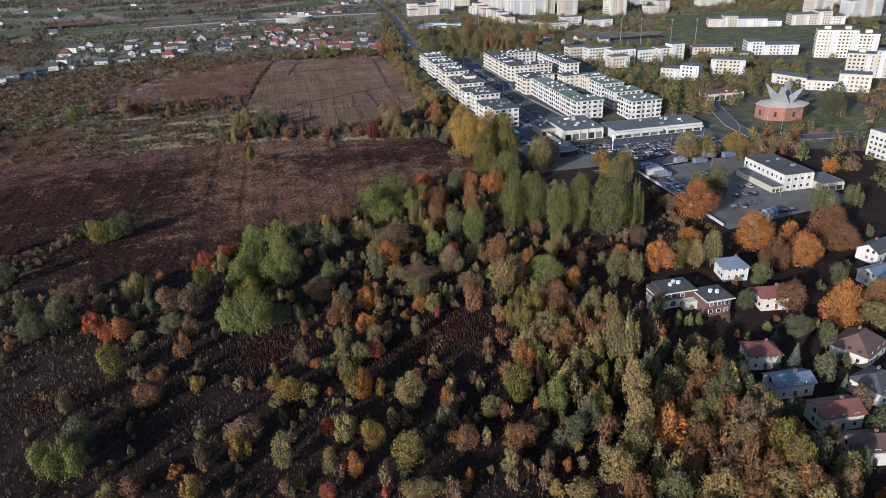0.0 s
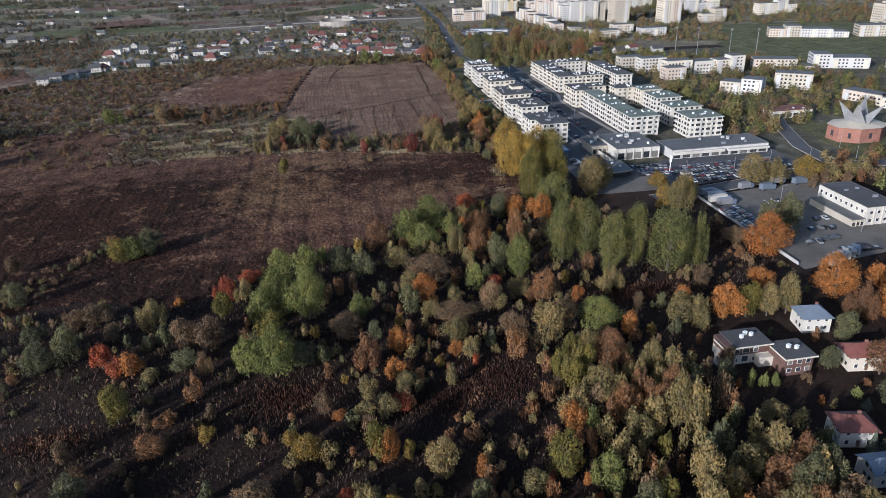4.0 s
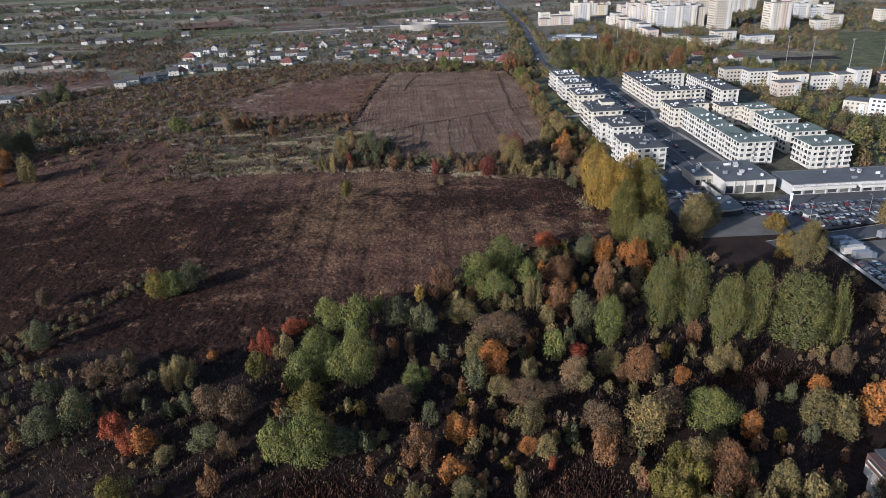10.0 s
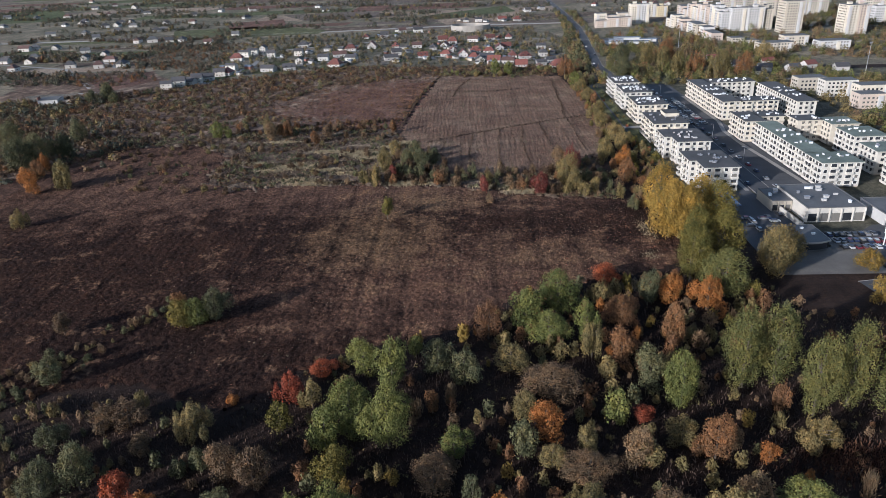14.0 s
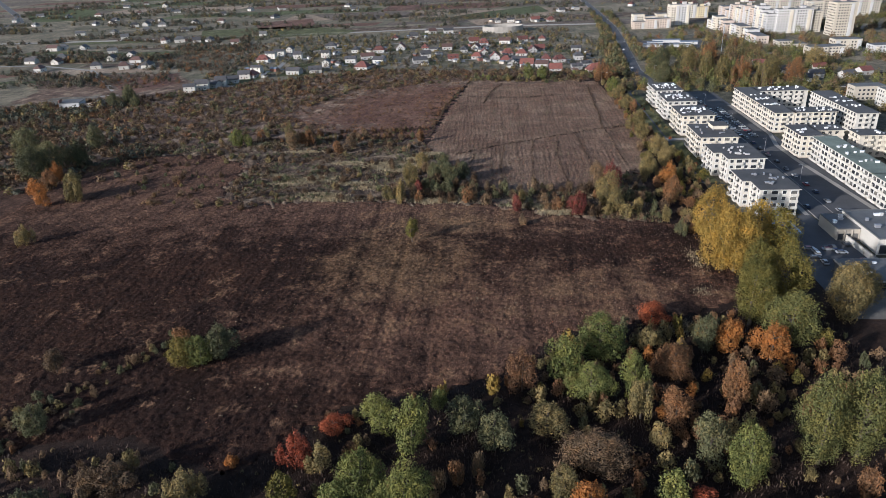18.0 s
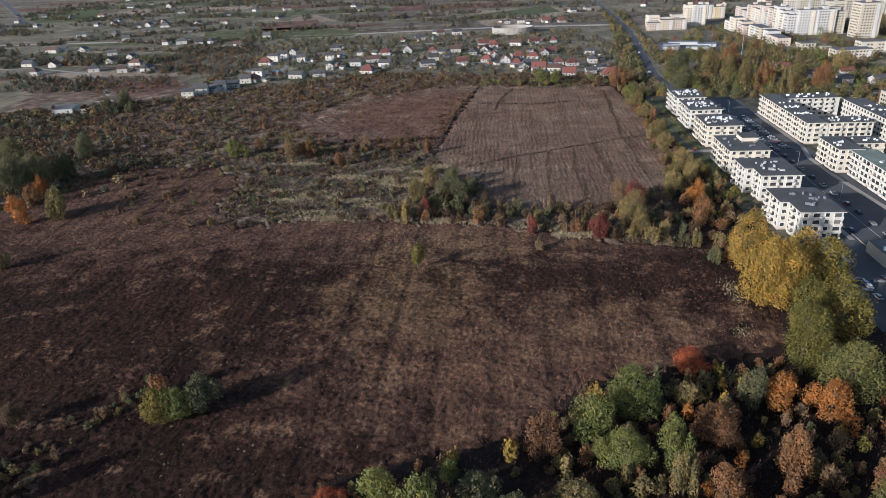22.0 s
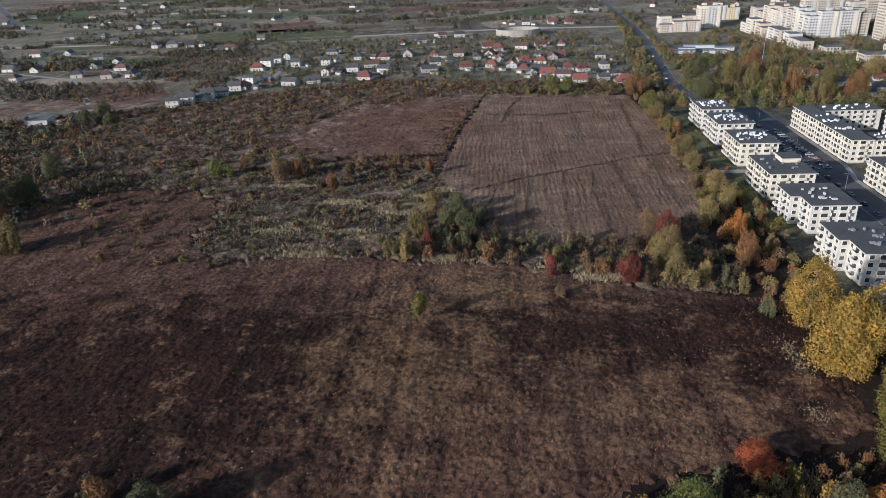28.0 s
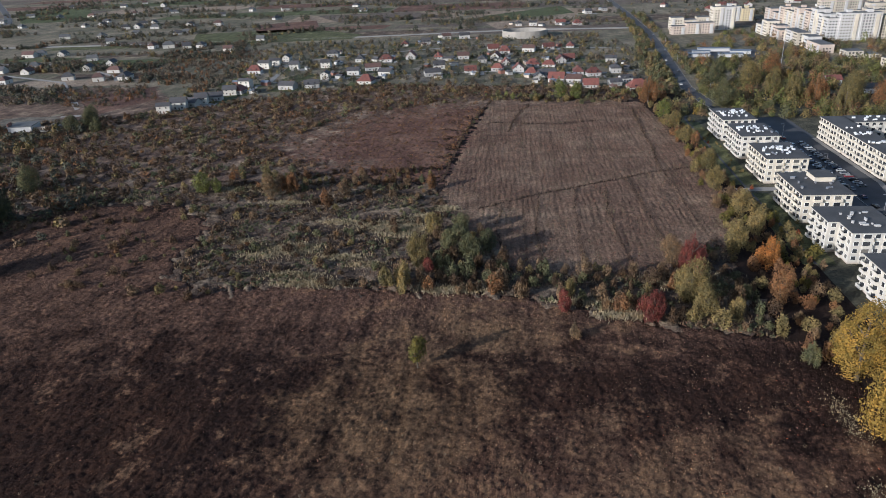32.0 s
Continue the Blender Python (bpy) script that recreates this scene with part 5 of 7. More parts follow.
# ---- plants ----
def sprays(rng, centre, normal, size, droop=0.35):
    """Three-cornered leaf sprays at the points given, turned roughly to their normals."""
    n = len(centre)
    nrm = normal + rng.normal(0, 0.42, (n, 3))
    nrm /= np.linalg.norm(nrm, axis=1)[:, None]
    up = rng.normal(0, 1, (n, 3))
    u = np.cross(nrm, up)
    u /= np.linalg.norm(u, axis=1)[:, None] + 1e-9
    w = np.cross(nrm, u)
    s = size * rng.uniform(0.6, 1.35, (n, 1))
    q = rng.uniform(0.55, 1.0, (n, 1))
    c = [centre + u * s * 0.72, centre - u * s * 0.36 + w * s * 0.55 * q, centre - u * s * 0.36 - w * s * 0.55 * q + nrm * s * droop * 0.3]
    return np.stack(c, 1).reshape(-1, 3)


def sprays_mesh(name, verts, k=3):
    me = bpy.data.meshes.new(name)
    n = len(verts) // k
    me.vertices.add(len(verts))
    me.vertices.foreach_set("co", np.asarray(verts, np.float32).ravel())
    me.loops.add(n * k)
    me.loops.foreach_set("vertex_index", np.arange(n * k, dtype=np.int32))
    me.polygons.add(n)
    me.polygons.foreach_set("loop_start", np.arange(0, n * k, k, dtype=np.int32))
    me.update(calc_edges=True)
    return me


def crown_points(rng, R, H, n, lobes, base=0.16, form="round"):
    """Points and normals over a crown from base * H up to H: a heap of uneven lobes, or many upright plumes."""
    if form == "plume":
        r, a = np.sqrt(rng.uniform(0, 1, lobes)) * 0.78, rng.uniform(0, 6.283, lobes)
        r[0] = 0.1
        top = np.clip((1 - 0.5 * r ** 1.5) * rng.uniform(0.72, 1.04, lobes), 0.35, 1)
        low = base + rng.uniform(0, 0.3, lobes) * top
        c = np.stack([np.cos(a) * r, np.sin(a) * r, (top + low) / 2], 1)
        w = rng.uniform(0.6, 1.1, lobes) * 0.95 / math.sqrt(lobes)
        half = np.stack([w, w * rng.uniform(0.8, 1.2, lobes), (top - low) / 2], 1)
    else:
        d = rng.normal(0, 1, (lobes, 3))
        d /= np.linalg.norm(d, axis=1)[:, None]
        d = np.vstack([d * rng.uniform(0.35, 0.8, (lobes, 1)), [[0, 0, 0.45], [0, 0, -0.2]]])
        w = np.append(rng.uniform(0.2, 0.42, lobes), [0.4, 0.5])
        taper = 1 - np.clip(d[:, 2], 0, 1) * 0.35
        c = d * np.stack([taper, taper, np.full(len(w), (1 - base) / 2)], 1) + [0, 0, (1 + base) / 2]
        half = np.stack([w, w, w * (1 - base) / 2 * 1.15], 1)
    area = half[:, 0] * half[:, 2]
    who = rng.choice(len(half), n * 3, p=area / area.sum())
    v = rng.normal(0, 1, (n * 3, 3))
    v /= np.linalg.norm(v, axis=1)[:, None]
    # knobs on each lobe, and a narrower tip
    knob = 1 + 0.34 * np.sin(v[:, 0] * 7 + who * 2.1) * np.sin(v[:, 1] * 7 + who) * np.sin(v[:, 2] * 9 + who * 1.3)
    tip = 1 - 0.45 * np.clip(v[:, 2], 0, 1) ** 2
    s = (knob * rng.choice((0.8, 0.95, 1.05, 1.2), n * 3) * rng.uniform(0.92, 1.08, n * 3))[:, None]
    p = c[who] + v * half[who] * s * np.stack([tip, tip, np.ones(n * 3)], 1)
    keep = p[:, 2] > 0.01
    for i in range(len(half)):
        keep &= (np.linalg.norm((p - c[i]) / half[i], axis=1) > 0.7) | (who == i)
    p, v = p[keep][:n], v[keep][:n]
    v[:, 2] += 0.15
    return p * [R, R, H], v / np.array([1, 1, 1.6])


def twigs(rng, R, H, n, length=1.5, width=0.16):
    """A half-bare crown: thin upright twigs that fan out from the stems."""
    stems = rng.integers(5, 9)
    a, r = rng.uniform(0, 6.283, stems), rng.uniform(0.1, 0.75, stems)
    foot = np.stack([np.cos(a) * r * R, np.sin(a) * r * R, np.zeros(stems)], 1)
    tall = (1 - 0.45 * r ** 2) * rng.uniform(0.7, 1.05, stems)
    who = rng.integers(0, stems, n)
    k = rng.uniform(0.12, 1, n) ** 0.7
    out = rng.normal(0, 1, (n, 2)) * (0.3 * R * (0.3 + np.sin(k * 2.6)))[:, None] * 0.7
    p = foot[who] + np.concatenate([out, (k * tall[who] * H)[:, None]], 1)
    d = np.concatenate([out * 0.5 / R + rng.normal(0, 0.25, (n, 2)), rng.uniform(0.5, 1, (n, 1))], 1)
    d /= np.linalg.norm(d, axis=1)[:, None]
    side = np.cross(d, rng.normal(0, 1, (n, 3)))
    side /= np.linalg.norm(side, axis=1)[:, None] + 1e-9
    s = rng.uniform(0.6, 1.3, (n, 1))
    wd = width * rng.uniform(0.6, 2.0, (n, 1))
    return np.stack([p - d * length * s * 0.4 - side * wd, p - d * length * s * 0.4 + side * wd, p + d * length * s * 0.6], 1).reshape(-1, 3)


def trunk_mesh(rng, H, R, limbs):
    bm = bmesh.new()
    def limb(a, b, r0, r1, seg=6):
        a, b = Vector(a), Vector(b)
        q = (b - a).to_track_quat("Z", "Y")
        rings = [[bm.verts.new(p + q @ Vector((math.cos(k * 2 * math.pi / seg) * r, math.sin(k * 2 * math.pi / seg) * r, 0))) for k in range(seg)] for p, r in ((a, r0), (a.lerp(b, 0.5) + Vector(rng.normal(0, r0 * 0.4, 3)), (r0 + r1) / 2), (b, r1))]
        for x, y in zip(rings, rings[1:]):
            for k in range(seg):
                bm.faces.new((x[k], x[(k + 1) % seg], y[(k + 1) % seg], y[k]))
    r = H * 0.022 + 0.05
    limb((0, 0, -0.4), (rng.normal(0, 0.2), rng.normal(0, 0.2), H * 0.82), r, r * 0.25, 8)
    for i in range(limbs):
        a, z = rng.uniform(0, 6.28), H * rng.uniform(0.22, 0.6)
        limb((0, 0, z), (math.cos(a) * R * 0.5, math.sin(a) * R * 0.5, z + H * rng.uniform(0.12, 0.28)), r * 0.5, r * 0.12, 5)
    return mesh_of("trunk", bm)


# size class: radius, height, sprays, spray size, lobes, plumes, base of the crown
SIZES = {"shrub": (2.2, 4.2, 1000, 0.33, 7, 5, 0.02), "small": (3.4, 8.0, 2200, 0.38, 11, 8, 0.03), "medium": (5.0, 12.0, 4300, 0.4, 18, 13, 0.04), "large": (7.4, 17.0, 10000, 0.39, 30, 22, 0.05), "tall": (6.5, 22.0, 11500, 0.37, 34, 18, 0.04)}
SHAPES, CROWN_VERTS = {}, {}
for i, (k, (R, H, n, leaf, lobes, plumes, base)) in enumerate(SIZES.items()):
    for j in range(12):
        rng = np.random.default_rng(100 * i + j)
        form = ("plume", "round", "twig")[j % 3]
        if form == "twig":
            full = twigs(rng, R, H, int(n * 1.1), 0.12 * H ** 0.5 + 0.5, 0.06 + 0.007 * R)
            half = twigs(rng, R, H, int(n * 0.35), 0.12 * H ** 0.5 + 0.6, 0.1 + 0.013 * R)
        else:
            m = plumes if form == "plume" else lobes
            full = sprays(rng, *crown_points(rng, R, H, n, m, base, form), leaf)
            half = sprays(rng, *crown_points(rng, R, H, int(n * 0.3), m, 0.0, form), leaf * 1.5)
        CROWN_VERTS.setdefault((k, form), []).append(half)
        SHAPES.setdefault((k, form), []).append((sprays_mesh("crown", full), trunk_mesh(rng, H, R, 3 if k == "shrub" else 6)))
rng = np.random.default_rng(905)
SHAPES["lone", "plume"] = [(sprays_mesh("crown", sprays(rng, *crown_points(rng, 3.4, 8.0, 1300, 9, 0.16, "round"), 0.4)), trunk_mesh(rng, 8.0, 3.0, 9))]
SIZES["lone"] = SIZES["small"]
rng = np.random.default_rng(906)
tier, turn_ = rng.uniform(0.03, 1, 1500) ** 1.3, rng.uniform(0, 6.283, 1500)
reach = (1 - tier) * 3.0 * (0.72 + 0.28 * np.sin(tier * 40) * np.sin(turn_ * 5 + tier * 20)) * rng.uniform(0.75, 1.05, 1500)
cone = np.stack([np.cos(turn_) * reach, np.sin(turn_) * reach, tier * 9 - 0.16 * reach], 1)
SHAPES["spruce", "plume"] = [(sprays_mesh("crown", sprays(rng, cone, np.stack([np.cos(turn_), np.sin(turn_), np.full(1500, 0.7)], 1), 0.4)), trunk_mesh(rng, 9.0, 1.0, 3))]
SIZES["spruce"] = (3.0, 9.0)
FORM = {"green": (1, 9, 0), "poplar": (1, 9, 0), "gold": (1, 9, 0), "yellowgreen": (1, 9, 0), "dark": (3, 6, 1), "olive": (2, 7, 1), "yellow": (2, 8, 0), "orange": (2, 8, 0), "red": (1, 9, 0), "rust": (2, 7, 1), "brown": (1, 5, 4), "heath": (1, 7, 2), "crimson": (1, 9, 0)}

LOOKS = {"heath": "dark brown", "crimson": "crimson autumn", "spruce": "blue-grey spruce", "green": "leafy green", "dark": "dark green", "olive": "olive green", "poplar": "tall grey-green poplar", "yellow": "yellow autumn", "gold": "tall golden poplar", "yellowgreen": "slender yellow-green", "orange": "bright orange autumn", "red": "deep red autumn", "rust": "rust-brown autumn", "brown": "half-bare brown", "far_dark": "dark grey-green", "far_brown": "bare grey-brown"}
PLANTED = []
tree_rnd = random.Random(77)


def tree(kind, x, y, H, R, where="in the mixed wood", group="woodland trees", size=""):
    k = size or ("tall" if H > 18 and R < 8.6 and kind in ("poplar", "gold", "yellowgreen") else "shrub" if R < 2.7 else "small" if R < 4.2 else "medium" if R < 6.2 else "large")
    form = "plume" if size else tree_rnd.choices(("plume", "round", "twig"), FORM[kind])[0]
    if form == "twig" and R > 3.2:
        form = "round"
    crown, trunk = tree_rnd.choice(SHAPES[k, form])
    R0, H0 = SIZES[k][:2]
    shrub = H < 5
    t = thing("shrub" if shrub else "tree", x, y, ground_height(y), tree_rnd.uniform(0, 360), f"{LOOKS[kind]} {'shrub' if shrub else 'tree'} {where}", "shrub" if shrub else "tree", group)
    s = (R / R0, R / R0 * tree_rnd.uniform(0.8, 1.1), H / H0)
    placed("trunk", trunk, BARK, t, size=s)
    placed("crown", crown, LEAF[kind], t, size=s)
    PLANTED.append((x, y, R))


def plant(kind, rows):
    for x, y, H, R in rows:
        if y > 700:
            tree(kind, x, y, H, R, "far off beside the houses", "far trees")
        elif y > 400:
            tree(kind, x, y, H, R, "on the edge of the fields", "field trees")
        else:
            tree(kind, x, y, H, R)


plant("red", [(4,127,4,1.6), (-9,130,5,3.3), (51,143,3,1.5), (41,150,5,2.4), (-7,153,6,2.8), (10,185,6,3.2), (34,202,4,1.8), (-74,218,7,3.2), (-79,223,9,3.9), (51,249,5,3.4), (-46,262,9,4.8), (-39,274,5,4.8), (57,331,7,6.4)])
plant("orange", [(114,95,5,2.3), (49,124,4,1.7), (76,125,13,5.6), (25,127,4,1.7), (-2,136,7,3), (-46,148,4,2.6), (50,149,4,1.6), (26,157,6,2.7), (158,161,17,7.2), (4,167,10,4.2), (53,169,9,3.9), (57,172,5,4), (-8,185,3,2.9), (174,199,14,6.2), (9,200,7,4), (29,207,6,2.8), (86,208,9,3.8), (120,210,14,5.9), (12,213,9,5.4), (-69,216,9,3.9), (165,216,15,8.5), (184,219,9,4), (112,223,7,3.1), (83,224,5,2.1)])
plant("orange", [(144,227,8,5.4), (77,232,6,2.7), (25,242,12,5.2), (161,251,19,8.9), (-62,260,4,1.9), (257,283,8,5.1), (87,308,13,5.6), (76,314,11,5.7), (-228,452,15,5.8), (94,467,13,5.1), (-243,493,12,4.9)])
plant("yellowgreen", [(96,103,18,4.6), (96,108,18,4.3), (11,135,11,4.7), (64,137,11,3.6), (45,152,14,4.8), (73,155,7,2.5), (1,168,12,3.9), (59.4,185.1,10.4,3.7), (64.8,189,12.2,3.8), (56.6,191.3,10.4,3.5), (61.5,194.8,12.2,3.6), (-68,195,13,4.3), (128,210,12,4.5), (-28,227,12,4.9), (-45,246,11,3.7), (-93,304,11,4.9), (88,329,23,7.8), (102,340,24,8.1), (94,343,23,7.6), (114,378,21,10)])
plant("rust", [(82.5,97.6,11,4.9), (89.6,102.6,12.9,5), (84,104,18,4.6), (52,101.9,10.4,4.3), (58.1,106.3,12.2,4.4), (75,112.9,10.4,4.3), (81.2,117.3,12.2,4.4), (89.5,123.2,10.4,3.5), (94.6,126.9,12.2,3.6), (84.4,131.4,11,5.2), (91.8,136.7,12.9,5.3), (41,135,8,4.9), (27,139,7,4.4), (-55,143,7,3.3), (175,165,14,6.3), (79.1,169.9,10.4,4.1), (85,174.2,12.2,4.3), (68.9,170.8,10.4,4.4), (75.2,175.3,12.2,4.5), (149,174,11,5.8), (-56,180,7,4.4), (11,186,7,2.5), (-54,192,5,2.5), (72,192,13,6.2), (-55,192,4,4), (16,197,5,1.8), (-48,200,10,3.3), (162,200,15,6.8), (46,202,12,4.1), (1,207,13,4.6), (197,208,10,8.9)])
plant("rust", [(199,216,15,9.4), (65,234,12,4.3), (61,235,6,3.2), (88,251,10,3.5), (-5,254,8,2.8), (51,275,13,5), (69,285,16,5.2), (12,292,13,5.2), (56,299,10,6.8), (-97,316,8,3.5), (88,439,14,5.4), (-239,479,12,4.7), (-89,535,10,3.9), (-112,554,13,5.3), (-40,557,9,3.5), (250,710,20,8.2), (214,731,20,9), (101,738,20,9), (213,814,20,9)])
plant("dark", [(60,100.9,10.4,4.2), (66.1,105.2,12.2,4.3), (114,103,10,3.3), (53,130.9,10.4,4.2), (59.1,135.2,12.2,4.3), (24,149,7,2.8), (79.3,147.1,10.4,3.9), (84.8,151.1,12.2,4), (146,152,10,3.2), (-58,159,4,1.3), (142,160,9,4.4), (-40,161,7,2.3), (-72,166,10,5), (101,176,11,3.7), (136,179,8,4.1), (177,185,9,3.1), (150,191,10,4.3), (101,205,6,2.4), (41,210,7,2.4), (-18,211,8,4.6), (-12,212,7,2.4), (-54,218,6,5.6), (5,221,8,2.6), (103,221,6,2.6), (-98,225,10,6.2), (-90,227,14,4.6), (-67,231,6,2.2)])
plant("dark", [(-62,232,8,2.8), (18,236,11,3.7), (215,240,15,5.8), (232,241,13,5.2), (-105,243,8,4.6), (56,262,15,5.3), (171,266,18,5.9), (4,267,12,5.3), (182,268,18,6.1), (-120,271,11,4.2), (-4,273,12,6), (-82,309,13,5.9), (68,312,13,4.2), (339,380,20,9), (84,403,8,3.2), (-17,472,13,5), (-10,482,11,4.6), (-26,483,11,4.2), (-258,496,20,9), (-22,500,11,4.4), (-254,508,20,8.4), (-246,520,19,7.7), (-291,542,20,8.4), (-255,559,16,6.4)])
plant("dark", [(-309,690,12,6.6), (-298,698,13,6.8), (-289,688,10,5.4), (-308,716,13,7), (148,720,20,9), (163,788,20,9)])
plant("olive", [(91,89,17,3.5), (81.2,93.3,11,5.4), (89,98.8,12.9,5.5), (69.6,97.6,11,4.8), (76.5,102.6,12.9,5), (49,114,5,4), (58.7,116.7,11,4.7), (65.5,121.5,12.9,4.8), (12,124,6,4.9), (84,123.9,10.4,4.3), (90.2,128.3,12.2,4.4), (35,127,8,2.5), (69,127,17,4.1), (74,138,18,4.4), (-8,139,7,3), (81.4,137.1,10.4,3.7), (86.8,141,12.2,3.8), (-60,143,6,2.9), (-19,144,12,3.9), (-3,149,10,3.6), (37,149,7,3.8), (167,157,11,6.1), (16,158,13,4.3), (83,160,18,4.3), (68.5,159.2,10.4,3.6), (73.7,162.9,12.2,3.7), (80,162,18,4.4), (107,162,6,4.6), (56,172.2,11,5.6), (64.2,178,12.9,5.8), (82.6,179.3,10.4,3.4), (87.5,182.8,12.2,3.5)])
plant("olive", [(5,183,8,3.6), (-1,184,6,4.1), (76.7,181.7,11,4.7), (83.5,186.5,12.9,4.8), (0,191,9,2.9), (25,193,8,2.6), (79,193,8,2.7), (12,194,6,4.8), (61,191.9,10.4,4.2), (67.1,196.2,12.2,4.3), (-62,194,4,1.9), (33,205,8,2.8), (76,205,6,4.7), (109,207,12,5.3), (59,208,16,5.6), (135,209,13,4.4), (142,209,16,5.4), (104,210,13,5.4), (-63,214,4,4.1), (31,216,9,5.8), (48,231,9,3.7), (25,232,7,4.2), (91,236,10,6.5), (34,237,8,4.3), (58,239,8,4.9), (-68,246,11,6.9)])
plant("olive", [(20,250,10,4.5), (-87,258,7,2.2), (-39,258,9,3.9), (45,267,9,3), (18,274,9,6.1), (43,280,14,4.7), (150,301,19,6.3), (51,313,9,3.5), (214,327,13,9.1), (203,330,14,8.6), (120,333,20,8.5), (128,343,16,8.3), (-205,402,10,4.9), (128,429,11,4.2), (62,430,11,4.6), (72,430,8,3.2), (59,439,18,7), (19,444,8,3.2), (-40,448,13,4.1), (-48,452,9,3.6), (-213,458,15,5.9), (-216,463,15,4.8), (-37,466,16,4.7), (86,480,15,6)])
plant("olive", [(98,496,12,4.9), (-34,500,11,4.4), (100,519,12,4.8), (97,552,12,4.8), (-126,562,16,3.7), (203,570,10,4), (101,580,13,5), (103,633,12,4.7), (104,666,13,5), (223,705,20,9), (201,735,20,9), (242,737,20,9), (192,753,20,8.4), (291,771,20,9), (185,784,20,9)])
plant("brown", [(83.5,109.6,11,4.9), (90.6,114.6,12.9,5), (44,125,7,3), (-19,134,5,2.1), (-32,136,3,2.1), (26,147,6,1.8), (-39,148,8,2.6), (-29,157,8,5.5), (-63,175,5,2.4), (-74,176,4,1.9), (-79,182,7,3.4), (-12,187,9,2.9), (-60,192,6,2.5), (-43,192,5,2.1), (-47,213,8,2.7), (49,213,10,5.3), (66,214,12,4.9), (94,220,8,2.5), (-47,226,13,5.4), (-4,226,8,7.5), (33,227,8,7.1), (-55,230,11,4.9), (45,231,12,4.2), (123,231,10,4.3), (70,236,8,2.7)])
plant("brown", [(-80,239,7,3.6), (-94,250,8,4.2), (-88,251,8,4.8), (0,258,7,2.3), (29,261,10,9.4), (155,264,8,5), (-132,301,9,3.6), (18,417,6,2.5), (59,469,13,5), (-120,548,13,5.1), (-82,550,10,4)])
plant("green", [(55,148,10,5.7), (-69,154,11,3.6), (-73,155,13,4.3), (-78,157,11,4.3), (58,167,8,2.6), (113,175,5,1.7), (116,175,5,1.7), (109,176,6,2.2), (-26,208,17,6.3), (-34,209,13,4.5), (77,213,12,7.3), (1,236,10,4.2), (-32,239,14,5.2), (-16,240,19,6.2), (-26,245,19,6.4), (44,248,11,3.9), (63,256,17,6.4), (-17,267,17,5.8), (-26,273,13,5.4), (-11,282,8,2.7), (31,289,12,7.1), (43,290,14,4.6), (25,299,15,6), (-87,305,11,4.9)])
plant("green", [(36,308,15,7.6), (-158,555,13,5), (-151,556,9,3.7), (103,696,12,4.8), (40,756,15,5.7), (51,757,13,5.1)])
plant("yellow", [(43,117,5,2.4), (54,130,5,2.2), (-16,136,3,2.5), (-41,138,8,3.7), (39,140,4,1.5), (4,145,9,4.5), (-30,152,8,4), (1,152,3,1.4), (9,167,6,2.5), (-17,171,8,4.4), (-21,177,5,2.8), (-43,183,5,2.7), (23,203,4,1.8), (-25,224,5,2.1), (146,308,11,4.6), (162,317,12,5.2), (231,326,13,6.9), (156,334,9,5.8)])
plant("poplar", [(118,247,25,8.5), (129,248,25,6.6), (96,250,25,5.7), (107,254,25,6.6), (82,263,25,6.5), (92,265,25,7), (96,317,18,9.1)])
plant("gold", [(95,368,25,8.3), (91,369,25,9), (106,380,24,10.9), (94,396,24,8.4)])
plant("crimson", [(44,426,13,5.3), (16,433,9,3.4), (64,461,16,6.2), (-33,463,7,2.8)])
# trees added up-sun of the near houses to throw shade on them
for kind, x, y, H, R in (("dark", 103, 136, 14, 4.6), ("rust", 101, 142, 13, 4.2), ("olive", 102, 122, 14, 4.5), ("brown", 104, 128, 12, 4.0), ("dark", 104, 107, 14, 4.6), ("rust", 102, 114, 13, 4.2), ("brown", 103, 95, 13, 4.5), ("olive", 108, 100, 12, 4.0), ("dark", 95, 131, 15, 4.4), ("brown", 96, 117, 15, 4.4), ("rust", 97, 104, 15, 4.2), ("olive", 97, 146, 14, 4.2), ("dark", 111, 124, 10, 3.4), ("brown", 112, 111, 10, 3.2), ("dark", 129, 112, 12, 4.2), ("dark", 133, 137, 11, 3.6), ("brown", 131, 122, 10, 3.4)):
    tree(kind, x, y, H, R, "added between the wood and the houses to shade them", "garden trees")
for x, y, H, R in ((128.3, 144.5, 10.0, 3.7), (124.1, 145.9, 6.4, 2.0), (134.0, 131.2, 7.2, 2.4), (135.0, 161.3, 3.4, 2.1)):
    tree("spruce", x, y, H, R, "in a house garden", "garden trees", "spruce")

tree("yellowgreen", -30, 399.5, 11.5, 3.6, "standing alone in the fallow field", "field trees", "lone")

WOOD = [(-170, 95), (-170, 258), (-94, 268), (-63, 253), (-41, 280), (7, 297), (25, 320), (56, 330), (84, 338), (112, 342), (120, 304), (163, 300), (164, 240), (135, 215), (102, 212), (98, 150), (98, 95)]
CLEAR = [(-23, 197, 17, 9), (38, 192, 15, 12), (100, 232, 22, 9), (140, 275, 22, 18), (22, 187, 12, 8), (-85, 190, 14, 6)]


HEAPS = {}


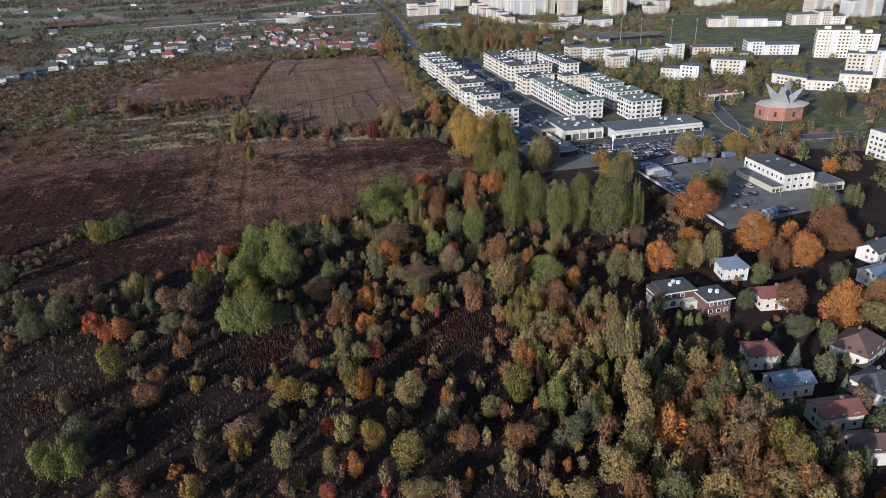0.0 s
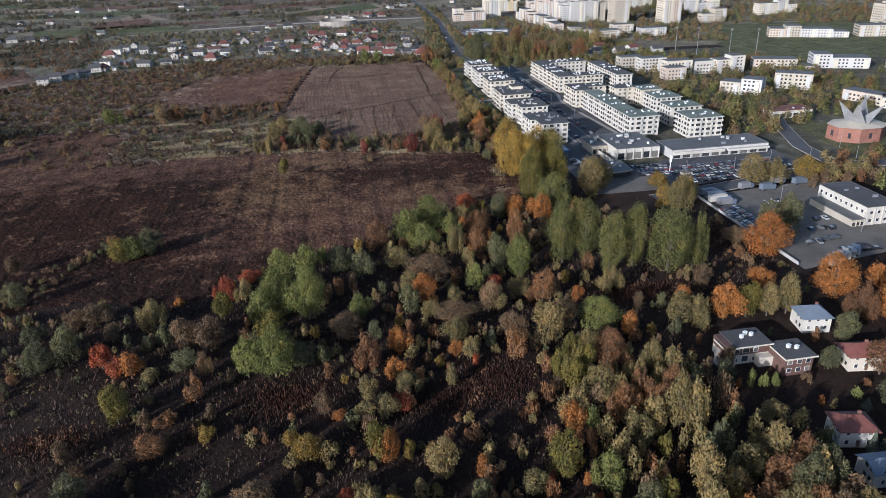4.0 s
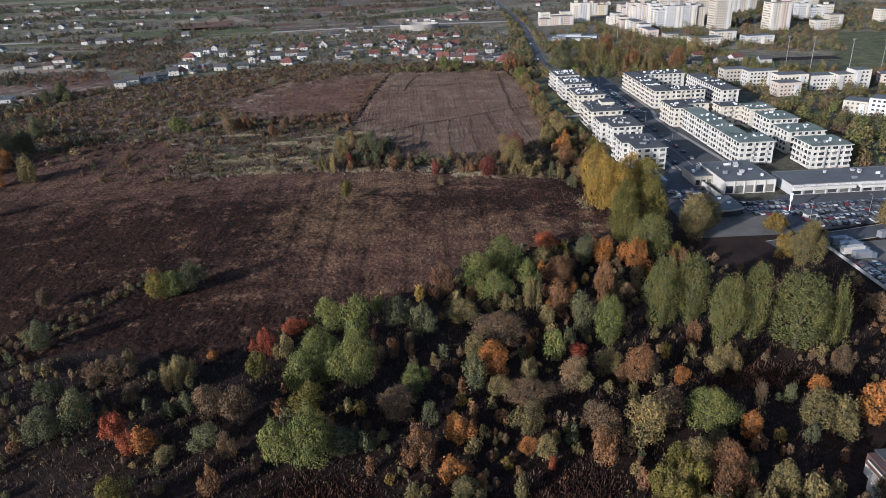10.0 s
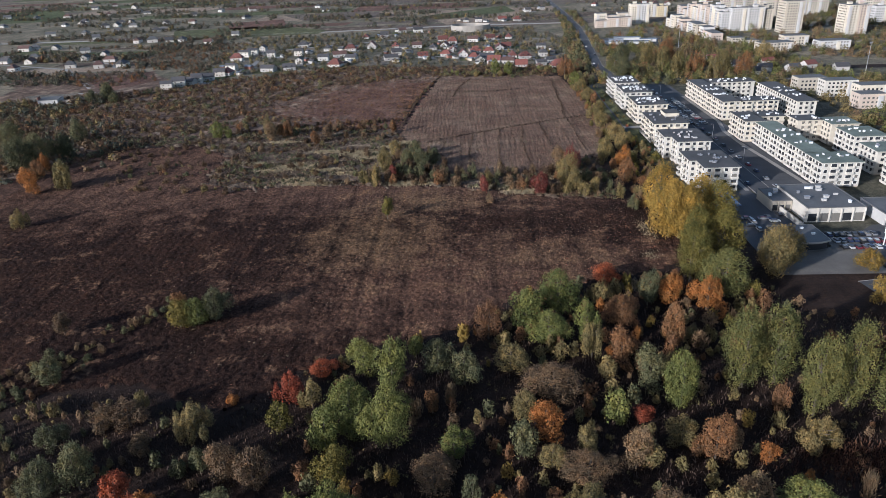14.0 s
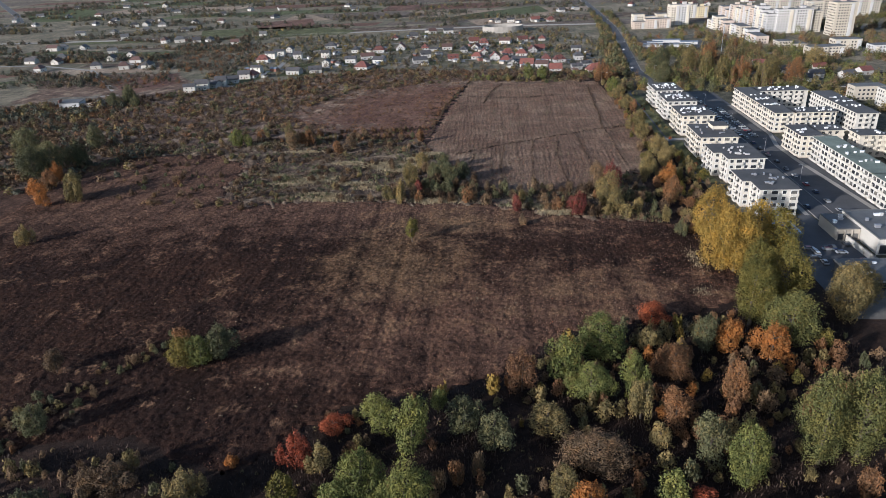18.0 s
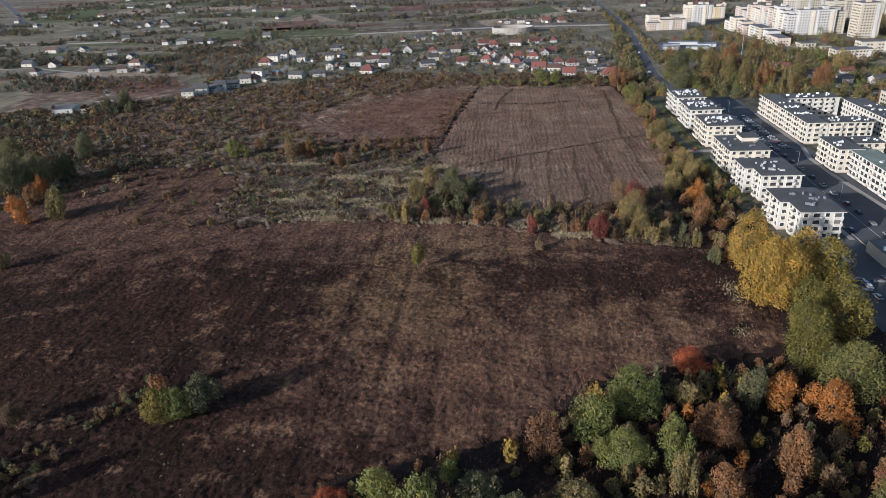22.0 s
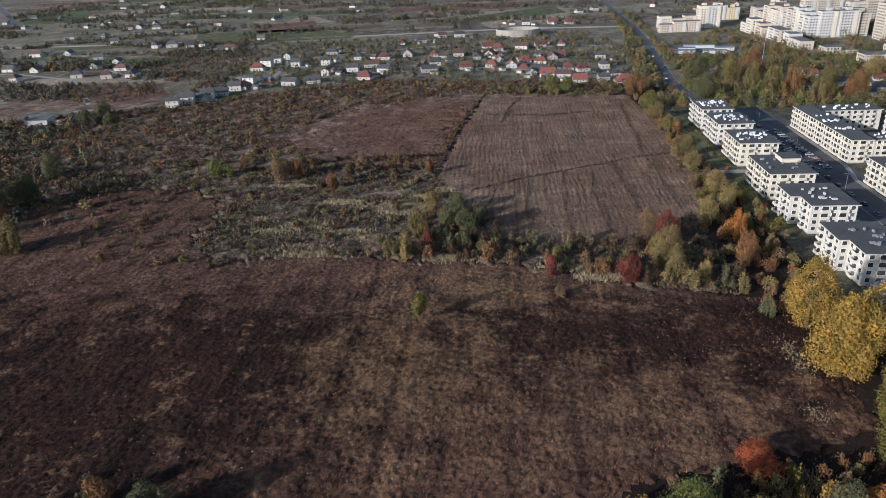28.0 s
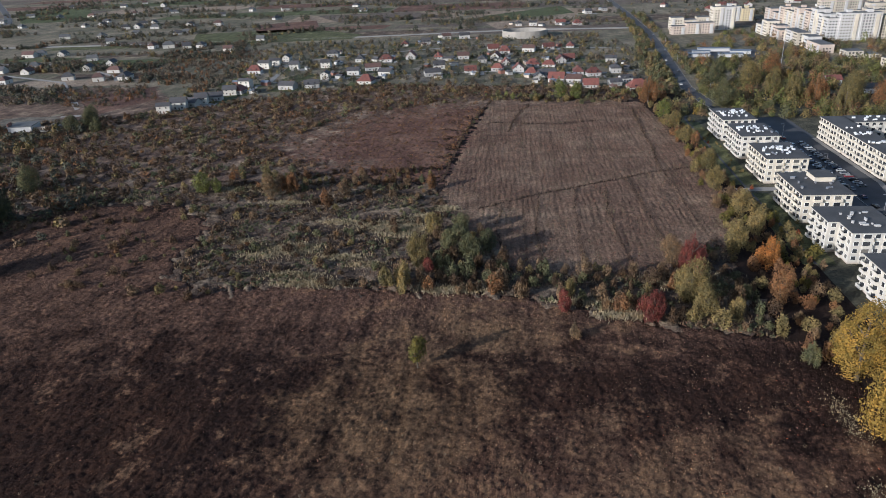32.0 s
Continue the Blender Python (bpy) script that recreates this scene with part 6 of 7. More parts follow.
def fill(region, n, pick, rmin, rmax, tall=1.25, name="woodland", label="in the mixed wood", seed=1, space=0.8, tries=30000, near=0):
    """Trees too many to count: crowns set side by side, joined by colour. The first few stay things of their own."""
    rnd, got, k = random.Random(seed), 0, 0
    xs_, ys_ = [p[0] for p in region], [p[1] for p in region]
    while got < n and k < tries:
        k += 1
        x, y = rnd.uniform(min(xs_), max(xs_)), rnd.uniform(min(ys_), max(ys_))
        R = rmin + (rmax - rmin) * rnd.random() ** 1.6
        if not inside(x, y, region) or any(((x - a) / c) ** 2 + ((y - b) / d) ** 2 < 1 for a, b, c, d in CLEAR):
            continue
        if any(abs(x - a) < 12 and abs(y - b) < 12 and math.hypot(x - a, y - b) < space * (R + c) for a, b, c in PLANTED):
            continue
        kind = rnd.choices(*pick)[0]
        H = R * 2 * tall * rnd.uniform(0.85, 1.2)
        if got < near:
            tree(kind, x, y, H, R, label, name)
        else:
            size = "shrub" if R < 2.7 else "small" if R < 4.2 else "medium"
            q = rnd.choice(CROWN_VERTS[size, rnd.choices(("plume", "round", "twig"), FORM[kind])[0]])
            R0, H0 = SIZES[size][:2]
            a = rnd.uniform(0, 6.28)
            c, d = math.cos(a) * R / R0, math.sin(a) * R / R0
            HEAPS.setdefault((name, label, kind), []).append(np.stack([q[:, 0] * c - q[:, 1] * d + x, q[:, 0] * d + q[:, 1] * c + y, q[:, 2] * H / H0 + ground_height(y) - 0.05 * H], 1))
            PLANTED.append((x, y, R))
        got += 1


# two stands added to shade the houses, the first mostly unseen
fill([(58, 40), (58, 100), (100, 92), (104, 40)], 55, (["olive", "brown", "rust", "dark"], [20, 26, 26, 20]), 2.6, 4.2, 1.7, seed=2, space=0.7)
fill([(86, 66), (99, 66), (101, 150), (92, 152)], 22, (["olive", "rust", "brown", "dark"], [20, 30, 26, 20]), 2.4, 3.8, 1.8, seed=26, space=0.5)
fill([(58, 100), (58, 190), (98, 190), (98, 96)], 60, (["olive", "brown", "rust", "yellow", "dark"], [40, 18, 24, 5, 12]), 1.8, 3.4, 1.9, seed=22, space=0.6)
# unseen trees added beyond the near edge, for the shadows they throw forward
fill([(-210, 35), (20, 35), (20, 92), (-210, 100)], 40, (["olive", "brown", "dark"], [4, 4, 4]), 3.2, 5.0, 1.6, seed=43, space=0.9)
fill([(-170, 95), (-170, 215), (-60, 205), (-12, 180), (10, 150), (15, 95)], 130, (["olive", "heath", "dark", "brown"], [14, 44, 26, 16]), 0.7, 2.0, 1.1, "thicket", "scattered in the open wood", seed=23, space=0.8)
fill([(-170, 205), (-170, 258), (-94, 268), (-63, 253), (-60, 205)], 110, (["olive", "brown", "dark", "rust"], [16, 42, 34, 8]), 1.0, 2.2, 1.2, seed=24, space=0.75)
fill([(-40, 196), (-41, 280), (7, 297), (25, 320), (56, 330), (84, 338), (98, 212), (60, 120), (0, 120)], 330, (["olive", "brown", "dark", "rust", "yellow"], [30, 26, 14, 24, 6]), 1.0, 2.8, 1.2, "thicket", "between the trees of the wood", seed=13, space=0.62)
fill([(10, 285), (26, 318), (56, 328), (84, 336), (102, 330), (112, 292), (60, 268)], 90, (["olive", "rust", "yellow", "orange", "brown", "yellowgreen"], [30, 34, 10, 8, 14, 10]), 1.5, 3.2, 1.25, "thicket", "at the upper edge of the wood", seed=15, space=0.62)
fill([(84, 338), (112, 342), (120, 304), (163, 300), (164, 240), (135, 215), (98, 212), (70, 290)], 90, (["olive", "brown", "rust", "dark"], [24, 46, 16, 14]), 0.9, 2.4, 1.1, "thicket", "below the poplars", seed=14, space=0.7)
HOUSES = [(100, 92), (100, 215), (165, 225), (250, 225), (250, 92)]
for h in [o for o in scene.objects if o.get("category") == "house" and o.location.y < 215]:
    PLANTED.append((h.location.x, h.location.y, 8.5))
fill(HOUSES, 95, (["dark", "olive", "rust", "green", "orange", "brown"], [30, 25, 15, 8, 8, 14]), 1.2, 3.2, 1.25, "garden_trees", "in the house gardens", 4, 0.85, near=24)
BAND = [(-125, 440), (-90, 454), (-10, 448), (55, 424), (84, 420), (84, 492), (60, 462), (0, 466), (-20, 498), (-38, 556), (-100, 582), (-170, 566), (-225, 515), (-190, 450)]
fill([(-48, 449), (-8, 446), (55, 423), (84, 418), (86, 450), (60, 462), (0, 468), (-14, 500), (-30, 505)], 120, (["olive", "brown", "dark", "heath", "rust"], [18, 26, 22, 28, 6]), 1.6, 3.9, 1.2, "hedgerow", "between the two fields", 15, 0.7)
fill(BAND, 250, (["olive", "brown", "dark", "heath", "rust"], [14, 28, 16, 38, 4]), 1.0, 2.7, 1.0, "hedgerow", "in the scrub between fields", 5, 0.8)
fill([(84, 400), (98, 400), (114, 470), (108, 560), (112, 700), (120, 780), (100, 780), (98, 620), (88, 500)], 200, (["olive", "yellowgreen", "rust", "yellow", "brown"], [36, 20, 22, 3, 19]), 1.5, 3.6, 1.1, "hedgerow", "beside the flats", 6, 0.7)
fill([(-150, 556), (-42, 566), (-38, 590), (-150, 588)], 75, (["rust", "brown", "olive", "heath", "dark"], [16, 25, 12, 34, 12]), 1.3, 3.0, 1.1, "hedgerow", "along the upper edge of the scrub", 16, 0.75)
fill([(226, 312), (264, 316), (262, 333), (226, 328)], 14, (["olive", "rust", "brown"], [4, 2, 4]), 2.8, 4.5, 1.2, "street_trees", "beside the street", 17, 0.8)
fill([(113, 470), (120, 470), (122, 690), (116, 690)], 30, (["dark", "olive", "red"], [5, 4, 1]), 0.8, 1.6, 1.0, "garden_shrubs", "on the lawn beside the flats", 7, 1.0)
fill([(-150, 262), (-118, 266), (-112, 292), (-98, 320), (-106, 326), (-122, 296)], 60, (["brown", "dark", "olive"], [5, 3, 3]), 0.9, 2.0, 1.0, "hedgerow", "along the field ditch", 8, 0.7)
fill([(-40, 560), (-36, 590), (-14, 750), (-10, 756), (-16, 756), (-40, 600)], 70, (["brown", "dark", "rust"], [5, 3, 3]), 0.6, 1.3, 0.8, "hedgerow", "along the edge of the drilled field", 9, 0.8)
fill([(106, 780), (60, 735), (-10, 757), (-20, 775), (60, 770), (90, 792)], 50, (["dark", "olive", "green"], [5, 3, 3]), 1.2, 3.0, 1.1, "hedgerow", "behind the village gardens", 10, 0.8)
for (name, label, kind), heap in HEAPS.items():
    tagged(placed(name, sprays_mesh(name, np.vstack(heap)), MASS[kind]), f"{LOOKS[kind]} {'trees' if name in ('woodland', 'garden_trees', 'street_trees') else 'shrubs'} {label}", "trees" if name in ("woodland", "garden_trees", "street_trees") else "shrubs", kind="stuff")


# ---- plants that nobody could count ----
def bush_cover(name, spots, sizes, kind_mat, label, category, per=14, leaf=0.5, seed=0, tall=0.8):
    """Many plants in one mesh: each a small heap of sprays; the taller ones with a knobbly crown."""
    rng = np.random.default_rng(seed)
    temps = []
    for k in range(8):
        v = rng.normal(0, 1, (per, 3))
        v /= np.linalg.norm(v, axis=1)[:, None]
        v[:, 2] = np.abs(v[:, 2])
        reach = rng.uniform(0.5, 1, (per, 1))
        if per > 100:
            knob = 0.82 + 0.3 * np.sin(v[:, :1] * 6 + k) * np.sin(v[:, 1:2] * 6 + 2 * k) + 0.15 * np.sin(v[:, 2:] * 9 + k)
            reach = knob * rng.uniform(0.85, 1, (per, 1))
        temps.append(sprays(rng, v * [0.8, 0.8, tall] * reach + [0, 0, 0.05], v, leaf))
    out = []
    for (x, y), s in zip(spots, sizes):
        q, a = temps[rng.integers(8)], rng.uniform(0, 6.28)
        c, d = math.cos(a) * s, math.sin(a) * s
        out.append(np.stack([q[:, 0] * c - q[:, 1] * d + x, q[:, 0] * d + q[:, 1] * c + y, q[:, 2] * s * rng.uniform(0.7, 1.3) + ground_height(y)], 1))
    return tagged(placed(name, sprays_mesh(name, np.vstack(out)), kind_mat), label, category, kind="stuff")


def spread(region, n, rng, clear=(), gap=None):
    xs_, ys_ = [p[0] for p in region], [p[1] for p in region]
    out = []
    while len(out) < n:
        x, y = rng.uniform(min(xs_), max(xs_)), rng.uniform(min(ys_), max(ys_))
        if inside(x, y, region) and (gap is None or gap(x, y)):
            out.append((x, y))
    return out


def tufts(name, spots, height, width, kind_mat, label, category, blades=2, seed=0):
    """Upright weeds in one mesh: crossed, leaning blades on every spot."""
    rng = np.random.default_rng(seed)
    xy = np.repeat(np.asarray(spots), blades, axis=0)
    n = len(xy)
    xy = xy + rng.normal(0, 0.25, (n, 2))
    a = rng.uniform(0, math.pi, n)
    h, w = height * rng.uniform(0.5, 1.35, n), width * rng.uniform(0.5, 1.3, n)
    d = np.stack([np.cos(a), np.sin(a)], 1) * w[:, None] / 2
    lean = rng.normal(0, 0.25, (n, 2)) * h[:, None]
    g = np.zeros((n, 1))
    k = np.clip((230 - xy[:, 1:]) / 80, 0, 1)
    lo = -3 * k * k * (3 - 2 * k) - 0.05
    hi = lo + h[:, None]
    q = np.stack([np.hstack([xy - d, lo]), np.hstack([xy + d, lo]), np.hstack([xy + d * 0.8 + lean, hi]), np.hstack([xy - d * 0.8 + lean, lo + (hi - lo) * 0.85])], 1).reshape(-1, 3)
    return tagged(placed(name, sprays_mesh(name, q, 4), kind_mat), label, category, kind="stuff")


def scatter(region, n, seed, scale=0.03, edge=0.25):
    """Points in drifts inside an outline."""
    rng = np.random.default_rng(seed)
    xs_, ys_ = [p[0] for p in region], [p[1] for p in region]
    out = []
    while len(out) < n:
        x, y = rng.uniform(min(xs_), max(xs_)), rng.uniform(min(ys_), max(ys_))
        if noise.noise(Vector((x * scale, y * scale, seed))) + 0.5 * noise.noise(Vector((x * scale * 5, y * scale * 3, seed))) + rng.uniform(-0.5, 0.5) > edge - 0.3 and inside(x, y, region):
            out.append((x, y))
    return out


def hummocks(name, region, cx, cy, low, rough, rolling, kind_mat, label, category, seed, row=0.0, ragged=2.5):
    """Matted growth as an uneven sheet: random tufts on rolling clumps; row: spacing of ridges that run north."""
    rng = np.random.default_rng(seed)
    x0, x1 = min(p[0] for p in region), max(p[0] for p in region)
    y0, y1 = min(p[1] for p in region), max(p[1] for p in region)
    nx, ny = int((x1 - x0) / cx), int((y1 - y0) / cy)
    X, Y = np.meshgrid(x0 + np.arange(nx + 1) * cx, y0 + np.arange(ny + 1) * cy)
    big = rng.uniform(0, 1, (ny // 4 + 3, nx // 4 + 3))
    big = np.kron(big, np.ones((4, 4)))[:ny + 1 + 4, :nx + 1 + 4]
    for k in (1, 2):
        big = (big + np.roll(big, k, 0) + np.roll(big, -k, 0)) / 3
        big = (big + np.roll(big, k, 1) + np.roll(big, -k, 1)) / 3
    big = big[:ny + 1, :nx + 1]
    Z = low + rough * rng.uniform(0, 1, X.shape) ** 1.5 + rolling * big
    X = X + rng.uniform(-0.3, 0.3, X.shape) * cx
    Y = Y + rng.uniform(-0.3, 0.3, Y.shape) * cy
    if row:
        Z = Z + rolling * np.sin((X + 0.8 * np.sin(Y * 0.02) + 0.5 * np.sin(Y * 0.11 + X * 0.4) + 0.5 * np.sin(Y * 0.29 + X * 0.7)) * 2 * math.pi / row)
    Z = np.maximum(Z, low)
    MX, MY = (X[1:, 1:] + X[:-1, :-1]) / 2, (Y[1:, 1:] + Y[:-1, :-1]) / 2
    MX, MY = MX + ragged * (np.sin(MY * 0.31) * np.sin(MX * 0.17 + 2) + 0.5 * np.sin(MY * 0.83 + MX * 0.3)), MY + ragged * (np.sin(MX * 0.27 + 1) * np.sin(MY * 0.21) + 0.5 * np.sin(MX * 0.91 + MY * 0.4))
    within = np.zeros(MX.shape, bool)
    for (ax, ay), (bx, by) in zip(region, region[1:] + region[:1]):
        if ay != by:
            within ^= ((ay > MY) != (by > MY)) & (MX < (bx - ax) * (MY - ay) / (by - ay) + ax)
    i = np.arange((nx + 1) * (ny + 1)).reshape(ny + 1, nx + 1)
    f = np.stack([i[:-1, :-1], i[:-1, 1:], i[1:, 1:], i[1:, :-1]], -1)[within]
    used, f = np.unique(f, return_inverse=True)
    f = f.reshape(-1, 4)
    co = np.stack([X.ravel(), Y.ravel(), Z.ravel()], 1)[used]
    co[np.bincount(f.ravel(), minlength=len(co)) < 4, 2] = 0.0
    me = bpy.data.meshes.new(name)
    me.vertices.add(len(co))
    me.vertices.foreach_set("co", co.astype(np.float32).ravel())
    me.loops.add(f.size)
    me.loops.foreach_set("vertex_index", f.astype(np.int32).ravel())
    me.polygons.add(len(f))
    me.polygons.foreach_set("loop_start", np.arange(0, f.size, 4, dtype=np.int32))
    me.update(calc_edges=True)
    return tagged(placed(name, me, kind_mat), label, category, kind="stuff")


rng = np.random.default_rng(5)
NEAR_FIELD = [(-240, 258)] + FIELD[1:-2] + [(-240, 470)]
tufts("weeds", scatter(NEAR_FIELD, 210000, 1, 0.03, -0.3), 0.62, 0.17, STRAW, "dry brown weeds over the fallow field", "weeds", 1, 1)
hummocks("weeds", NEAR_FIELD, 0.62, 0.75, 0.12, 0.62, 0.12, WEEDS, "matted dead weeds over the fallow field", "weeds", 71)
hummocks("crop_rows", DRILL, 0.6, 0.8, 0.18, 0.42, 0.1, DRILLED, "ridged dry stubble of the drilled field", "crop", 72, 2.6)
hummocks("grass", SCRUB, 0.8, 0.8, 0.1, 0.75, 0.3, SCRUB_SOIL, "tussocky grass between the shrubs", "grass", 73, ragged=7.0)
hummocks("weeds", REDDISH, 1.0, 1.0, 0.16, 0.7, 0.3, RED_WEEDS, "matted reddish weeds", "weeds", 74, ragged=15.0)
hummocks("weeds", [(-300, 560), (-180, 565), (-90, 580), (-60, 596), (-110, 632), (-85, 690), (-20, 735), (80, 735), (105, 790), (-120, 830), (-260, 740), (-300, 690)], 1.5, 1.5, 0.08, 0.6, 0.4, WASTE_SOIL, "tussocky weeds over the waste land", "weeds", 75, ragged=5.0)
tufts("weeds", scatter(NEAR_FIELD, 9000, 3, 0.05, 0.5), 0.55, 0.45, foliage("reddish_weeds", (0.1, 0.047, 0.036), (0.135, 0.066, 0.046), 0.1, True, 0.5), "reddish brown dry weeds in drifts", "weeds", 1, 2)
tufts("grass", scatter([(-70, 320), (-10, 312), (88, 346), (92, 405), (40, 420), (-60, 430)], 6000, 33, 0.09, 0.75), 0.5, 0.45, PALE_STRAW, "tan dry grass in the fallow field", "grass", 1, 3)
tufts("weeds", scatter([(20, 325), (56, 336), (90, 348), (94, 400), (30, 390)], 140, 35, 0.1, 0.9), 0.5, 0.5, MASS["red"], "crimson withered weeds dotted over the field", "weeds", 1, 36)
tufts("grass", scatter(SCRUB, 10000, 8, 0.06, 0.65), 1.2, 0.45, PALE_STRAW, "pale dry grass between the shrubs", "grass", 1, 8)
tufts("weeds", scatter(SCRUB, 14000, 9, 0.05, 0.1), 0.7, 0.7, STRAW, "dry brown weeds between the shrubs", "weeds", 1, 9)
clumps = scatter([(-150, 268), (-94, 274), (-41, 286), (7, 303), (56, 336), (88, 348), (70, 390), (-40, 370), (-150, 340)], 700, 91, 0.03, 0.2)
bush_cover("weeds", clumps, rng.uniform(0.3, 0.75, len(clumps)), PALE_STRAW, "pale dry clumps dotted over the fallow field", "weeds", 12, 0.6, 92, 1.2)
PATCHES = [(-49, 505, 11, 9), (-92, 485, 12, 6), (60, 456, 13, 6), (-86, 461, 12, 2.5), (36, 431, 9, 3), (79, 352, 3.5, 4), (66, 327, 7, 5), (84, 378, 3, 12), (-24, 449, 12, 3), (-70, 477, 9, 3), (25, 440, 10, 2.5), (-140, 560, 10, 4), (-30, 530, 5, 3), (-55, 508, 14, 6), (-76, 454, 14, 3), (-78, 514, 8, 3), (-110, 540, 9, 3), (-105, 478, 8, 3), (-118, 494, 7, 3), (-58, 470, 8, 2.5), (-40, 520, 7, 3)]
spots = []
mat_rng = np.random.default_rng(44)
for x, y, a, c in PATCHES:
    n = int(a * c * 55)
    spots += list(np.stack([x + mat_rng.normal(0, 0.5, n) * a, y + mat_rng.normal(0, 0.5, n) * c], 1))
tufts("dry_grass", [q for q in spots if q[1] > 415], 1.35, 0.34, MATTED, "matted patches of pale dry grass", "grass", 1, 45)
tufts("dry_grass", [q for q in spots if q[1] < 415 and rng.random() < 0.5], 0.72, 0.2, MATTED, "thin pale grass at the field's edge", "grass", 1, 46)
pts = []
for x in np.arange(-33, 96, 1.3):
    for y in np.arange(462, 755, 1.7):
        if rng.random() < 0.8:
            q = (x + rng.normal(0, 0.22) + 1.2 * math.sin(y * 0.02), y + rng.uniform(-0.85, 0.85))
            if inside(*q, DRILL):
                pts.append(q)
tufts("crop_rows", pts, 0.5, 0.7, foliage("dry_crop", (0.112, 0.076, 0.053), (0.148, 0.104, 0.072), 0.1, True, 0.6), "pale dry stalks standing in rows", "crop", 1, 4)
tufts("weeds", scatter(SCRUB, 11000, 19, 0.05, 0.2), 0.6, 0.6, foliage("grey_green_weeds", (0.075, 0.07, 0.045), (0.11, 0.1, 0.065), 0.1, True, 0.6), "grey-green weeds between the shrubs", "weeds", 1, 19)
pts = []
for line in ([(-36, 570), (-33, 607), (-29, 660), (-21, 712), (-12, 757)], [(0, 665), (3, 690), (7, 712), (15, 740)], [(87, 724), (84, 674), (82, 622), (79, 590), (80, 500)], [(-16, 530), (14, 549), (38, 561), (76, 581), (96, 587)], [(-4, 470), (-7, 505), (-5, 535)], [(12, 468), (10, 500), (13, 546)], [(27, 466), (28, 510), (31, 556)], [(45, 466), (43, 520), (47, 562)], [(60, 470), (61, 520), (59, 572)], [(-12, 690), (30, 682), (62, 690)]):
    for (ax, ay), (bx, by) in zip(line, line[1:]):
        n = int(math.hypot(bx - ax, by - ay) * (5 if (ay + by) / 2 > 560 or abs(bx - ax) > abs(by - ay) else 2.5))
        u = rng.uniform(0, 1, n)
        wob = rng.normal(0, 0.3, n) + 0.3 * np.sin(u * 7 + ay)
        pts += list(np.stack([ax + (bx - ax) * u + (wob if abs(by - ay) > abs(bx - ax) else 0), ay + (by - ay) * u + (0 if abs(by - ay) > abs(bx - ax) else wob)], 1))
tufts("weeds", pts, 1.35, 0.4, foliage("furrow_weeds", (0.045, 0.029, 0.021), (0.075, 0.05, 0.035), 0.1, True), "dark weeds along old furrows of the drilled field", "weeds", 1, 48)
pts = scatter(DRILL, 9000, 49, 0.05, 0.35)
tufts("weeds", pts, 0.75, 0.55, foliage("rusty_dock", (0.105, 0.05, 0.034), (0.15, 0.075, 0.048), 0.1, True, 0.6), "rusty seed heads scattered through the dry crop", "weeds", 1, 50)
tufts("weeds", scatter(DRILL, 7000, 51, 0.06, 0.45), 0.7, 0.5, foliage("olive_weeds", (0.078, 0.07, 0.038), (0.115, 0.1, 0.055), 0.1, True, 0.6), "olive weeds scattered through the dry crop", "weeds", 1, 52)
pts = spread([(-42, 566), (-20, 745), (-70, 770), (-140, 710), (-175, 620), (-110, 580)], 1700, rng)
bush_cover("bushes", pts, rng.uniform(0.6, 1.6, len(pts)), MASS["heath"], "small dark brown bushes in the reddish field", "bushes", 18, 0.42, 27, 0.9)
pts = spread([(-40, 566), (-16, 752), (-66, 768), (-135, 712), (-172, 622), (-104, 582)], 3400, rng)
bush_cover("bushes", pts, rng.uniform(0.4, 1.5, len(pts)), MASS["rust"], "small rust-brown bushes in the reddish field", "bushes", 16, 0.42, 21, 0.9)
tufts("weeds", scatter(REDDISH, 20000, 6), 0.5, 0.6, foliage("red_brown_weeds", (0.12, 0.07, 0.055), (0.16, 0.095, 0.075), 0.1, True), "reddish brown weeds", "weeds", 1, 5)
# brambles coloured extra dark, so they deepen the shade on the wood floor
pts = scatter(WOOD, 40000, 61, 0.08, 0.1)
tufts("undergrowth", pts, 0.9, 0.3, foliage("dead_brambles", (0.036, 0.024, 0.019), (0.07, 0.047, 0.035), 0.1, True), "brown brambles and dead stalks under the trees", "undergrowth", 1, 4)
pts = spread(WOOD, 1300, rng)
bush_cover("undergrowth", pts, rng.uniform(0.5, 1.3, len(pts)), MASS["olive"], "olive green brambles under the trees", "undergrowth", 14, 0.4, 5)
for i, (a, b, c, d) in enumerate(CLEAR):
    q = [(a + rng.normal(0, 0.45) * c, b + rng.normal(0, 0.45) * d) for k in range(int(c * d * 14))]
    tufts("reeds", q, 0.85, 0.26, STRAW, "pale dry reeds in a clearing of the wood", "reeds", 1, 70 + i)
WASTE = [(-420, 485), (-245, 478), (-180, 575), (-105, 600), (-155, 640), (-110, 725), (-20, 758), (85, 738), (110, 790), (-120, 835), (-262, 745), (-420, 690)]
for kind, n, seed in (("rust", 550, 8), ("heath", 3100, 9), ("brown", 1900, 7), ("olive", 500, 10), ("dark", 900, 11)):
    pts = spread(WASTE, n, rng)
    bush_cover("bushes", pts, rng.uniform(0.7, 2.7, len(pts)) ** 1.3, MASS[kind], f"{LOOKS[kind]} bushes scattered over the waste land", "bushes", 40, 0.33, seed, 1.1)
pts = spread(SCRUB, 1500, rng, gap=lambda x, y: noise.noise(Vector((x * 0.03, y * 0.07, 8))) > -0.05)
bush_cover("bushes", pts, rng.uniform(0.7, 2.1, len(pts)), MASS["heath"], "low brown bushes in the scrub", "bushes", 20, 0.42, 12, 0.9)


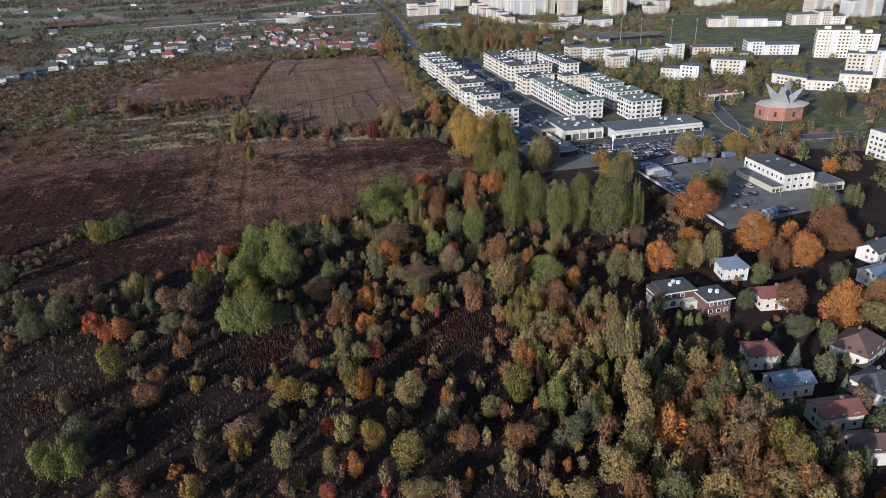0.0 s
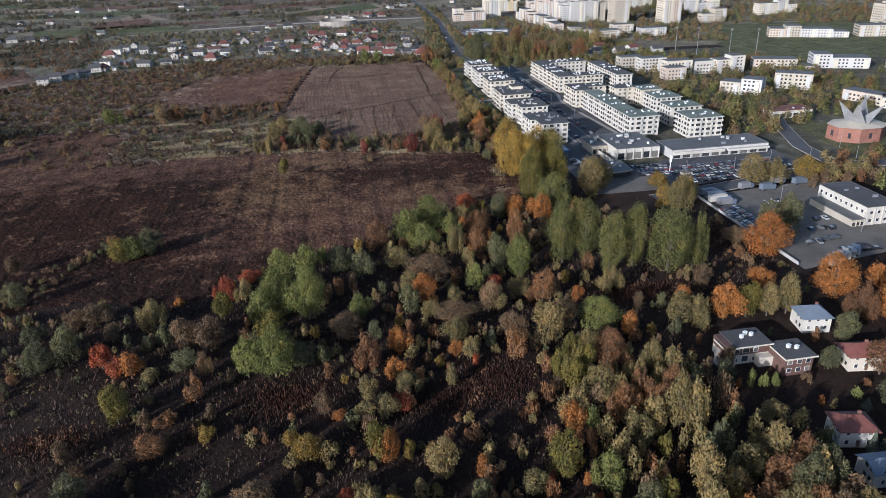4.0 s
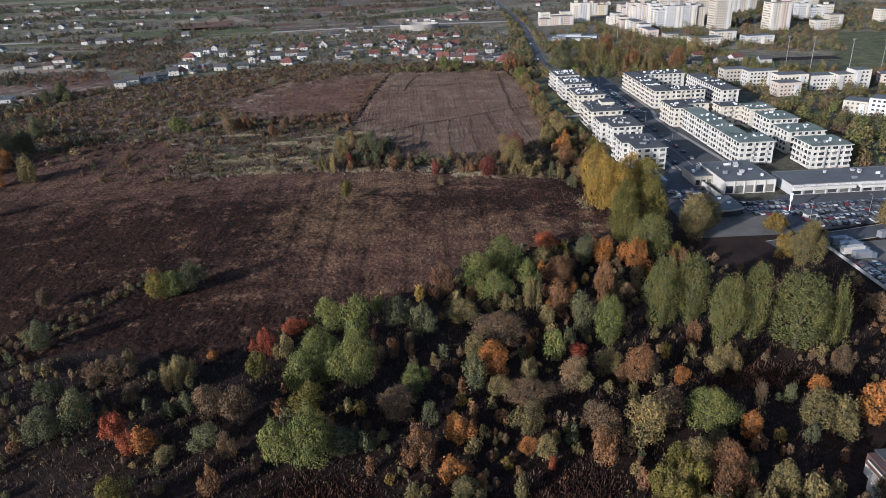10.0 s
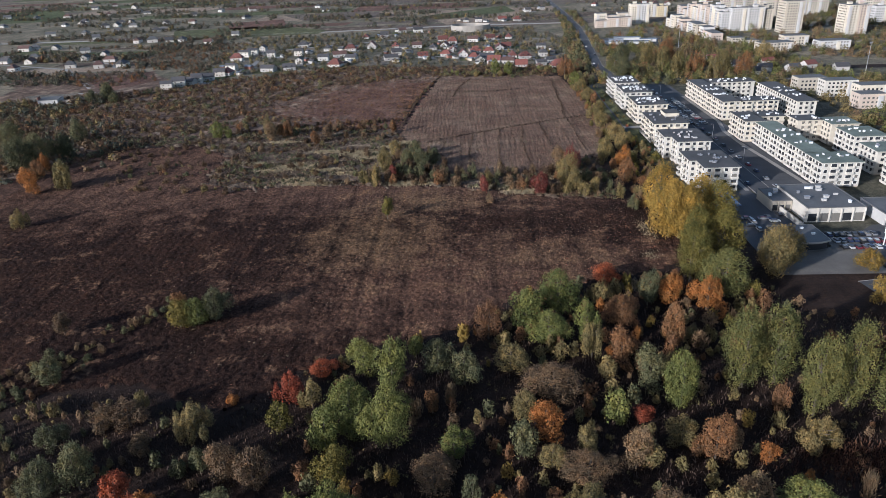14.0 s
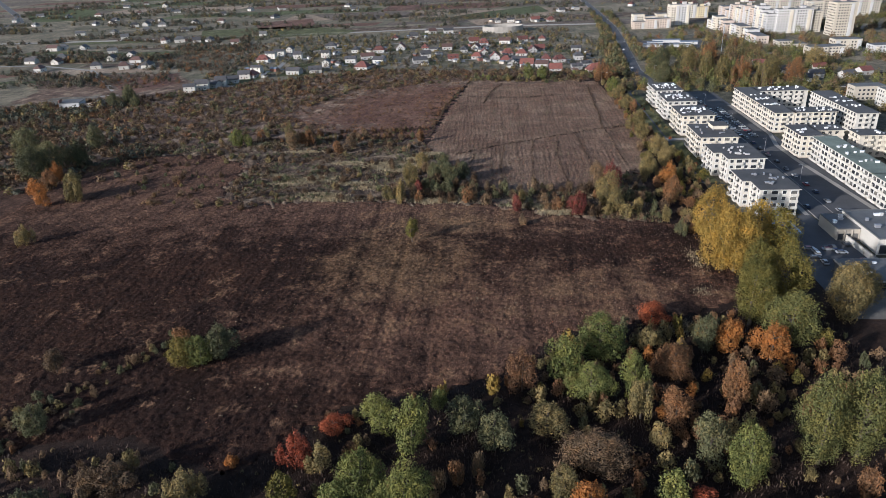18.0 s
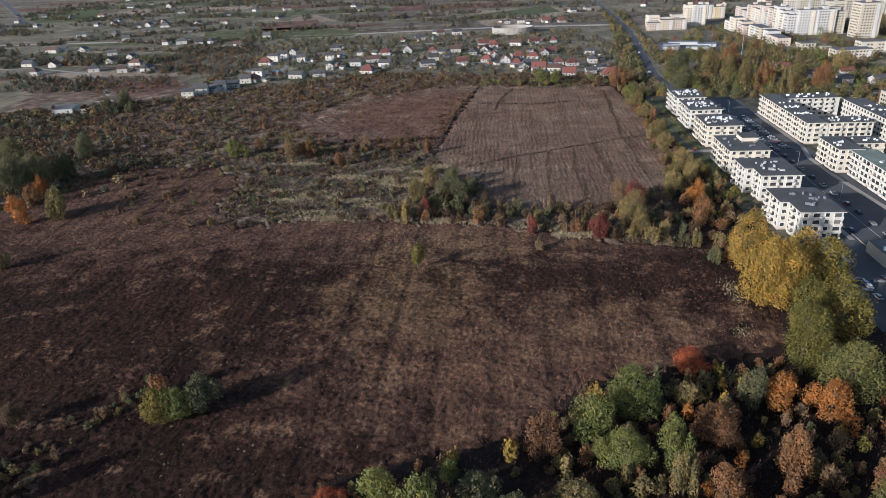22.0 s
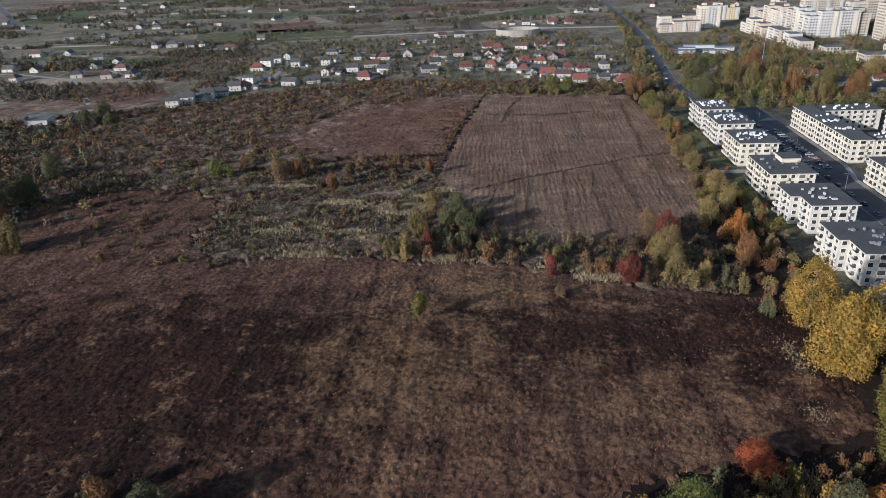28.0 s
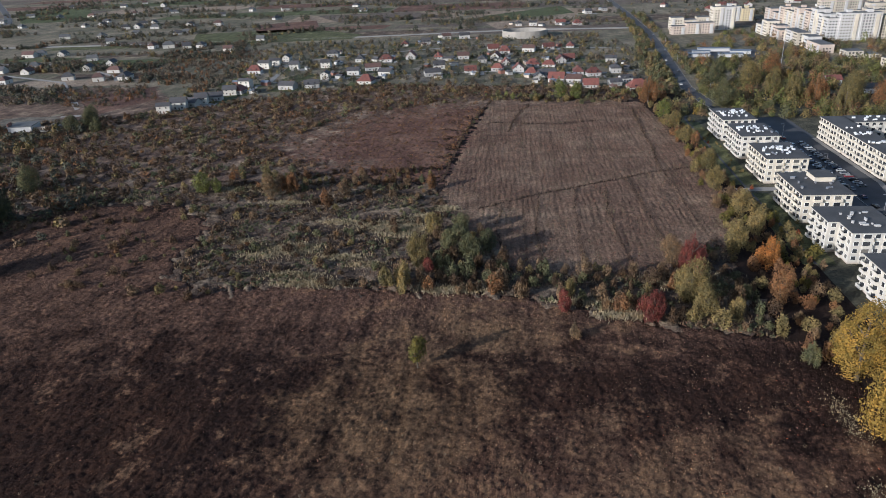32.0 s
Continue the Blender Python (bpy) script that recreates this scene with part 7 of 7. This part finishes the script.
def wood_cover(regions, n, kinds, lo, hi, label, seed, gap, per=20, leaf=0.52):
    """Far trees, too many to count, a mesh for each colour."""
    rng = np.random.default_rng(seed)
    for kind, share in kinds:
        pts = []
        for reg, w in regions:
            pts += spread(reg, int(n * share * w), rng, gap=GAP[gap])
        bush_cover("far_trees", pts, rng.uniform(lo, hi, len(pts)), MASS[kind], f"{LOOKS[kind]} trees {label}", "trees", per, leaf * 1.15, seed + len(kind), 1.5)


SOLID = [(o.location.x, o.location.y, max(8.0, max(c.dimensions.length for c in o.children) / 2)) for o in scene.objects if o.get("category") in ("house", "apartment block", "church", "supermarket", "showroom", "office")]
ROAD_LINE = [(140, 790), (149, 876), (160, 985), (170, 1095), (178, 1306), (183, 1530)]


def free(x, y):
    if 690 < y < 1600:
        xr = np.interp(y, [p[1] for p in ROAD_LINE], [p[0] for p in ROAD_LINE])
        if abs(x - xr) < 6.5:
            return False
    if 160 < x < 262 and 320 < y < 345 or inside(x, y, [(430, 620), (630, 645), (690, 850), (505, 890), (410, 700)]):
        return False
    if 172 < x < 248 and 906 < y < 972:
        return False
    return not any(abs(x - a) < r and abs(y - b) < r for a, b, r in SOLID)


def clumped(x, y):
    return free(x, y) and noise.noise(Vector((x * 0.008, y * 0.016, 3))) + 0.6 * noise.noise(Vector((x * 0.03, y * 0.05, 5))) > 0.12


GAP = {"park": free, "fields": clumped}
PARK = [([(125, 700), (330, 650), (330, 830), (260, 960), (190, 1000), (155, 800)], 0.34), ([(238, 395), (300, 425), (420, 470), (420, 640), (330, 700), (240, 640)], 0.26), ([(255, 240), (420, 220), (520, 420), (420, 440), (330, 372), (262, 360)], 0.12), ([(300, 830), (640, 660), (800, 1000), (420, 1200), (220, 1050)], 0.2), ([(430, 400), (760, 380), (760, 640), (640, 640), (420, 600)], 0.08)]
wood_cover(PARK, 1900, (("olive", 0.3), ("poplar", 0.24), ("rust", 0.05), ("dark", 0.14), ("green", 0.1), ("brown", 0.16), ("yellow", 0.01)), 2.6, 6.2, "in the park between the flats", 31, "park", 260, 0.135)
wood_cover([([(300, 830), (640, 660), (800, 1000), (420, 1200), (220, 1050)], 0.7), ([(640, 640), (760, 640), (900, 1100), (560, 1250), (420, 1200), (720, 960)], 0.3)], 1100, (("olive", 0.2), ("dark", 0.4), ("brown", 0.4)), 2.6, 5.6, "round the far blocks of flats", 35, "park", 130, 0.19)
wood_cover([([(112, 700), (136, 690), (140, 730), (134, 800), (114, 800)], 0.7), ([(158, 700), (176, 700), (170, 770), (150, 780), (152, 740)], 0.3)], 70, (("dark", 0.4), ("olive", 0.35), ("brown", 0.25)), 2.6, 4.8, "beside the bend of the avenue", 37, "park", 200, 0.15)
VILL = [([(-280, 740), (-120, 835), (110, 790), (140, 1000), (100, 1120), (-280, 1100)], 1.0)]
wood_cover(VILL, 1300, (("far_dark", 0.4), ("olive", 0.3), ("far_brown", 0.3)), 1.4, 3.8, "between the village houses", 51, "park", 44, 0.34)
OUT = [([(-900, 850), (-300, 760), (-290, 1120), (-300, 1900), (-1100, 1900)], 0.55), ([(-300, 1180), (170, 1180), (175, 1900), (-300, 1900)], 0.25), ([(200, 1180), (900, 1050), (1000, 2000), (200, 2000)], 0.2)]
wood_cover(OUT, 5600, (("far_dark", 0.55), ("olive", 0.1), ("far_brown", 0.35)), 2.2, 4.8, "far off among the fields", 71, "fields", 36, 0.36)
LEFTW = [([(-420, 480), (-245, 465), (-200, 500), (-235, 600), (-330, 660), (-420, 650)], 0.7), ([(-320, 735), (-280, 660), (-330, 640), (-420, 650), (-390, 690)], 0.3)]
wood_cover(LEFTW, 420, (("far_dark", 0.6), ("olive", 0.15), ("brown", 0.25)), 2.2, 4.6, "in the dark hedge beside the field", 91, "park", 60, 0.3)
AVENUE = [([(112, 760), (136, 760), (150, 870), (166, 1090), (176, 1300), (166, 1300), (150, 1090), (118, 860)], 0.6), ([(146, 740), (160, 760), (166, 870), (184, 1090), (196, 1300), (184, 1300), (172, 1090), (154, 870)], 0.4)]
wood_cover(AVENUE, 420, (("dark", 0.55), ("olive", 0.3), ("brown", 0.15)), 2.4, 4.6, "along the avenue", 95, "park", 60, 0.32)
wood_cover([([(-640, 860), (-300, 800), (-290, 1000), (-330, 1130), (-640, 1180)], 1.0)], 900, (("far_dark", 0.4), ("far_brown", 0.45), ("rust", 0.15)), 1.6, 3.6, "round the far farmhouses", 97, "fields", 30, 0.42)
pts = spread(SCRUB, 1000, rng, gap=lambda x, y: noise.noise(Vector((x * 0.04, y * 0.08, 18))) > 0.0)
bush_cover("bushes", pts, rng.uniform(0.85, 2.3, len(pts)), MASS["dark"], "low grey-green bushes in the scrub", "bushes", 20, 0.42, 14, 0.9)
wood_cover([([(-300, 850), (-262, 800), (-258, 940), (-270, 1040), (-330, 1060), (-400, 980), (-390, 880)], 0.7), ([(-440, 790), (-330, 760), (-290, 790), (-330, 850), (-430, 850)], 0.3)], 900, (("far_brown", 0.6), ("rust", 0.25), ("far_dark", 0.15)), 1.2, 3.0, "in a thicket beside the village", 99, "park", 30, 0.42)
# added shade casters for the houses; the southern ones stand out of view
for x, y in ((79, 84), (91, 86), (70, 80), (96, 78), (88, 74), (96, 98), (97, 106), (96, 115), (97, 123), (96, 131), (104, 84), (110, 78)):
    tree(tree_rnd.choice(("brown", "rust", "dark", "olive")), x, y, 13, 4.8)
